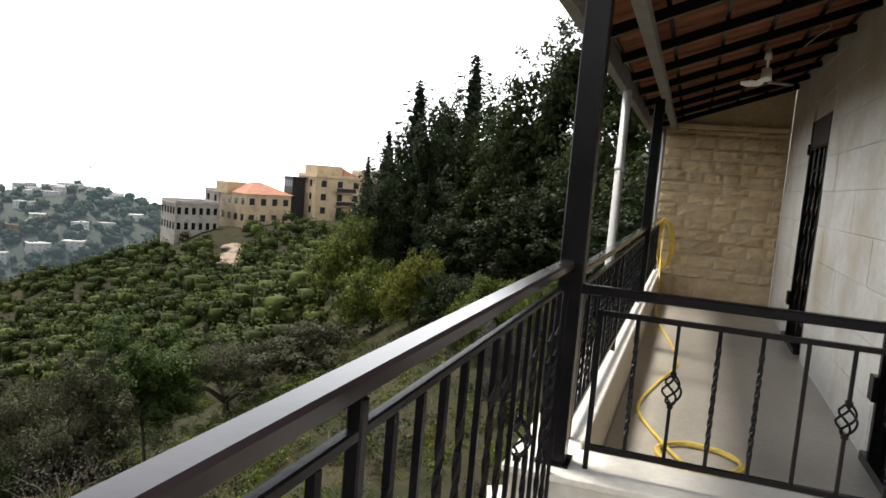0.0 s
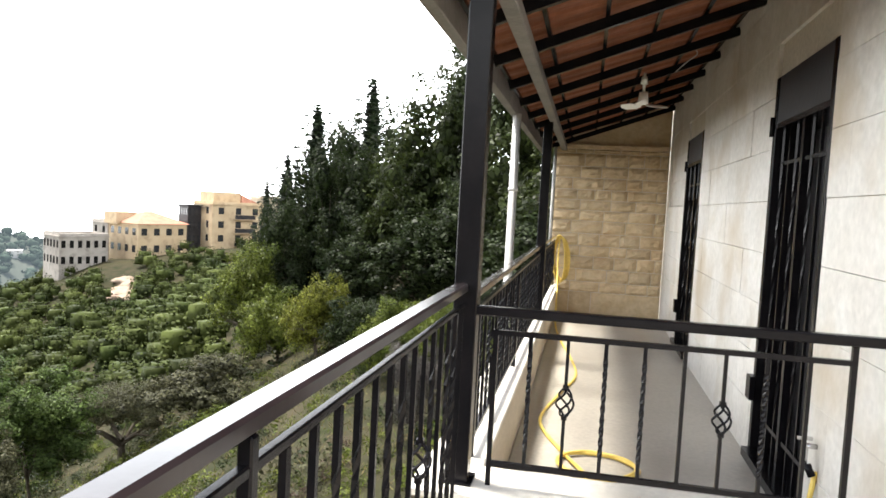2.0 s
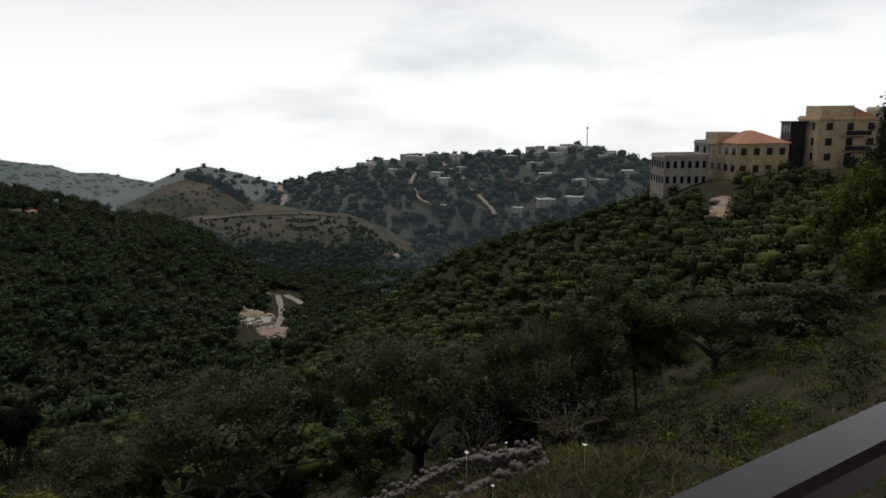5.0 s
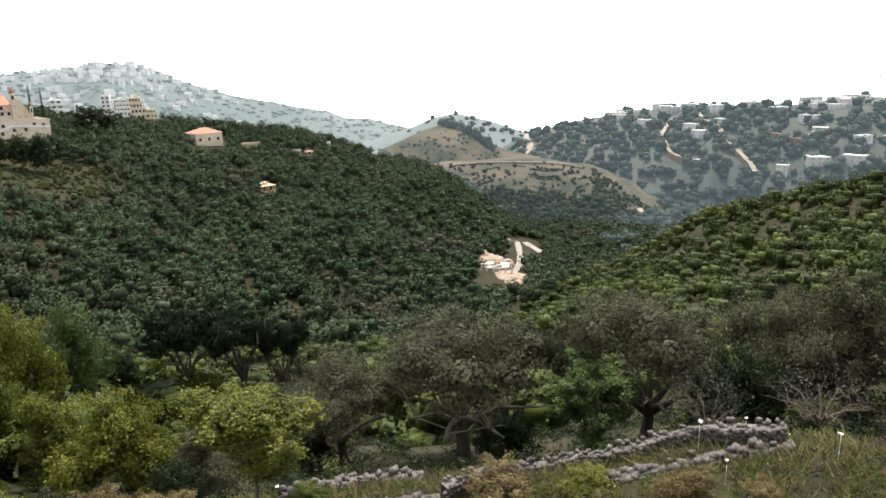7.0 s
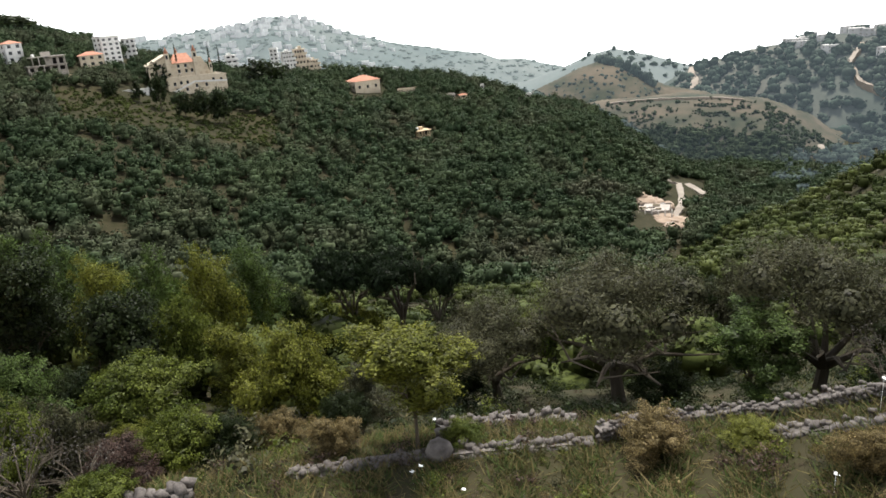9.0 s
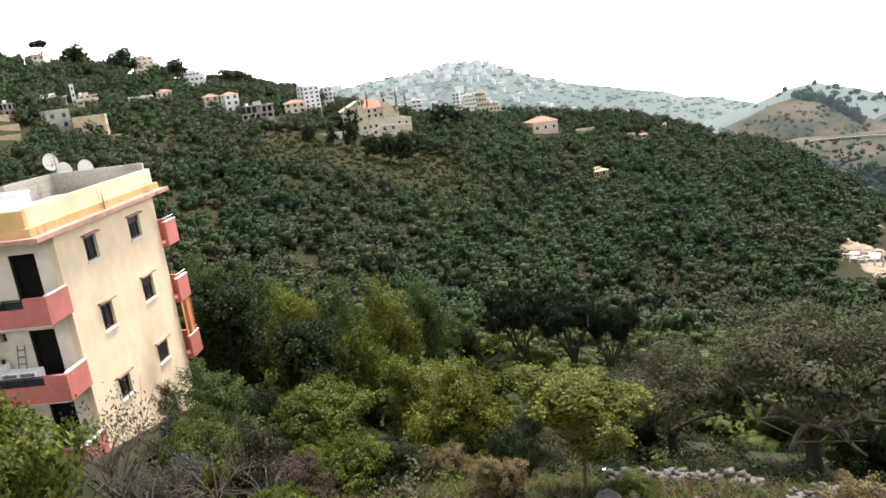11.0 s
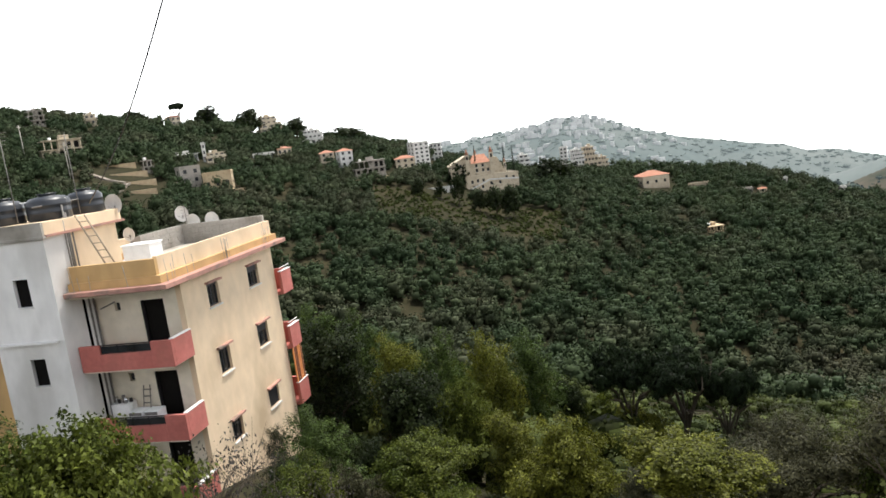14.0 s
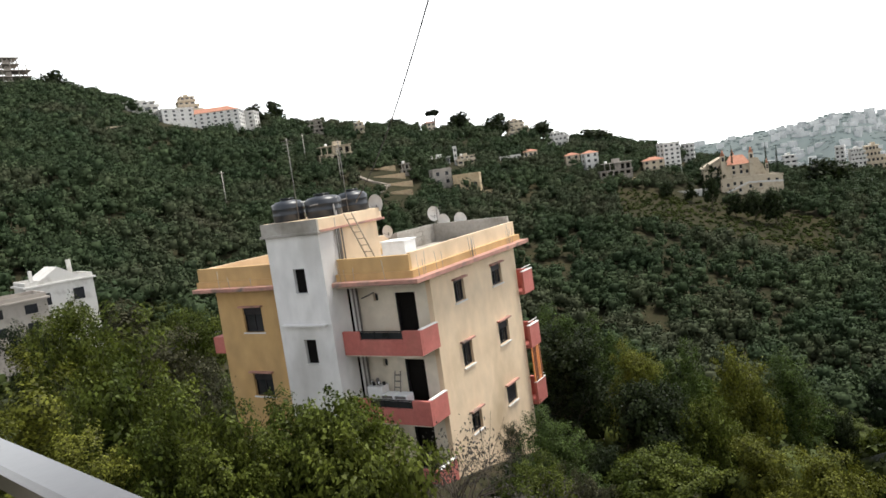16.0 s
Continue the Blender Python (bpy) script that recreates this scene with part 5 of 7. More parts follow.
def slope_plants():
    groups = {}
    groups["below_terrace"] = (
        ("olive", 60.2, 25.0, -18.2, 6.2), ("olive", 75.4, 24.0, -20.3, 7.1), ("olive", 86.2, 25.0, -23.2, 4.7),
        ("fresh", 64.6, 23.2, -23.6, 3.5), ("yellowtree", 94.2, 11.6, -24.0, 4.5), ("yellowbush", 104.0, 25.1, -23.4, 4.1),
        ("yellowbush", 108.9, 29.0, -22.2, 2.4), ("bush", 116.8, 26.7, -23.2, 3.8), ("brownbush", 112.2, 42.1, -22.9, 1.9),
        ("greybush", 117.8, 46.0, -20.3, 1.4), ("strawbush", 106.6, 17.0, -29.5, 2.1), ("strawbush", 101.7, 12.0, -30.4, 2.2),
        ("yellowbush", 117.9, 22.1, -27.4, 1.7), ("bush", 114.3, 20.1, -28.3, 1.7), ("strawbush", 72.9, 10.9, -31.5, 3.0),
        ("pine", 98.9, 46.0, -18.2, 2.6), ("pine", 94.8, 46.0, -18.6, 3.3))
    groups["slope_middle"] = (
        ("pine", 91.0, 46.0, -19.8, 2.1), ("yellowbush", 115.9, 46.0, -16.6, 2.0), ("bush", 112.9, 46.0, -17.8, 1.7),
        ("yellowbush", 109.5, 46.0, -18.1, 2.0), ("bush", 106.4, 46.0, -19.0, 2.3), ("darkbush", 103.6, 46.0, -20.0, 1.6),
        ("bush", 101.2, 46.0, -21.9, 2.7), ("yellowbush", 98.0, 46.0, -22.6, 2.3), ("olivebush", 88.8, 46.0, -23.1, 3.1),
        ("bush", 81.9, 42.5, -23.2, 2.5), ("olivebush", 79.3, 43.7, -22.1, 2.7), ("darkbush", 69.2, 46.0, -21.1, 2.4),
        ("olivebush", 66.4, 46.0, -20.1, 2.9), ("yellowbush", 53.1, 38.7, -22.5, 2.1), ("twiggy", 51.1, 36.3, -20.2, 1.8),
        ("bush", 55.5, 40.2, -24.1, 1.3), ("yellowbush", 65.0, 11.2, -31.4, 2.2), ("bush", 90.0, 11.6, -32.2, 1.7))
    groups["slope_lower"] = (
        ("darkbush", 89.2, 24.4, -27.9, 2.2), ("darkbush", 71.9, 23.2, -27.8, 2.6), ("strawbush", 56.5, 9.7, -30.2, 2.2),
        ("strawbush", 50.7, 9.7, -30.2, 1.8), ("greybush", 118.0, 46.0, -18.9, 1.9), ("bush", 117.3, 16.3, -28.3, 2.7),
        ("bush", 125.0, 22.1, -25.4, 2.3), ("olivebush", 128.0, 27.5, -20.2, 1.2), ("twiggy", 132.9, 23.6, -20.7, 2.7),
        ("twiggy", 128.8, 23.6, -21.3, 2.2), ("bush", 123.0, 46.0, -13.9, 2.4), ("bush", 120.1, 46.0, -17.1, 2.1),
        ("brownbush", 112.8, 42.5, -22.7, 1.7), ("strawbush", 107.5, 16.7, -29.6, 1.5), ("darkbush", 121.2, 27.1, -22.7, 2.0))
    groups["porch_side"] = (
        ("twiggy", 47.5, 14.5, -21.5, 3.6), ("darkbush", 53.0, 22, -21.4, 4.2), ("bush", 26.5, 48, -4.0, 3.1),
        ("yellowbush", 21.2, 33, -6.4, 3.0), ("fresh", 41.3, 30, -12.6, 3.6), ("olivebush", 30.0, 34, -12.6, 4.4),
        ("olive", 35.6, 36, -14.2, 3.6), ("olivebush", 45.8, 26, -15.2, 3.8), ("olive", 50.0, 25, -16.9, 4.4),
        ("twiggy", 55.5, 18, -23.0, 3.0), ("bush", 24.5, 40, -7.5, 3.0), ("darkbush", 18.0, 30, -8.0, 3.2),
        ("bush", 15.0, 26, -8.0, 3.4), ("cypress", 17.6, 58, 8.9, 3.6), ("darkbroad", 19.0, 57, 6.3, 2.0),
        ("darkbroad", 19.6, 54, 5.6, 2.8), ("darkbroad", 16.2, 52, 7.2, 3.2), ("darkbroad", 24.2, 52, -0.6, 2.2))
    groups["porch_trees"] = (
        ("broad", 12.6, 44, 10.2, 4.4), ("broad", 10.2, 42, 12.2, 4.0), ("broad", 15.6, 40, 4.0, 3.0),
        ("broad", 6.0, 36, 11.6, 5.0), ("darkbroad", 9.5, 34, 2.0, 4.4), ("darkbroad", 13.5, 36, -1.0, 4.0),
        ("broad", 2.5, 28, 8.0, 5.0), ("darkbroad", 5.0, 26, 0.0, 4.6), ("darkbroad", 18.2, 40, -1.5, 3.2),
        ("bush", 10.5, 22, -7.5, 3.6), ("bush", 7.5, 19, -8.5, 3.4), ("greybush", 13.2, 18, -11.5, 2.4))
    groups["block_side"] = (
        ("darkbush", 116.5, 34, -17.9, 4.0), ("bush", 143.2, 13.5, -16.4, 6.6), ("bush", 156.8, 15, -7.2, 5.8),
        ("olivebush", 152.0, 18, -11.6, 4.0), ("bush", 149.5, 13, -15.0, 4.4), ("yellowbush", 162.5, 13, -8.3, 5.0),
        ("twiggy", 132.6, 15.5, -19.6, 4.2), ("twiggy", 137.0, 14.0, -22.0, 3.4), ("darkbush", 122.5, 42, -13.2, 3.4),
        ("freshbush", 122.9, 45, -11.9, 2.9), ("freshbush", 120.2, 46, -12.9, 2.6), ("yellowbush", 117.8, 38, -14.9, 2.0),
        ("freshbush", 113.8, 40, -15.3, 2.6), ("yellowbush", 110.0, 40, -15.9, 2.6), ("freshbush", 106.4, 42, -16.2, 2.6),
        ("bush", 159.5, 44, -5.5, 3.4), ("olivebush", 156.0, 46, -5.9, 3.4), ("bush", 152.6, 50, -7.4, 2.6),
        ("bush", 146.5, 16, -15.5, 4.0), ("yellowbush", 140.0, 14.5, -19.6, 3.6), ("bush", 153.5, 13, -12.8, 4.4))
    groups["ridge_trees"] = (
        ("cypress", 21.9, 62, 6.7, 3.4), ("cypress", 24.1, 64, 2.7, 2.6), ("cypress", 25.6, 66, 0.6, 1.8),
        ("darkbroad", 22.9, 60, 3.6, 2.2), ("darkbroad", 20.5, 60, 5.4, 2.2), ("darkbroad", 25.2, 62, -0.9, 2.0),
        ("pine", 131.1, 430, 5.3, 0.55), ("darkbush", 129.1, 425, 4.8, 1.1), ("darkbush", 126.0, 425, 4.2, 1.3),
        ("darkbush", 118.7, 430, 2.0, 1.6), ("darkbush", 143.4, 430, 7.5, 0.9), ("darkbush", 145.0, 430, 7.4, 1.0),
        ("darkbush", 158.2, 420, 10.9, 1.2), ("darkbush", 134.0, 428, 5.0, 0.9), ("cypress", 108.9, 330, -0.9, 0.16),
        ("cypress", 106.6, 332, -1.0, 0.16), ("cypress", 105.9, 332, -1.3, 0.15), ("darkbush", 103.0, 345, -2.5, 1.7),
        ("darkbush", 110.4, 330, -2.0, 0.9))
    groups["ridge_bushes"] = (
        ("darkbush", 122.6, 428, 3.2, 1.0), ("darkbush", 137.6, 430, 5.2, 0.6), ("darkbush", 162.6, 62, -6.2, 2.2),
        ("darkbush", 113.8, 300, -2.9, 0.55), ("darkbush", 112.0, 300, -3.0, 0.5), ("darkbush", 110.6, 296, -2.8, 0.6),
        ("darkbush", 108.9, 292, -4.3, 0.7), ("darkbush", 107.6, 290, -4.2, 0.8), ("darkbush", 106.4, 290, -4.3, 0.8))
    groups["beside_block"] = (
        ("bush", 126.6, 15, -23.2, 3.0), ("olivebush", 123.6, 16, -24.2, 3.0), ("darkbush", 128.6, 17, -23.0, 2.6), ("twiggy", 126.0, 13, -24.0, 3.6), ("twiggy", 122.0, 13, -27.0, 3.0), ("brownbush", 119.2, 14, -28.0, 2.5),
        ("bush", 121.0, 12, -30.0, 2.6), ("freshbush", 124.8, 24, -19.6, 3.0), ("greybush", 129.5, 14, -25.5, 2.4), ("twiggy", 130.8, 12.5, -24.5, 3.4), ("bush", 114.0, 15, -27.5, 3.0), ("darkbush", 110.6, 15, -28.5, 2.6),
        ("olivebush", 98.6, 16, -26.5, 2.6), ("darkbush", 100.6, 14, -29.0, 2.4), ("bush", 112.0, 33, -19.2, 2.2))
    for rows in groups.values():
        for row in rows:
            plant(*row)


slope_plants()


def undergrowth():
    r = random.Random(31)
    low = [crown(RNG, lumps_round(RNG, 5, 0.36, 0.22, 0.8, 0.15), 210, 0.045, 0.6, 0.5, fuzz=0.3, clump=9) for _ in range(5)]
    for name, label, mat, n, s0, s1, r0, r1 in (("low_shrubs", "low green shrubs over the slope", LEAF["green"], 260, 0.8, 2.0, 14, 60), ("low_shrubs", "small herbs and seedlings near the terrace wall", LEAF["green"], 260, 0.3, 0.9, 8.5, 17), ("low_shrubs", "small dry tufts near the terrace wall", LEAF["straw"], 160, 0.25, 0.7, 8.5, 17), ("low_shrubs", "withered purple-brown herbs along the terrace walls", LEAF["brown"], 220, 0.4, 1.1, 9, 19), ("low_shrubs", "dull grey-green shrubs over the slope", LEAF["olive"], 330, 0.9, 2.6, 11, 70),
                                                ("low_shrubs", "dark evergreen shrubs further down the slope", LEAF["dark"], 420, 1.8, 4.0, 34, 130)):
        places = []
        while len(places) < n:
            az, rr = r.uniform(8, 168), math.sqrt(r.uniform(r0 ** 2, r1 ** 2))
            if 122 < az < 152 and 26 < rr < 46:
                continue
            p = spot(az, rr)
            places.append((p.x, p.y, p.z - 0.1, r.uniform(s0, s1), r.uniform(0.7, 1.1), r.uniform(0, 6.28)))
        scatter(name, label, "shrubs", mat, low, places)
    for label, mat, n, s0, s1 in (("leafy green shrubs on the open slope", LEAF["green"], 270, 0.7, 1.9), ("dark low shrubs on the open slope", LEAF["dark"], 170, 0.8, 2.2), ("dry pale shrubs on the open slope", LEAF["straw"], 60, 0.4, 0.9), ("low weeds along the terrace walls", LEAF["green"], 150, 0.25, 0.6), ("withered brown weeds along the terrace walls", LEAF["brown"], 130, 0.25, 0.6), ("dull weeds along the terrace walls", LEAF["olive"], 150, 0.25, 0.7), ("dark undergrowth below the olives", LEAF["dark"], 460, 0.6, 1.6), ("dry undergrowth below the olives", LEAF["brown"], 130, 0.4, 0.9)):
        places = []
        for _ in range(n):
            p = spot(r.uniform(40, 116), r.uniform(9, 16)) if "walls" in label else spot(r.uniform(44, 104), r.uniform(13.6, 34)) if "olives" in label else spot(r.uniform(8, 58), math.sqrt(r.uniform(12 ** 2, 46 ** 2)))
            places.append((p.x, p.y, p.z - 0.1, r.uniform(s0, s1), r.uniform(0.7, 1.1), r.uniform(0, 6.28)))
        scatter("slope_shrubs", label, "shrubs", mat, low, places)
    V, F, off = [], [], 0
    rng = np.random.default_rng(77)
    for _ in range(10):     # white umbels on thin stalks
        p = spot(r.uniform(40, 100), r.uniform(9.0, 16))
        h, w = r.uniform(0.3, 0.6), r.uniform(0.010, 0.018)
        q, f = leaf_quads(rng, np.array([p.x, p.y, p.z + h]) + rng.normal(size=(16, 3)) * np.array([w, w, w * 0.3]), np.tile([0.1, 0.1, 1.0], (16, 1)), 0.028, 1.0)
        st = np.array([[p.x - 0.004, p.y, p.z], [p.x + 0.004, p.y, p.z], [p.x + 0.004, p.y, p.z + h], [p.x - 0.004, p.y, p.z + h]])
        V += [q, st]
        F += [f + off, np.array([[0, 1, 2, 3]]) + off + len(q)]
        off += len(q) + 4
    tagged(link_mesh("umbel_flowers", mesh_np("umbel_flowers", np.concatenate(V), np.concatenate(F)), M_WHITE), "white umbel flowers among the weeds", "flowers", kind="stuff")
    for name, label, mat, n, hh in (("dry_grass", "dry straw-coloured grass on the slope", M_GRASS, 90000, 0.22), ("weeds", "green weeds and herbs among the dry grass", M_WEED, 120000, 0.17)):
        rng = np.random.default_rng(len(label))
        az = rng.uniform(2, 168, n)
        rr = np.where(az < 62, np.sqrt(rng.uniform(6.0 ** 2, 40 ** 2, n)), np.sqrt(rng.uniform(6.0 ** 2, 24 ** 2, n)))
        near = rng.random(n) < 0.5     # thick growth round the terrace walls
        az = np.where(near, rng.uniform(38, 118, n), az)
        rr = np.where(near, rng.uniform(8.6, 17, n), rr)
        patch = np.sin(az * 0.9) * np.sin(rr * 0.8) + rng.normal(size=n) * 0.5
        ok = patch > (-0.2 if mat is M_GRASS else 0.0)
        az, rr = az[ok], rr[ok]
        a = np.radians(az)
        base = np.stack([-rr * np.sin(a), rr * np.cos(a), land(az, rr) - 0.03], -1)
        m = len(base)
        th = rng.uniform(0, 6.28, m)
        side = np.stack([np.cos(th), np.sin(th), np.zeros(m)], -1) * rng.uniform(0.006, 0.022, m)[:, None]
        tip = base + np.stack([rng.normal(size=m) * 0.14, rng.normal(size=m) * 0.14, rng.uniform(0.3, 1.1, m) * hh], -1)
        V = np.stack([base - side, base + side, tip + side * 0.25, tip - side * 0.25], 1).reshape(-1, 3)
        tagged(link_mesh(name, mesh_np(name, V, np.arange(m * 4).reshape(-1, 4)), mat), label, "grass", kind="stuff")


undergrowth()


STONE_V = []


def stone_mesh(seed):
    rng = np.random.default_rng(seed)
    V = np.clip(BALL_V * rng.uniform(0.8, 1.3, (len(BALL_V), 1)), -0.82, 0.82) * np.array([0.62, 0.45, 0.4])
    STONE_V.append(V)
    me = mesh_np("stone", V, BALL_F)
    me.materials.append(M_ROCK)
    return me


STONES = [stone_mesh(k) for k in range(5)]


def stone_wall(label, line, size, high, part_from=0.0):
    """A packed dry-stone wall along a line of (bearing, distance): courses of small stones over a rubble core."""
    w = thing("dry_stone_wall", Matrix(), label, "stone wall")
    r = random.Random(len(label))
    pts = [Vector((-d * math.sin(radians(a)), d * math.cos(radians(a)))) for a, d in line]
    cum = [0.0]
    for a, b in zip(pts, pts[1:]):
        cum.append(cum[-1] + (b - a).length)

    def on(s):
        x, y = float(np.interp(s, cum, [p.x for p in pts])), float(np.interp(s, cum, [p.y for p in pts]))
        return x, y, float(land(math.degrees(math.atan2(-x, y)), math.hypot(x, y)))
    bm = bmesh.new()
    prev = None
    n = int(cum[-1] / 0.5)
    for k in range(n + 1):
        x, y, z = on(cum[-1] * k / n)
        x2, y2, _ = on(min(cum[-1] * k / n + 0.1, cum[-1]))
        x1, y1, _ = on(max(cum[-1] * k / n - 0.1, 0))
        side = Vector((-(y2 - y1), x2 - x1, 0)).normalized() * 0.12
        q = Vector((x, y, z))
        cur = [bm.verts.new(v) for v in (q - side - Vector((0, 0, 0.2)), q + side - Vector((0, 0, 0.2)), q + side + Vector((0, 0, high - 0.08)), q - side + Vector((0, 0, high - 0.08)))]
        for c in range(4):
            if prev:
                bm.faces.new((prev[c], prev[(c + 1) % 4], cur[(c + 1) % 4], cur[c]))
        prev = cur
    part("rubble_core", bm, M_ROCK, w)
    rows = max(1, int(high / (size * 0.62)))
    spots = []
    for row in range(rows + 1):
        s = r.uniform(0, size)
        while s < cum[-1]:
            top = row == rows
            spots.append((s, row * size * 0.62, size * r.uniform(0.75, 1.3) * (1.15 if top else 1.0), top))
            s += size * r.uniform(0.62, 0.95)
    r.shuffle(spots)
    vs, fs, off = [], [], 0
    for i, (s, z, k, top) in enumerate(spots):
        x, y, g = on(s)
        d = math.hypot(x, y)
        o = (-0.12 - r.uniform(0, 0.05)) if not top else r.uniform(-0.14, 0.14)
        m = Matrix.Translation((x * (1 + o / d), y * (1 + o / d), g + z + r.uniform(-0.03, 0.03) + (r.uniform(-0.05, 0.04) if top else 0))) @ Euler((r.uniform(-0.5, 0.5), r.uniform(-0.5, 0.5), r.uniform(0, 6.28))).to_matrix().to_4x4() @ Matrix.Diagonal((k, k, k, 1))
        if i < 295:
            link_mesh("stone", STONES[i % 5], None, w).matrix_basis = m
        else:
            V = STONE_V[i % 5]
            vs.append(V @ np.array(m.to_3x3()).T + np.array(m.translation))
            fs.append(BALL_F + off)
            off += len(V)
    if vs:
        tagged(link_mesh("small_stones", mesh_np("small_stones", np.concatenate(vs), np.concatenate(fs)), M_ROCK, w), kind="stuff")


def sight(line):
    return [(a, where(a, e, 7.0, 13.6)) for a, e in line]


stone_wall("long dry-stone terrace wall of grey limestone across the slope", sight([(77.6, -33.8), (69.1, -31.9), (63.8, -30.6), (57.1, -28.5), (54, -27.2), (49.6, -25.9)]), 0.085, 0.34)
stone_wall("low end of the long terrace wall by the boulder", sight([(106, -33.9), (96, -34.4), (88, -34.4), (78, -33.9)]), 0.14, 0.16)
stone_wall("second dry-stone terrace wall among the olives", sight([(92, -33.0), (85.5, -32.4), (79.5, -31.6)]), 0.14, 0.3)
stone_wall("low tumbled dry-stone wall among the weeds", sight([(66, -32.6), (62.7, -31.9), (60.4, -31.2), (57.8, -30.5), (54.8, -29.4), (52.5, -28.5), (49, -27.4)]), 0.14, 0.14)
stone_wall("low wall of loose stones at the slope's edge", sight([(136, -31.0), (131, -31.5), (126, -32.0), (120, -33.0), (114, -33.5)]), 0.2, 0.3)
bl = thing("boulder", Matrix.Translation(spot(92.2, where(92.2, -34.6, 7, 40)) + Vector((0, 0, 0.15))) @ Matrix.Diagonal((0.55, 0.5, 0.42, 1)), "rounded grey boulder by the terrace wall", "boulder")
link_mesh("stone", mesh_np("boulder", BALL3_V * np.random.default_rng(2).uniform(0.46, 0.54, (len(BALL3_V), 1)), BALL3_F), M_ROCK, bl)
wb = thing("white_rock", Matrix.Translation(spot(12.0, 11.5) + Vector((0, 0, 0.1))) @ Matrix.Diagonal((1.1, 1.3, 1.5, 1)), "pale limestone outcrop below the railing", "rock")
link_mesh("stone", mesh_np("white_rock", BALL3_V * np.random.default_rng(4).uniform(0.4, 0.58, (len(BALL3_V), 1)), BALL3_F), M_COPING, wb)


# ---------------------------------------------------------------- the yellow apartment block
def pierced(name, axis, at0, at1, a0, a1, z0, z1, holes, material, parent, label=""):
    """An upright wall along x or y (axis) with real openings (a0, a1, z0, z1) through it, as one mesh."""
    bm = bmesh.new()
    xs = sorted({a0, a1, *[h[0] for h in holes], *[h[1] for h in holes]})
    zs = sorted({z0, z1, *[h[2] for h in holes], *[h[3] for h in holes]})
    for p, q in zip(xs, xs[1:]):
        for lo, hi in zip(zs, zs[1:]):
            if any(h[0] <= p and h[1] >= q and h[2] <= lo and h[3] >= hi for h in holes):
                continue
            if axis == "x":
                add_box(bm, p, q, at0, at1, lo, hi)
            else:
                add_box(bm, at0, at1, p, q, lo, hi)
    bmesh.ops.remove_doubles(bm, verts=bm.verts, dist=0.0005)
    bm.verts.index_update()
    seen = {}
    for f in bm.faces:
        seen.setdefault(frozenset(v.index for v in f.verts), []).append(f)
    bmesh.ops.delete(bm, geom=[f for fs in seen.values() if len(fs) > 1 for f in fs], context="FACES_ONLY")
    return part(name, bm, material, parent, label)


def block_window(b, axis, face, a0, a1, z0, z1, shutter=0.25, inner=None):
    """A recessed window in an opening: dark pane, frame and mullion, roller shutter, sill and a small hood."""
    def bx(name, u0, u1, d0, d1, zz0, zz1, mat, parent, label=""):
        if axis == "x":
            return box(name, u0, u1, face + d0, face + d1, zz0, zz1, mat, parent, label)
        return box(name, face + d0, face + d1, u0, u1, zz0, zz1, mat, parent, label)
    w = bx("window", a0, a1, 0.17, 0.2, z0, z1, M_DARKGLASS, b)
    m = (a0 + a1) / 2
    for u0, u1, zz0, zz1 in ((a0, a0 + 0.05, z0, z1), (a1 - 0.05, a1, z0, z1), (m - 0.025, m + 0.025, z0, z1), (a0 + 0.05, a1 - 0.05, z0, z0 + 0.05)):
        bx("window_frame", u0, u1, 0.13, 0.17, zz0, zz1, M_LEAD, w)
    if shutter:
        bx("roller_shutter", a0 + 0.01, a1 - 0.01, 0.08, 0.12, z1 - shutter, z1 - 0.005, inner or M_LEAD, w, "dark grey roller shutter")
    bx("window_sill", a0 - 0.07, a1 + 0.07, -0.07, 0.16, z0 - 0.06, z0 - 0.002, M_WHITER, w)
    bx("window_hood", a0 - 0.12, a1 + 0.12, -0.18, 0.0, z1 + 0.03, z1 + 0.11, M_LEDGE, w)


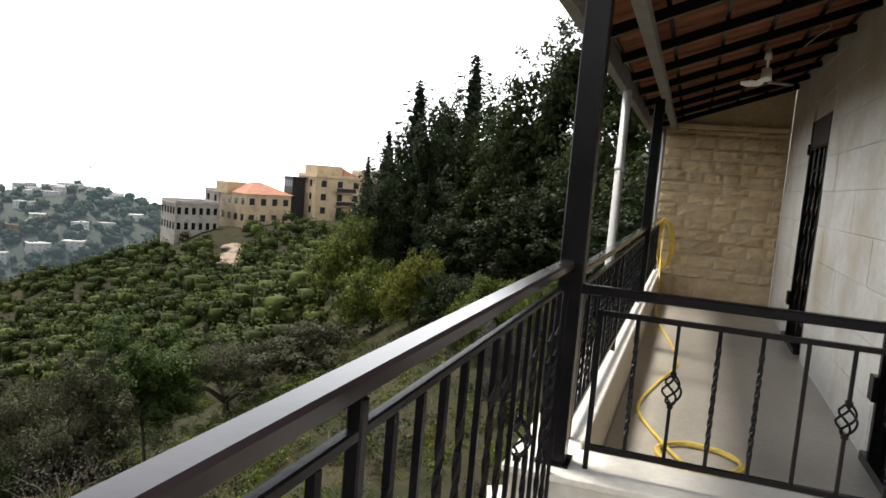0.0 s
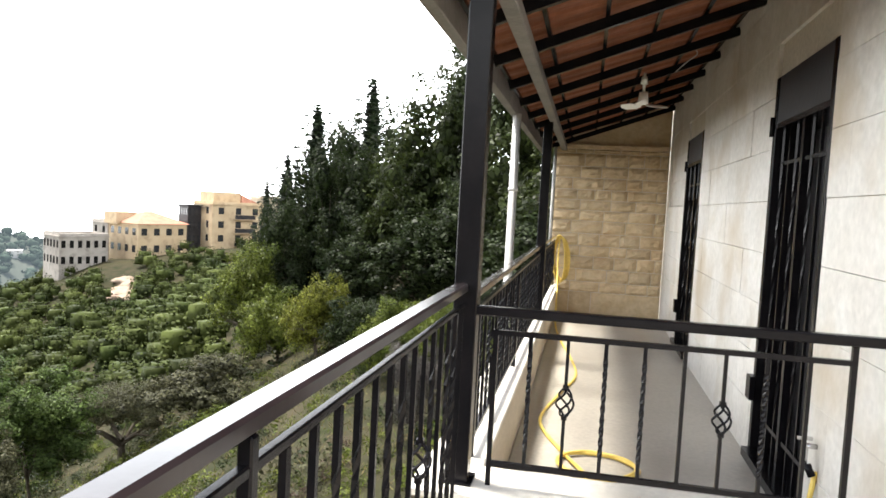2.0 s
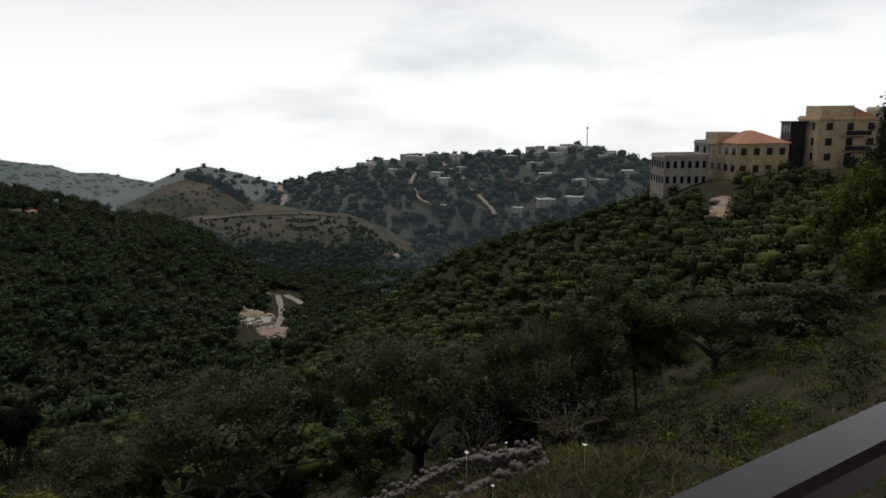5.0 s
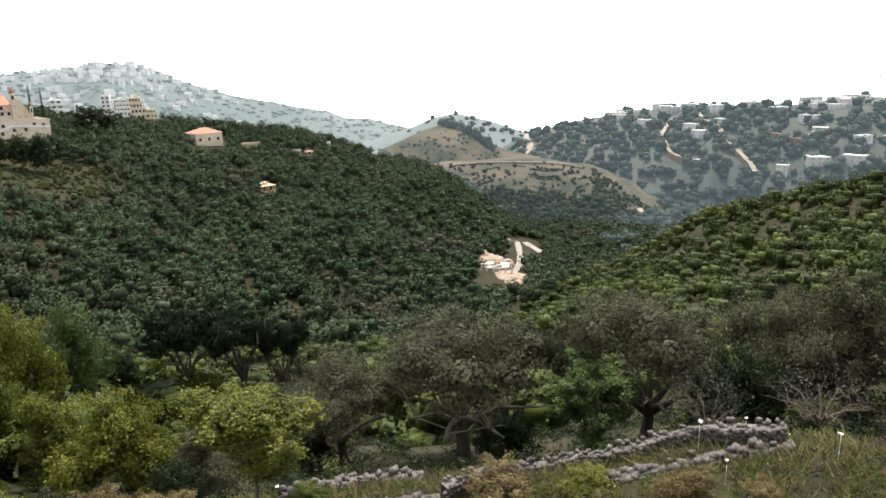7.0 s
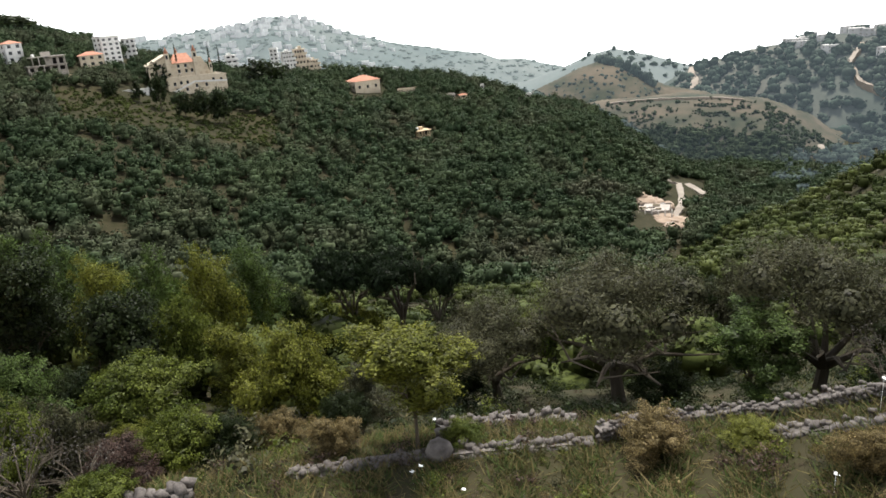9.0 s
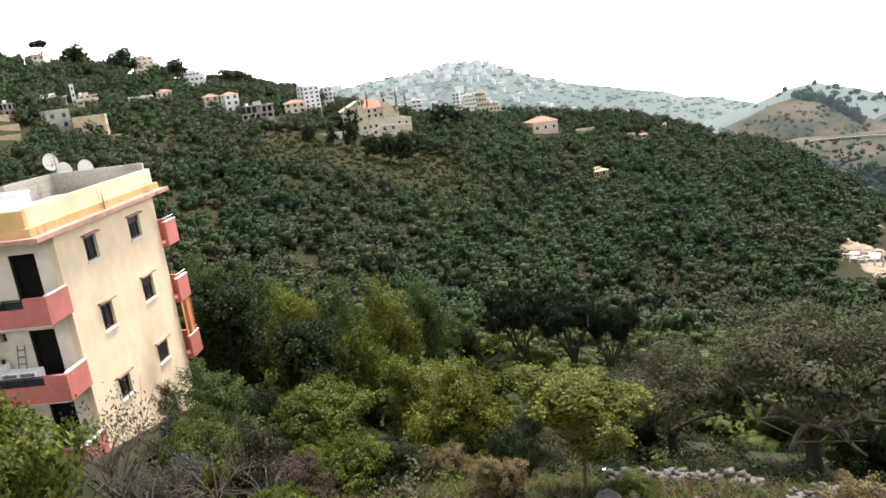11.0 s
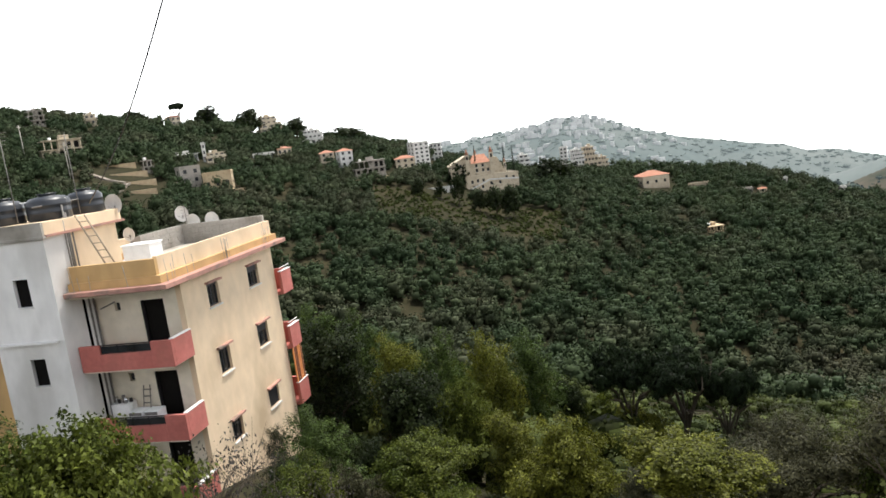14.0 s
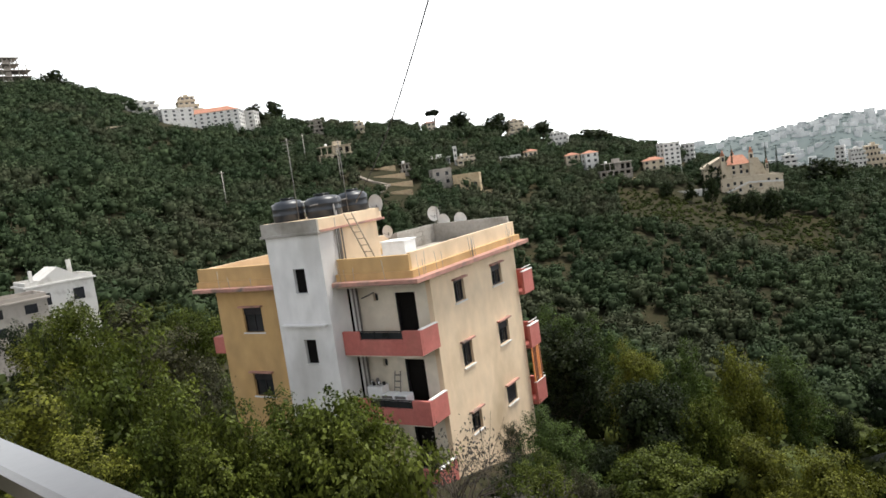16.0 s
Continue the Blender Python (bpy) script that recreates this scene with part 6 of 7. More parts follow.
def yellow_block():
    """Local axes: x goes back along the side wall, y along the front, away from the near corner."""
    m = Matrix.Translation((-21.8, -20.3, -11.6)) @ Matrix(((-0.983, 0.183, 0, 0), (-0.183, -0.983, 0, 0), (0, 0, 1, 0), (0, 0, 0, 1)))
    b = thing("apartment_block", m, "cream and ochre four-storey apartment block with red balconies", "apartment building")
    side = [(x0, x1, z0, z1) for z0, z1 in ((7.33, 8.33), (4.33, 5.47), (1.22, 2.2)) for x0, x1 in ((1.9, 2.85), (5.64, 6.76))]
    wing = [(9.27, 10.55, z0, z1) for z0, z1 in ((6.78, 8.0), (3.55, 4.72), (0.4, 1.6))]
    tower = [(5.03, 5.7, z0, z1) for z0, z1 in ((8.81, 9.9), (5.63, 6.73), (2.45, 3.55))]
    doors = [(0.86, 1.9, fl + 0.04, fl + 2.3) for fl in (0.0, 3.0, 6.0)] + [(2.82, 3.08, fl + 1.95, fl + 2.3) for fl in (0.0, 3.0, 6.0)]
    pierced("side_wing_wall", "x", 0.0, 0.25, 0.0, 8.5, -4, 8.95, side, M_CREAM, b, "cream rendered side wall")
    pierced("front_wall", "y", 0.0, 0.25, 0.25, 4.1, -4, 8.95, doors, M_PALE, b, "pale cream rendered balcony wall")
    pierced("ochre_wing", "y", -0.8, -0.55, 7.02, 12.2, -4, 8.95, wing, M_OCHRE, b, "ochre rendered wing")
    box("wing_core", -0.55, 8.5, 7.36, 12.2, -4, 8.94, M_OCHRE, b)
    # the block's cores are coloured near black for indoor shade
    box("core", 0.45, 8.5, 0.45, 7.35, -4, 8.9, M_ROOMSHADE, b)
    box("end_wall", 8.25, 8.505, 0.25, 7.35, -4, 8.93, M_CREAM, b)
    pierced("stair_tower", "y", -2.0, -1.75, 3.97, 7.02, -4, 11.4, tower, M_WHITER, b, "white rendered stair tower")
    box("tower_side", -1.75, -0.65, 3.97, 4.2, -4, 11.4, M_WHITER, b)
    box("tower_side", -1.75, -0.65, 6.8, 7.02, -4, 11.4, M_WHITER, b)
    box("tower_core", -1.5, -0.7, 4.2, 6.8, -4, 11.39, M_ROOMSHADE, b)
    box("tank_room", -0.65, 2.4, 4.05, 7.0, 8.9, 11.4, M_CREAM, b, "cream rooftop tank room")
    box("tank_slab", -2.1, -2.0, 3.86, 7.12, 11.4, 11.98, M_CONC, b, "weathered grey slab edge")
    box("tank_slab", -2.0, 2.62, 3.86, 7.12, 11.4, 11.98, M_CREAM, b, bevel=0.02)
    box("slab_lip", -2.16, -2.0, 3.8, 7.18, 11.36, 11.46, M_CONC, b)
    box("slab_lip", -2.0, 2.72, 3.78, 3.86, 11.4, 11.5, M_LEDGE, b)
    # roof ledges, slab edges and parapets
    for x0, x1, y0, y1 in ((-1.75, 9.3, -0.55, 3.86), (-1.6, 9.0, 7.2, 12.95)):
        box("ledge", x0, x1, y0, y1, 8.95, 9.14, M_LEDGE, b, "dirty pinkish roof ledge", bevel=0.015)
        box("roof_slab", x0 + 0.36, x1 - 0.2, y0 + 0.4, y1, 9.14, 9.44, M_OCHRE, b, "stained ochre roof slab edge")
        box("parapet", x0 + 0.5, x0 + 0.68, y0 + 0.62, y1 - 0.02, 9.44, 10.08, M_OCHRE, b)
        box("parapet", x0 + 0.68, x1 - 0.3, y0 + 0.62, y0 + 0.8, 9.44, 10.14, M_CREAM, b)
    box("parapet", -0.92, 8.7, 12.2, 12.38, 9.44, 10.1, M_CREAM, b)
    box("parapet", 8.5, 8.68, 7.4, 12.2, 9.44, 10.1, M_CONC, b)
    box("roof_slab", 2.4, 9.1, 3.86, 5.2, 8.9, 9.44, M_CONC, b)
    box("roof_slab", 2.41, 8.52, 5.2, 7.2, 8.88, 9.2, M_CONC, b)
    box("roof_deck", -1.05, 8.98, 0.26, 3.84, 9.441, 9.47, M_CONC, b, "bare concrete roof deck")
    r0 = random.Random(41)
    for x0, x1, y0, y1, along in ((8.82, 9.0, 0.3, 5.0, "y"), (5.1, 8.82, 4.86, 5.04, "x")):     # bare block walls at the back of the roof
        for row in range(4):
            u = (y0 if along == "y" else x0) - (0.2 if row % 2 else 0.0)
            end = y1 if along == "y" else x1
            while u < end - 0.02:
                a, e = max(u, y0 if along == "y" else x0) + 0.006, min(u + 0.41, end) - 0.006
                z = 9.45 + row * 0.25
                d = r0.uniform(-0.006, 0.006)
                if e - a > 0.03:
                    if along == "y":
                        box("concrete_block", x0 + d, x1 + d, a, e, z + 0.005, z + 0.246, M_CONC, b)
                    else:
                        box("concrete_block", a, e, y0 + d, y1 + d, z + 0.005, z + 0.246, M_CONC, b)
                u += 0.41
    # balconies on the near front corner
    for fl in (0.0, 3.0, 6.0):
        box("balcony_slab", -1.4, 0.0, -0.06, 3.95, fl - 0.12, fl + 0.04, M_RED, b)
        box("balcony_parapet", -1.45, -1.3, -0.1, 0.8, fl - 0.12, fl + 0.94, M_RED, b, bevel=0.01)
        box("balcony_parapet", -1.45, -1.3, 0.8, 3.02, fl - 0.12, fl + 0.56, M_RED, b)
        box("balcony_parapet", -1.45, -1.3, 3.02, 3.95, fl - 0.12, fl + 0.92, M_RED, b, bevel=0.01)
        box("balcony_parapet", -1.3, 0.0, -0.1, 0.04, fl - 0.12, fl + 0.94, M_RED, b, bevel=0.01)
        box("balcony_cap", -1.32, 0.0, -0.115, 0.055, fl + 0.94, fl + 0.975, M_WHITER, b)
        rl = box("balcony_rail", -1.39, -1.35, 0.8, 3.02, fl + 0.89, fl + 0.93, M_BLACK, b)
        box("rail_panel", -1.375, -1.365, 0.84, 2.98, fl + 0.58, fl + 0.87, M_DARKGLASS, rl, "dark glass rail panel")
        for k in range(4):
            box("rail_bar", -1.385, -1.355, 0.82 + k * 0.72, 0.85 + k * 0.72, fl + 0.56, fl + 0.89, M_BLACK, rl)
        # a near-black panel paints the unlit room behind the doorway
        d = box("balcony_door", 0.2, 0.23, 0.86, 1.9, fl + 0.04, fl + 2.3, M_ROOMSHADE, b, "near-black panel painting the shade inside the balcony doorway")
        box("door_leaf", 0.02, 0.16, 1.83, 1.89, fl + 0.05, fl + 2.28, M_LEAD, d)
        box("vent_window", 0.16, 0.2, 2.82, 3.08, fl + 1.95, fl + 2.3, M_DARKGLASS, b)
        box("balcony_ceiling", -1.4, -0.002, 0.02, 3.94, fl + 2.82, fl + 2.87, M_PALE, b)
    for k in range(4):
        tube("drain_pipe", (-0.5 + k * 0.13, 3.9, -2), (-0.5 + k * 0.13, 3.9, 8.95), 0.05, M_GREY if k % 2 else M_WHITER, b, n=8)
    for k, (x, y, z1) in enumerate(((-0.75, 3.9, 12.5), (-0.62, 3.92, 12.2), (-0.4, 3.95, 12.75), (-0.9, 3.88, 11.9))):
        tube("roof_pipe", (x, y, 9.14), (x, y, z1), 0.035, M_GREY, b, n=6)
    tube("roof_pipe", (-1.7, 4.4, 12.55), (2.3, 4.4, 12.65), 0.03, M_GREY, b, n=6)
    tube("roof_pipe", (-1.4, 6.9, 12.75), (-0.4, 3.95, 12.75), 0.03, M_WHITER, b, n=6)
    tube("wall_pipe", (-0.05, 3.7, 8.1), (-0.05, 3.0, 8.35), 0.03, M_GREY, b, n=6)
    # back-side balconies that stick out past the far corner of the side wall
    for fl in (0.3, 3.38, 6.3):
        box("balcony_parapet", 8.5, 9.72, -0.35, -0.2, fl, fl + 1.18, M_RED, b, bevel=0.01)
        box("balcony_parapet", 9.57, 9.72, -0.2, 3.0, fl, fl + 1.18, M_RED, b)
        box("balcony_slab", 8.5, 9.6, -0.2, 3.0, fl - 0.02, fl + 0.14, M_RED, b)
        box("balcony_cap", 8.5, 9.74, -0.37, -0.18, fl + 1.18, fl + 1.21, M_WHITER, b)
        box("balcony_rail", 8.55, 9.7, -0.29, -0.26, fl + 1.36, fl + 1.39, M_WHITER, b)
    for k in range(9):
        box("curtain_strip", 8.52 + k * 0.125, 8.64 + k * 0.125, -0.30 - 0.03 * math.sin(k * 2.1), -0.25 - 0.03 * math.sin(k * 2.1), 1.5, 3.36, M_TILE if k % 2 else M_STRIPE, b)
    # windows
    for k, (x0, x1, z0, z1) in enumerate(side):
        block_window(b, "x", 0.0, x0, x1, z0, z1, (0.12, 0.3, 0.14, 0.42, 0.1, 0.94)[k])
    for y0, y1, z0, z1 in wing:
        block_window(b, "y", -0.8, y0, y1, z0, z1, 0.35)
    for y0, y1, z0, z1 in tower:
        # tower windows are near-black panels, shade painted in place of a stairwell
        w = box("window", -1.84, -1.8, y0, y1, z0, z1, M_ROOMSHADE, b)
        box("window_sill", -2.05, -1.84, y0 - 0.05, y1 + 0.05, z0 - 0.06, z0 - 0.002, M_WHITER, w)
    box("tower_sill", -2.22, -2.0, 4.2, 6.7, 7.36, 7.43, M_WHITER, b)
    box("side_balcony", -0.5, 1.4, 12.2, 13.3, 5.6, 6.45, M_RED, b)
    box("balcony_rail", -0.48, -0.44, 12.25, 13.25, 6.7, 6.74, M_BLACK, b)
    # rebar stubs on the ledge
    r = random.Random(6)
    for k in range(26):
        x, y = (r.choice((-0.9, 0.6, 3.6, 7.6)) + r.uniform(-0.35, 0.35), -0.3) if k % 4 else (-1.5, 8.0 + r.uniform(0, 4.4) if k % 8 else r.uniform(-0.2, 3.6))
        tube("rebar", (x, y, 9.14), (x + r.uniform(-0.05, 0.05), y + r.uniform(-0.05, 0.05), 9.14 + r.uniform(0.4, 1.1)), 0.012, M_CONC, b, n=4)

    def up(x, y, z):
        return m @ Matrix.Translation((x, y, z))
    for x, y, big in ((-1.1, 6.2, 1.16), (-0.45, 4.72, 1.3), (1.55, 4.62, 1.14)):
        t = thing("water_tank", up(x, y, 11.98) @ Matrix.Diagonal((big, big, 0.92, 1)), "blue-black plastic rooftop water tank", "water tank", "rooftop tanks")
        bm = bmesh.new()
        prof = [(0.0, 0), (0.58, 0.0), (0.62, 0.06), (0.62, 0.3), (0.64, 0.33), (0.62, 0.36), (0.62, 0.6), (0.64, 0.63), (0.62, 0.66), (0.62, 0.8), (0.5, 0.95), (0.24, 1.02), (0.24, 1.08), (0, 1.08)]
        rings = [[bm.verts.new((a * math.cos(q * math.pi / 12), a * math.sin(q * math.pi / 12), z)) for q in range(24)] for a, z in prof[1:-1]]
        for u, v in zip(rings, rings[1:]):
            for q in range(24):
                bm.faces.new((u[q], u[(q + 1) % 24], v[(q + 1) % 24], v[q])).smooth = True
        bm.faces.new(rings[0][::-1])
        bm.faces.new(rings[-1])
        part("body", bm, M_TANK, t)
        tube("lid", (0, 0, 1.08), (0, 0, 1.13), 0.28, M_TANK, t, n=16)
    for x, y, z, s in ((2.45, 4.0, 11.6, 0.42), (8.9, 4.83, 10.44, 0.4), (9.15, 4.4, 9.92, 0.42), (9.15, 3.3, 9.94, 0.4), (3.0, 3.95, 10.2, 0.3)):
        d = thing("satellite_dish", up(x, y, z), "pale grey satellite dish on the roof", "satellite dish", "rooftop dishes")
        bm = bmesh.new()
        rings = [[bm.verts.new((-(0.25 * (a / s) ** 2) * s + 0.12, a * math.cos(q * math.pi / 9), 0.45 + s * 0.3 + a * math.sin(q * math.pi / 9) * 1.05)) for q in range(18)] for a in (s * 0.05, s * 0.35, s * 0.7, s)]
        for u, v in zip(rings, rings[1:]):
            for q in range(18):
                bm.faces.new((u[q], u[(q + 1) % 18], v[(q + 1) % 18], v[q])).smooth = True
        bm.faces.new(rings[0])
        part("bowl", bm, M_WHITER, d)
        tube("mast", (0.1, 0, -1.0 if z < 10.3 else -0.1), (0.1, 0, 0.5), 0.025, M_GREY, d, n=6)
        tube("arm", (0.1, 0, 0.35), (-0.35 * s / 0.4, 0, 0.5), 0.012, M_GREY, d, n=5)
    ld = thing("ladder", up(-0.1, 2.2, 9.45), "leaning steel ladder against the tank room", "ladder")
    for o in (0.0, 0.42):
        tube("rail", (-0.2, o, 0.0), (-0.2, o + 1.15, 2.55), 0.035, M_WOODL, ld, n=6)
    for k in range(8):
        t = (k + 0.6) / 8.5
        tube("rung", (-0.2, 1.15 * t, 2.55 * t), (-0.2, 0.42 + 1.15 * t, 2.55 * t), 0.02, M_WOODL, ld, n=5)
    for x, y, h in ((-1.4, 5.4, 3.6), (8.9, 4.6, 1.0), (0.6, 4.2, 3.3)):
        a = thing("antenna", up(x, y, 11.98 if h > 2 else 10.44), "thin metal antenna mast on the roof", "antenna")
        tube("mast", (0, 0, 0), (0, 0, h), 0.02, M_GREY, a, n=5)
        for q in range(4):
            tube("element", (0, -0.35 + 0.05 * q, h - 0.15 * q - 0.1), (0, 0.35 - 0.05 * q, h - 0.15 * q - 0.1), 0.008, M_GREY, a, n=4)
    for k, (x, y) in enumerate(((-0.75, 1.05), (-0.75, 1.75))):
        w = thing("washing_machine", up(x, y + 0.6, 3.04), "white washing machine on the balcony", "washing machine")
        box("body", -0.3, 0.3, -0.3, 0.3, 0, 0.95, M_WHITE, w, bevel=0.02)
        tube("door", (-0.32, 0, 0.5), (-0.3, 0, 0.5), 0.2, M_DARKGLASS, w, n=18)
        box("panel", -0.31, -0.299, -0.28, 0.28, 0.8, 0.93, M_GREY, w)
    sl = thing("stepladder", up(-0.3, 2.28, 3.04), "small steel stepladder leaning on the balcony wall", "ladder")
    for o in (-0.18, 0.18):
        tube("rail", (-0.25, o, 0), (0.2, o * 0.8, 1.75), 0.022, M_GREY, sl, n=5)
    for k in range(6):
        box("tread", -0.2 + k * 0.065, -0.12 + k * 0.065, -0.17, 0.17, 0.25 + k * 0.26, 0.28 + k * 0.26, M_GREY, sl)
    sh = thing("kitchen_cupboard", up(-0.35, 3.3, 3.04), "low white cupboard with pots on the balcony", "cupboard")
    box("body", -0.28, 0.28, -0.4, 0.4, 0, 1.15, M_WHITE, sh, bevel=0.01)
    for k in range(5):
        tube("pot", (0.05 - 0.1 * (k % 2), -0.32 + 0.16 * k, 1.15), (0.05 - 0.1 * (k % 2), -0.32 + 0.16 * k, 1.3 + 0.07 * (k % 3)), 0.07, (M_LEAD, M_CHROME, M_GREY)[k % 3], sh, n=10)
    wt = thing("roof_cooler", up(0.35, 1.55, 9.47), "white metal box on the flat roof", "box")
    box("body", -0.45, 0.45, -0.6, 0.6, 0.0, 1.05, M_WHITE, wt, bevel=0.02)
    box("lid", -0.49, 0.49, -0.64, 0.64, 1.05, 1.1, M_WHITE, wt, bevel=0.01)
    c = thing("overhead_cable", Matrix(), "thin black overhead cable crossing the sky to the block", "cable")
    a, e = Vector((-13.4, -10.5, 6.6)), m @ Vector((0.2, 3.4, 12.4))
    sweep("wire", [a.lerp(e, t / 8) - Vector((0, 0, 0.5 * math.sin(math.pi * t / 8))) for t in range(9)], 0.024, M_BLACK, c, n=5)
    far_end = Vector((9.0, 10.0, 7.5))
    sweep("wire", [far_end.lerp(a, t / 6) for t in range(7)], 0.024, M_BLACK, c, n=5)


yellow_block()


# ---------------------------------------------------------------- houses on the hills
def house(name, label, p, facing, w, d, h, wall, roof, storeys, cols, category="house", tilt_roof=None, win=M_DARKGLASS, parapet=0.5, balconies=False, base_drop=4.0):
    """A house whose front, w wide, looks back at the terrace turned by `facing` degrees."""
    az = math.atan2(-p.x, p.y)
    m = Matrix.Translation(p) @ Matrix.Rotation(az + math.pi + radians(facing), 4, "Z")
    b = thing(name, m, label, category)
    far = p.length > 600
    # local front looks along +y
    box("wall", -w / 2, w / 2, -d / 2, d / 2, -base_drop, h, wall, b)
    if roof == "hip":
        bm = bmesh.new()
        o, rh = 0.5, min(w, d) * 0.22
        lo = [bm.verts.new(v) for v in ((-w / 2 - o, -d / 2 - o, h), (w / 2 + o, -d / 2 - o, h), (w / 2 + o, d / 2 + o, h), (-w / 2 - o, d / 2 + o, h))]
        k = max(w - d, w * 0.15) / 2
        hi = [bm.verts.new((-k, 0, h + rh)), bm.verts.new((k, 0, h + rh))]
        bm.faces.new((lo[0], lo[1], hi[1], hi[0]))
        bm.faces.new((lo[2], lo[3], hi[0], hi[1]))
        bm.faces.new((lo[1], lo[2], hi[1]))
        bm.faces.new((lo[3], lo[0], hi[0]))
        bm.faces.new(lo[::-1])
        part("roof", bm, tilt_roof or M_HROOF, b, "red tiled hipped roof")
    else:
        box("roof", -w / 2 - 0.3, w / 2 + 0.3, -d / 2 - 0.3, d / 2 + 0.3, h, h + 0.22, wall, b)
        if parapet:
            for x0, x1, y0, y1 in ((-w / 2, w / 2, d / 2 - 0.2, d / 2), (-w / 2, w / 2, -d / 2, -d / 2 + 0.2), (-w / 2, -w / 2 + 0.2, -d / 2 + 0.2, d / 2 - 0.2), (w / 2 - 0.2, w / 2, -d / 2 + 0.2, d / 2 - 0.2)):
                box("parapet", x0, x1, y0, y1, h + 0.22, h + 0.22 + parapet, wall, b)
    if not cols:
        return b, m
    sh = h / storeys
    ww, wh = min(1.3, w / cols * 0.5), min(1.5, sh * 0.5)
    rows = []
    for s in range(storeys):
        for c in range(cols):
            rows.append((-w / 2 + w * (c + 0.5) / cols, d / 2, 0, s))
        for c in range(max(1, int(cols * d / w))):
            n = max(1, int(cols * d / w))
            rows.append((w / 2, -d / 2 + d * (c + 0.5) / n, 1, s))
            rows.append((-w / 2, -d / 2 + d * (c + 0.5) / n, 2, s))
    shared = {}
    for x, y, side, s in rows:
        z = s * sh + sh * 0.32
        if side not in shared:
            bm = bmesh.new()
            if side == 0:
                add_box(bm, -ww / 2, ww / 2, -0.1, 0.03, 0, wh)
            else:
                add_box(bm, -0.06, 0.06, -ww / 2, ww / 2, 0, wh)
            me = bpy.data.meshes.new("window")
            bm.to_mesh(me)
            bm.free()
            me.materials.append(win)
            shared[side] = me
        o = link_mesh("window", shared[side], None, b)
        o.location = (x, y, z)
        if side == 0 and not far:
            sl = box("window_sill", -ww / 2 - 0.1, ww / 2 + 0.1, 0.0, 0.14, -0.1, 0.0, wall, o)
    if balconies:
        for s in range(1, storeys):
            bl = box("balcony", -w * 0.3, w * 0.1, d / 2, d / 2 + 1.3, s * sh - 0.15, s * sh, wall, b)
            box("balcony_rail", -w * 0.3, w * 0.1, d / 2 + 1.2, d / 2 + 1.26, s * sh, s * sh + 0.95, M_LEAD, bl)
    return b, m


def stacked_house(label, p, facing, w, d, h, wall, storeys, cols, bare, drop):
    """A house of floors set back one above the other behind terraces; a bare one is slabs on pillars with few walls."""
    az = math.atan2(-p.x, p.y)
    b = thing("hill_house", Matrix.Translation(p) @ Matrix.Rotation(az + math.pi + radians(facing), 4, "Z"), label, "house")
    r = random.Random(int(w * 100))
    sh = h / storeys
    x0, x1, y1 = -w / 2, w / 2, d / 2
    box("base", x0, x1, -d / 2, y1, -drop, 0.0, wall, b)
    for s in range(storeys):
        z = s * sh
        deck = box("floor_slab", x0 - 0.5, x1 + 0.5, -d / 2 - 0.3, y1 + 0.6, z + sh - 0.28, z + sh, wall, b)
        back = y1 - (1.6 if bare else 0.0)
        gap = (x0 + (x1 - x0) * 0.55, x1) if bare and s else (x1, x1)
        box("wall", x0 + 0.2, gap[0] - 0.01, -d / 2 + 0.2, back, z, z + sh - 0.28, wall, b)
        for c in range(cols):
            x = x0 + (x1 - x0) * (c + 0.5) / cols
            ww = (x1 - x0) / cols * r.uniform(0.2, 0.34)
            if x + ww < gap[0]:
                tall = r.random() < 0.4
                # bare houses get near-black panels as painted shade in unglazed openings
                o = box("window", x - ww, x + ww, back - 0.1, back + 0.04, z + (0.1 if tall else sh * 0.3), z + sh * 0.74, M_ROOMSHADE if bare else M_DARKGLASS, b)
                box("window_sill", x - ww - 0.1, x + ww + 0.1, back + 0.04, back + 0.16, z + (0.02 if tall else sh * 0.3 - 0.12), z + (0.1 if tall else sh * 0.3), wall, o)
        if bare:
            for c in range(cols + 1):
                x = x0 + 0.2 + (x1 - x0 - 0.4) * c / cols
                box("pillar", x - 0.16, x + 0.16, y1 + 0.1, y1 + 0.42, z if s else -3.0, z + sh - 0.28, wall, b)
        elif s < storeys - 1:
            box("terrace_rail", x0 - 0.4, x1 + 0.4, y1 + 0.45, y1 + 0.55, z + sh, z + sh + 0.9, wall, deck)
        cut = (x1 - x0) * r.uniform(0.06, 0.2)
        if r.random() < 0.5:
            x0 += cut
        else:
            x1 -= cut
        y1 -= d * 0.1
    t = storeys * sh
    box("roof_room", x0 + (x1 - x0) * 0.3, x0 + (x1 - x0) * 0.6, -d * 0.3, d * 0.1, t, t + sh * 0.5, wall, b)
    tube("roof_tank", (x1 - 1.2, 0, t), (x1 - 1.2, 0, t + 1.1), 0.6, M_WHITER, b, n=10)
    return b


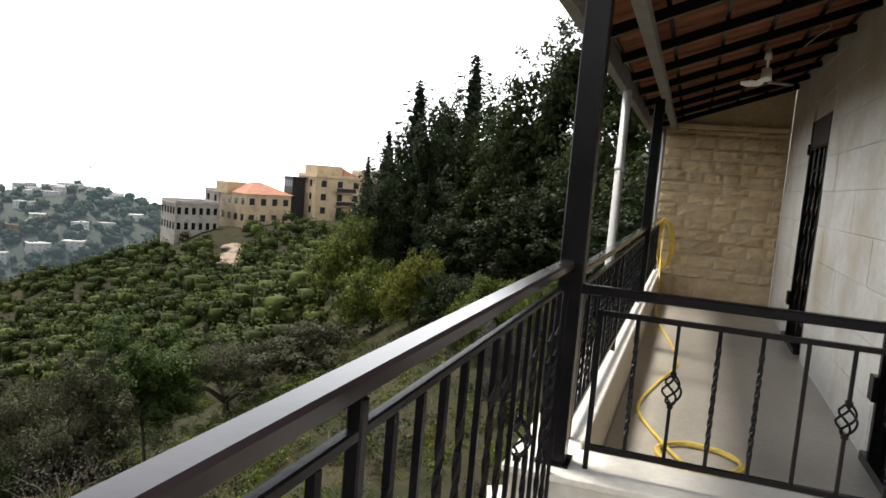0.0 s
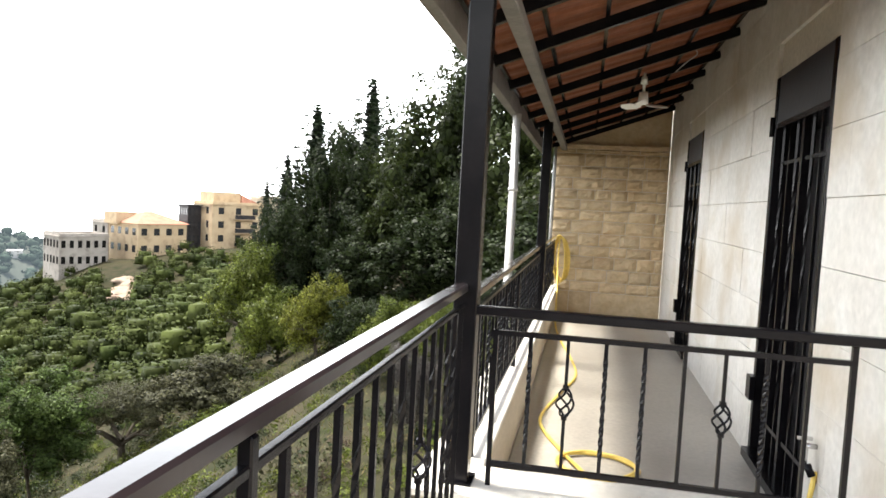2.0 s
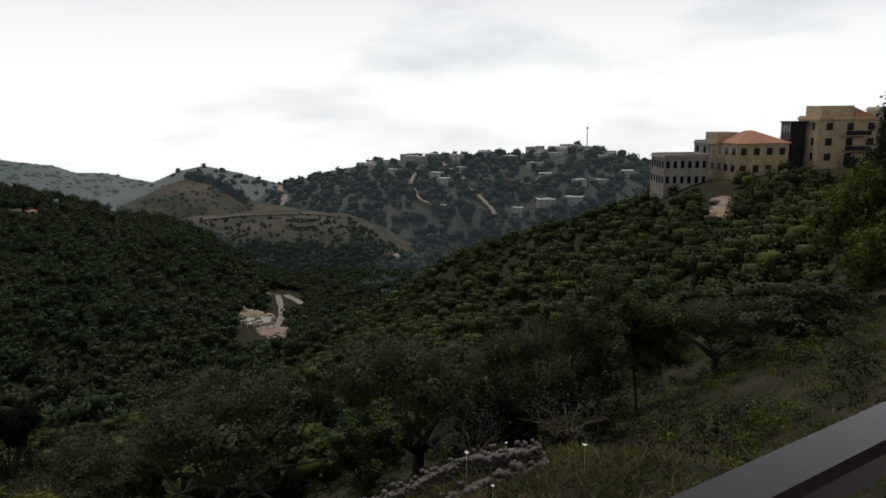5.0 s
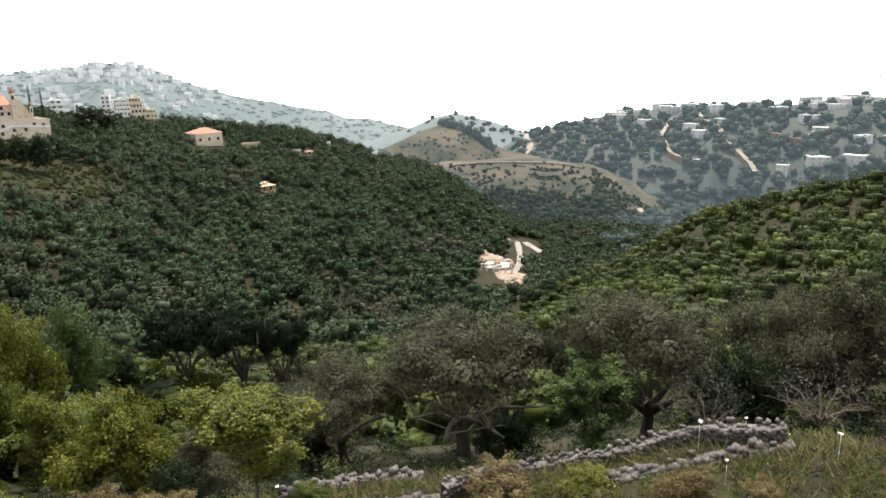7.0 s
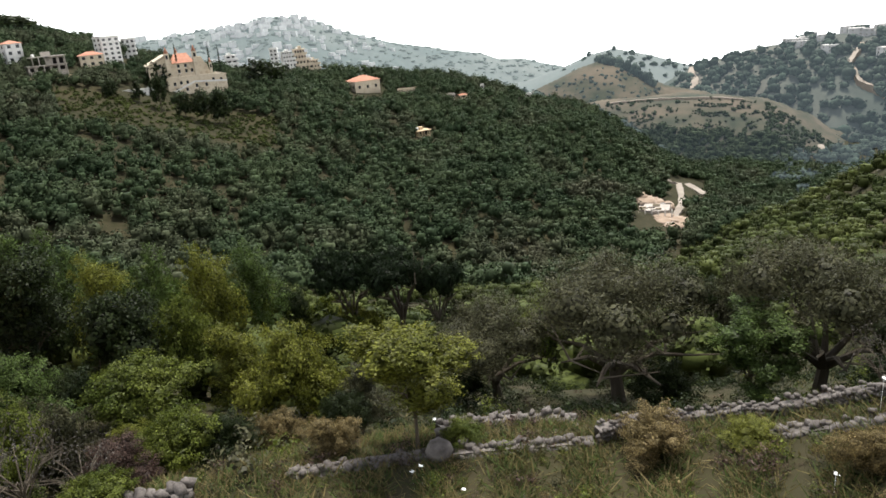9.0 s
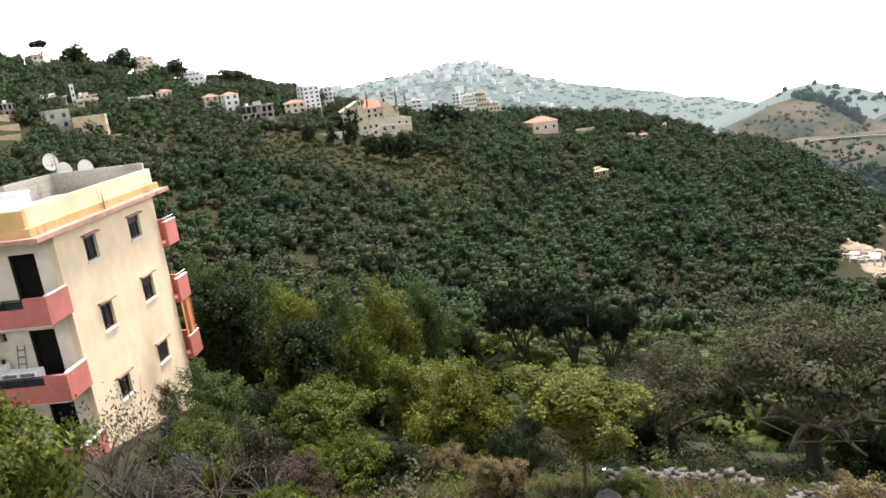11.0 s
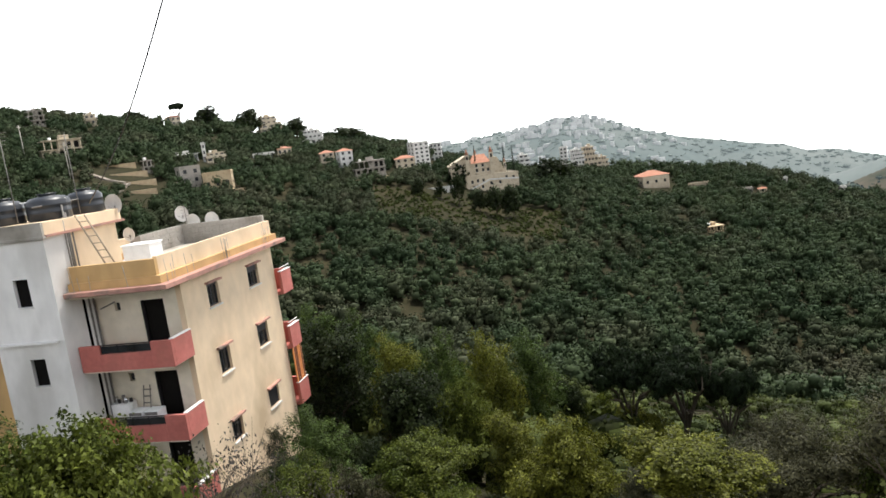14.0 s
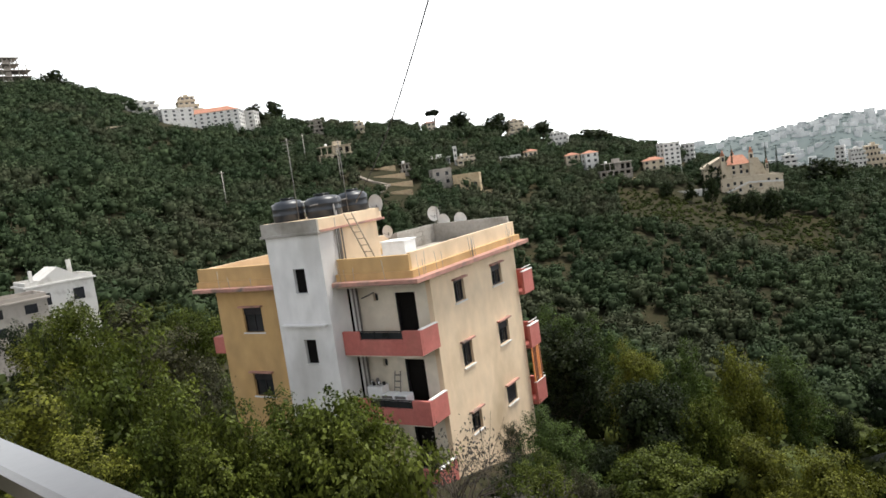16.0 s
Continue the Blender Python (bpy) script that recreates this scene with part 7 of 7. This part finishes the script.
def hill_houses():
    W, Wh, G, S = M_HWALL[0], M_HWALL[1], M_HWALL[2], M_HWALL[3]
    rows = [h for group in HOUSES for h in group]
    walls = {"cream": W, "white": Wh, "grey": G, "sand": S}
    for label, az, el, hd, hw, wall, roof, st, co, fc, df in rows:
        r = where(az, el, 150)
        p = spot(az, r)
        p.z = max(p.z, 1.45 + r * math.tan(radians(el)))
        w = 2 * r * math.tan(radians(hw)) * 0.92
        h = r * (math.tan(radians(el + hd)) - math.tan(radians(el))) * (0.75 if roof == "hip" else 0.9)
        drop = 4.0 + max(0.0, p.z - spot(az, r).z)
        if roof in ("steps", "open"):
            stacked_house(label, p, fc, w, max(w * df, 4.0), h, walls[wall], st, co, roof == "open", drop)
        else:
            house("hill_house", label, p, fc, w, w * df, h, walls[wall], roof, st, co, base_drop=drop)
    # an unfinished tower: bare slabs on pillars
    r = where(160.6, 10.4, 150)
    u = r * math.tan(radians(1.0))
    t = thing("unfinished_tower", Matrix.Translation(spot(160.6, r)) @ Matrix.Rotation(radians(160.6 + 12) + math.pi, 4, "Z"), "unfinished concrete tower of bare floors on pillars", "building")
    for q in range(6):
        x0, x1 = (-1.0, 1.0) if q < 4 else (-0.35, 0.75)
        z = q * 0.42 * u
        s = box("floor_slab", x0 * u, x1 * u, -0.8 * u, 0.8 * u, z - 0.35, z, G, t)
        if q == 5:
            continue
        for c in range(4):
            x = (x0 + (x1 - x0) * (c + 0.5) / 4) * u
            for y in (-0.6 * u, 0.6 * u):
                box("pillar", x - 0.25, x + 0.25, y - 0.25, y + 0.25, z - (3 if q == 0 else 0), z + 0.42 * u - 0.35, G, s)
        box("stair_core", 0.1 * u, 0.45 * u, -0.3 * u, 0.2 * u, z, z + 0.42 * u - 0.35, G, s)
    # garden wall and terraces
    r = where(112.1, -4.0, 150)
    p = spot(112.1, r)
    m = Matrix.Translation(p) @ Matrix.Rotation(radians(112.1) + math.pi, 4, "Z")
    t = thing("garden_wall", m, "white garden wall beside the villa", "wall")
    box("wall", -7.5, 7.5, -0.2, 0.2, -1.5, 1.5, M_HWALL[1], t)

    # stone terraces and power poles on the slope
    for az, el, hw in ((135.6, 1.1, 1.0), (135.2, 0.4, 1.3), (134.8, -0.3, 1.4), (134.4, -1.0, 0.9), (117.5, -2.5, 1.6), (128.0, -1.9, 1.0)):
        rr = where(az, el, 150)
        p = spot(az, rr)
        t = thing("terrace_wall", Matrix.Translation(p) @ Matrix.Rotation(radians(az) + math.pi + 0.12, 4, "Z"), "pale dry-stone terrace wall on the hillside", "stone wall", "hillside terraces")
        k = rr * math.tan(radians(hw))
        box("wall", -k, k, -1.2, 0.6, -1.5, 1.3, M_HWALL[3], t)
    for az, el, h in ((141.5, 2.2, 9), (148.0, -0.4, 8), (139.0, 0.6, 9), (137.2, 4.6, 8)):
        rr = where(az, el, 150)
        t = thing("power_pole", Matrix.Translation(spot(az, rr)), "thin weathered power pole on the hillside", "pole", "power poles")
        tube("shaft", (0, 0, -1), (0, 0, h + 5), 0.16, M_CONC, t, n=6)
        box("crossarm", -0.9, 0.9, -0.08, 0.08, h + 4.2, h + 4.4, M_CONC, t)


hill_houses()


def villa():
    """The big sand-coloured villa: a broad lower stage, a gabled wing, a red roof and slim spired turrets."""
    az, el = 108.4, -4.3
    r = where(az, el, 150)
    u = r * math.tan(radians(1.0))
    S = M_HWALL[0]
    p = spot(az, r)
    p.z = max(p.z, 1.45 + r * math.tan(radians(el)))
    b = thing("villa", Matrix.Translation(p) @ Matrix.Rotation(radians(az) + math.pi + radians(6), 4, "Z"), "large sand-coloured villa with a red roof and slim turrets", "villa")

    def prism(name, outline, y0, y1, material, label=""):
        bm = bmesh.new()
        f = [bm.verts.new((x * u, y1 * u, z * u)) for x, z in outline]
        g = [bm.verts.new((x * u, y0 * u, z * u)) for x, z in outline]
        bm.faces.new(f)
        bm.faces.new(g[::-1])
        for q in range(len(f)):
            bm.faces.new((f[q], g[q], g[(q + 1) % len(f)], f[(q + 1) % len(f)]))
        bmesh.ops.recalc_face_normals(bm, faces=bm.faces)
        return part(name, bm, material, b, label)
    prism("lower_stage", [(-2.7, -1), (1.5, -1), (1.5, 1.15), (-1.9, 1.15), (-2.7, 0.95)], -1.6, 0.9, S)
    prism("terrace_rail", [(-2.75, 0.97), (-1.9, 1.17), (-1.9, 1.27), (-2.75, 1.07)], 0.86, 0.94, S)
    prism("ledge", [(1.5, -0.1), (1.5, 0.02), (-0.4, 0.78), (-2.7, 0.62), (-2.7, 0.5), (-0.4, 0.66)], 0.9, 0.97, M_HWALL[1], "slanting pale stair ledge")
    prism("main_wall", [(-1.0, 1.15), (2.6, -1), (2.6, 2.0), (1.3, 2.6), (0.9, 2.15), (-1.0, 2.15)], -1.8, 0.55, S)
    prism("stepped_gable", [(-1.75, 1.15), (-0.7, 1.15), (-0.7, 2.2), (-0.95, 2.45), (-1.2, 2.4), (-1.35, 2.0), (-1.5, 1.9), (-1.6, 1.5)], 0.2, 0.6, S)
    prism("wing_roof", [(2.68, 2.0), (1.3, 2.66), (0.9, 2.2), (0.9, 2.28), (1.3, 2.76), (2.7, 2.08)], -1.9, 0.65, M_HWALL[0])
    bm = bmesh.new()
    vs = [bm.verts.new((x * u, y * u, z * u)) for x, y, z in ((-0.65, 0.7, 2.1), (0.95, 0.7, 2.1), (0.95, -1.5, 2.1), (-0.65, -1.5, 2.1), (-0.3, -0.4, 2.75), (0.6, -0.4, 2.75))]
    for f in ((0, 1, 5, 4), (2, 3, 4, 5), (1, 2, 5), (3, 0, 4), (3, 2, 1, 0)):
        bm.faces.new([vs[q] for q in f])
    part("roof", bm, M_HROOF, b, "red tiled roof")
    for x, y, wd, z0, z1, z2 in ((1.2, 0.7, 0.15, 1.5, 2.85, 3.3), (-0.72, 0.72, 0.15, 1.1, 2.85, 3.3), (-1.72, 0.8, 0.09, 1.1, 1.95, 2.3), (0.35, -1.2, 0.12, 2.1, 2.8, 3.2)):
        t = box("turret", (x - wd) * u, (x + wd) * u, (y - wd) * u, (y + wd) * u, z0 * u, z1 * u, S, b)
        box("opening", (x - wd * 0.5) * u, (x + wd * 0.5) * u, (y + wd) * u - 0.02, (y + wd) * u + 0.05, (z1 - 0.4) * u, (z1 - 0.12) * u, M_DARKGLASS, t)
        tube("spire", (x * u, y * u, z1 * u), (x * u, y * u, z2 * u), wd * 1.1 * u, M_HROOF, t, n=8, r2=0.04)
    for x, z, y in ((1.0, 0.55, 0.9), (0.55, 0.6, 0.9), (0.1, 0.6, 0.9), (-0.5, 0.3, 0.9), (-1.2, 0.3, 0.9), (-2.3, 0.55, 0.9), (-1.75, 0.62, 0.9), (0.9, 0.1, 0.9), (0.2, 0.1, 0.9),
                    (2.1, 1.35, 0.55), (1.6, 1.4, 0.55), (0.5, 1.4, 0.55), (0.0, 1.4, 0.55), (-0.4, 1.4, 0.55), (0.5, 1.78, 0.55), (0.0, 1.78, 0.55), (1.75, 1.9, 0.55)):
        w = box("window", (x - 0.09) * u, (x + 0.09) * u, y * u - 0.1, y * u + 0.04, z * u, (z + 0.24) * u, M_DARKGLASS, b)
        box("window_sill", (x - 0.11) * u, (x + 0.11) * u, y * u, y * u + 0.14, z * u - 0.12, z * u, M_HWALL[1], w)


villa()


def apartments():
    """The group of sand-coloured apartment houses on the ridge."""
    def put(az, el, r):
        p = spot(az, r)
        p.z = 1.45 + r * math.tan(radians(el))
        return p
    W, S, G = M_HWALL[0], M_HWALL[3], M_HWALL[2]
    a, _ = house("apartment_house", "sand-coloured apartment house with a red hipped roof", put(34.1, -6.2, 172), 30, 11.6, 12, 11.0, S, "hip", 3, 4, "apartment building", base_drop=6)
    box("stair_block", 2.0, 6.9, -6.2, -1.0, 10.6, 13.2, S, a)
    box("plinth", -8.5, 8.0, 5.0, 7.2, -6, 0.4, M_HWALL[0], a)
    c, _ = house("apartment_house", "tall sand-coloured apartment house with balconies", put(28.4, -5.0, 176), 22, 12.2, 12, 12.5, S, "flat", 4, 3, "apartment building", balconies=True, base_drop=8)
    box("upper_wall", -1.5, 5.0, -5.0, 3.5, 12.7, 15.4, S, c)
    bm = bmesh.new()
    vs = [bm.verts.new(v) for v in ((-5.9, -5.5, 12.8), (-1.4, -5.5, 12.8), (-1.4, 5.0, 12.8), (-5.9, 5.0, 12.8), (-1.5, -4.5, 15.0), (-1.5, 4.0, 15.0))]
    for f in ((0, 1, 4), (1, 2, 5, 4), (2, 3, 5), (3, 0, 4, 5), (3, 2, 1, 0)):
        bm.faces.new([vs[i] for i in f])
    part("roof", bm, M_HROOF, c, "red tiled lean-to roof")
    g, _ = house("glass_stairwell", "dark glazed stairwell on the apartment house", put(31.2, -5.2, 174), 24, 3.2, 5, 12.4, M_LEAD, "flat", 4, 3, "stairwell", base_drop=8, parapet=0)
    # both grey houses have window openings painted near black as shade
    d, _ = house("apartment_house", "unfinished grey concrete apartment house", put(38.9, -5.9, 168), 20, 9.6, 9, 6.6, G, "flat", 2, 6, "apartment building", win=M_ROOMSHADE, base_drop=6)
    e, _ = house("apartment_house", "grey block between the apartment houses", put(36.4, -5.6, 182), 22, 6.5, 9, 9.4, G, "flat", 3, 2, "apartment building", win=M_ROOMSHADE, base_drop=8)
    house("apartment_house", "pale block at the edge of the trees", put(25.4, -5.0, 190), 15, 7, 10, 15.5, W, "flat", 4, 2, "apartment building", base_drop=8)
    f = thing("retaining_wall", Matrix.Translation(put(30.3, -6.0, 166)) @ Matrix.Rotation(radians(30.3 + 20) + math.pi, 4, "Z"), "sand-coloured retaining wall before the apartments", "wall")
    box("wall", -4.5, 4.5, -0.5, 0.5, -5, 4.2, S, f)
    q = tagged(new("earth_scar"), "bare pale earth scar on the ridge", "earth", kind="structure")
    rr = random.Random(8)
    for k in range(9):
        p = spot(35.9 + rr.uniform(-0.7, 0.7), 136 + rr.uniform(-6, 8))
        s = rr.uniform(1.2, 2.6)
        o = link_mesh("earth", mesh_np("earth", BALL3_V * np.random.default_rng(k).uniform(0.75, 1.25, (len(BALL3_V), 1)) * np.array([s, s, s * 0.4]), BALL3_F), M_EARTH, q)
        o.matrix_basis = Matrix.Translation((p.x, p.y, p.z + 0.2))


apartments()


def building_site():
    """The pale clearing with concrete slabs on the valley side, and its road."""
    r = where(72.6, -16.5, 150)
    p = spot(72.6, r)
    m = Matrix.Translation(p + Vector((0, 0, 1.6))) @ Matrix.Rotation(radians(72.6) + math.pi, 4, "Z")
    s = thing("building_site", m, "pale concrete slab of a building site with short walls", "building site")
    u = r * math.tan(radians(1.0))
    bm = bmesh.new()
    f = [bm.verts.new((x * u, y, 0.3)) for x, y in ((-1.15, -4.5), (0.8, -4.5), (1.3, 3.5), (0.2, 5.2), (-1.0, 4))]
    g = [bm.verts.new((v.co.x, v.co.y, -6)) for v in f]
    bm.faces.new(f)
    for q in range(5):
        bm.faces.new((f[q], g[q], g[(q + 1) % 5], f[(q + 1) % 5]))
    bmesh.ops.recalc_face_normals(bm, faces=bm.faces)
    part("slab", bm, M_HWALL[2], s)
    rr = random.Random(2)
    for k in range(10):
        x, y = rr.uniform(-1.3, 1.0) * u, rr.uniform(-4, 4)
        box("wall_stub", x, x + rr.uniform(1.0, 3), y, y + 0.3, 0.3, rr.uniform(0.6, 1.3), M_HWALL[k % 3], s)
    for k in range(6):
        tube("column", (-1.2 * u + 2.2 * k, 7.4, -6), (-1.2 * u + 2.2 * k, 7.4, rr.uniform(0.5, 2)), 0.22, M_CONC, s, n=8)
    bank = tagged(new("earth_bank"), "reddish dug earth bank round the building site", "earth", kind="structure")
    for k in range(22):
        az = 70.9 + 3.6 * rr.random()
        q = spot(az, r + 8 + rr.uniform(0, 8)) if k < 14 else spot(70.9 + rr.uniform(-0.5, 1.2), r - rr.uniform(6, 24))
        sz = rr.uniform(1.4, 3.0)
        o = link_mesh("earth", mesh_np("earth", BALL3_V * np.random.default_rng(k).uniform(0.75, 1.25, (len(BALL3_V), 1)) * np.array([sz * 1.5, sz * 1.5, sz * (0.9 if k < 14 else 0.35)]), BALL3_F), M_EARTH, bank)
        o.matrix_basis = Matrix.Translation((q.x, q.y, q.z + 0.4))

    def track(label, line, width, lift=0.7, at=None):
        bm = bmesh.new()
        prev = None
        pts = []
        for i in range(len(line) - 1):
            for k in range(10):
                t = k / 10
                pts.append((line[i][0] + (line[i + 1][0] - line[i][0]) * t, line[i][1] + (line[i + 1][1] - line[i][1]) * t))
        pts.append(line[-1])
        P = [(at(*c) if at else spot(c[0], where(c[0], c[1], 150))) + Vector((0, 0, lift)) for c in pts]
        for i, q in enumerate(P):
            d = (P[min(i + 1, len(P) - 1)] - P[max(i - 1, 0)])
            d.z = 0
            n = Vector((-d.y, d.x, 0)).normalized() * width * rr.uniform(0.4, 0.6)
            cur = [bm.verts.new(q + n), bm.verts.new(q - n), bm.verts.new(q - n * 1.2 - Vector((0, 0, 3 + lift))), bm.verts.new(q + n * 1.2 - Vector((0, 0, 3 + lift)))]
            if prev:
                for k in range(4):
                    bm.faces.new((prev[k], prev[(k + 1) % 4], cur[(k + 1) % 4], cur[k]))
            prev = cur
        part("track", bm, M_ROAD, tagged(new("dirt_road"), label, "road", kind="structure"))
    track("pale dirt road past the building site", [(72.2, -13.9), (71.6, -14.2), (70.9, -14.4), (70.7, -15.2), (70.6, -15.9), (71.0, -16.7), (71.6, -17.6)], 2.6)
    track("pale dirt road behind the site", [(70.3, -14.4), (69.6, -14.8), (68.9, -15.2)], 3.2)
    track("steep white road on the far hillside", [(70.1, 0.02), (70.2, 0.12), (69.9, 0.2), (70.1, 0.27)], 8, 4.0, AT_TOWN)
    track("pale road climbing the village hill", [(57.4, 0.18), (56.3, 0.27), (55.0, 0.36), (53.4, 0.44), (53.0, 0.47)], 5.5, 5.0, AT_TOWN)
    track("pale track below the village", [(59.2, 0.2), (59.9, 0.31), (59.2, 0.38), (57.4, 0.45)], 4.5, 5.0, AT_TOWN)
    track("pale rocky track down the valley's shoulder", [(61.2, 0.18), (60.6, 0.3), (60.9, 0.4), (60.2, 0.52)], 3.5, 2.5, AT_SPUR)
    track("pale path along the terraces", [(76.5, 0.06), (73.5, 0.04), (70.5, 0.05), (66.5, 0.03)], 2.0, 1.5, AT_SPUR)
    track("pale dirt track among the trees", [(88.4, -8.2), (87.7, -8.5), (87.3, -9.0), (87.8, -9.4)], 2.4)
    track("pale zigzag track between the terraces", [(137.9, 0.9), (136.6, 0.2), (135.4, -0.2), (136.6, -0.9), (138.0, -1.6)], 2.4)
    track("pale track across the hill", [(52.2, 0.31), (50.2, 0.33), (48.4, 0.31)], 4, 5.0, AT_TOWN)


building_site()


def villages():
    r = random.Random(17)
    labels = ("small pale village house on the hazy hill", "pale concrete house on the village hill", "low white house on the far hill")
    for k in range(70):
        az = r.uniform(42.5, 64) if k % 3 else r.uniform(43, 50)
        t = r.uniform(0.0, 0.13) if k % 5 else r.uniform(0.2, 0.48)
        p = AT_TOWN(az, t)
        w = r.uniform(9, 20)
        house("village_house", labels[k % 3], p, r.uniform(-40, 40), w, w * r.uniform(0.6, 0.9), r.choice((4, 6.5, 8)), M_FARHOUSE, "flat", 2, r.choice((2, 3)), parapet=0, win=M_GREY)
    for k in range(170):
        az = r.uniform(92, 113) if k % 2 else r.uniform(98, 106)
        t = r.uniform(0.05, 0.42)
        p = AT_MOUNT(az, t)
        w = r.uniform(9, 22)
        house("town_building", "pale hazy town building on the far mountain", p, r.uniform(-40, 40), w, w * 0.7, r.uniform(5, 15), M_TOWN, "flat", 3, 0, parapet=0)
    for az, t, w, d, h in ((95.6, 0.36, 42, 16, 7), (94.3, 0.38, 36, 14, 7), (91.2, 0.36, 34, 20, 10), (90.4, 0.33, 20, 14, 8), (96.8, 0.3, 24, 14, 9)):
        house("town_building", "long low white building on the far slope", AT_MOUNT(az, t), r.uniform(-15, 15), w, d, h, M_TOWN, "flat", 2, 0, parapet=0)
    p = AT_TOWN(45.8, 0.0)
    t = thing("radio_mast", Matrix.Translation(p), "tall thin radio mast on the village hill", "mast")
    tube("mast", (0, 0, -2), (0, 0, 29), 0.8, M_FARHOUSE, t, n=6, r2=0.5)
    tube("head", (0, 0, 27), (0, 0, 30), 1.2, M_FARHOUSE, t, n=6)


villages()


def lower_houses():
    """White houses down the valley side, beyond the bushes."""
    Wh, G = M_HWALL[1], M_HWALL[2]
    for label, az, el, r, w, d, h, st, co, fc, roof in (("white two-storey house with arched gable below", 160.6, -5.6, 105, 7.8, 7, 3.6, 1, 2, 12, "flat"), ("grey concrete house beside the white one", 163.6, -7.0, 96, 7, 6, 4.2, 2, 2, 10, "flat")):
        p = spot(az, r)
        p.z = 1.45 + r * math.tan(radians(el))
        b, m = house("hill_house", label, p, fc, w, d, h, Wh if "white" in label[:6] else G, roof, st, co, base_drop=6)
        if "gable" in label:
            bm = bmesh.new()
            f = [bm.verts.new(v) for v in ((-2.2, 3.52, 4.3), (2.2, 3.52, 4.3), (0, 3.52, 5.7))]
            g = [bm.verts.new((v.co.x, -3, v.co.z)) for v in f]
            bm.faces.new(f)
            bm.faces.new(g[::-1])
            for i in range(3):
                bm.faces.new((f[(i + 1) % 3], f[i], g[i], g[(i + 1) % 3]))
            part("gable", bm, Wh, b)
            box("chimney", -2.6, -2.1, -1, -0.5, 4, 6.2, Wh, b)
            box("chimney", 2.3, 2.7, 0, 0.4, 4, 5.6, Wh, b)


lower_houses()
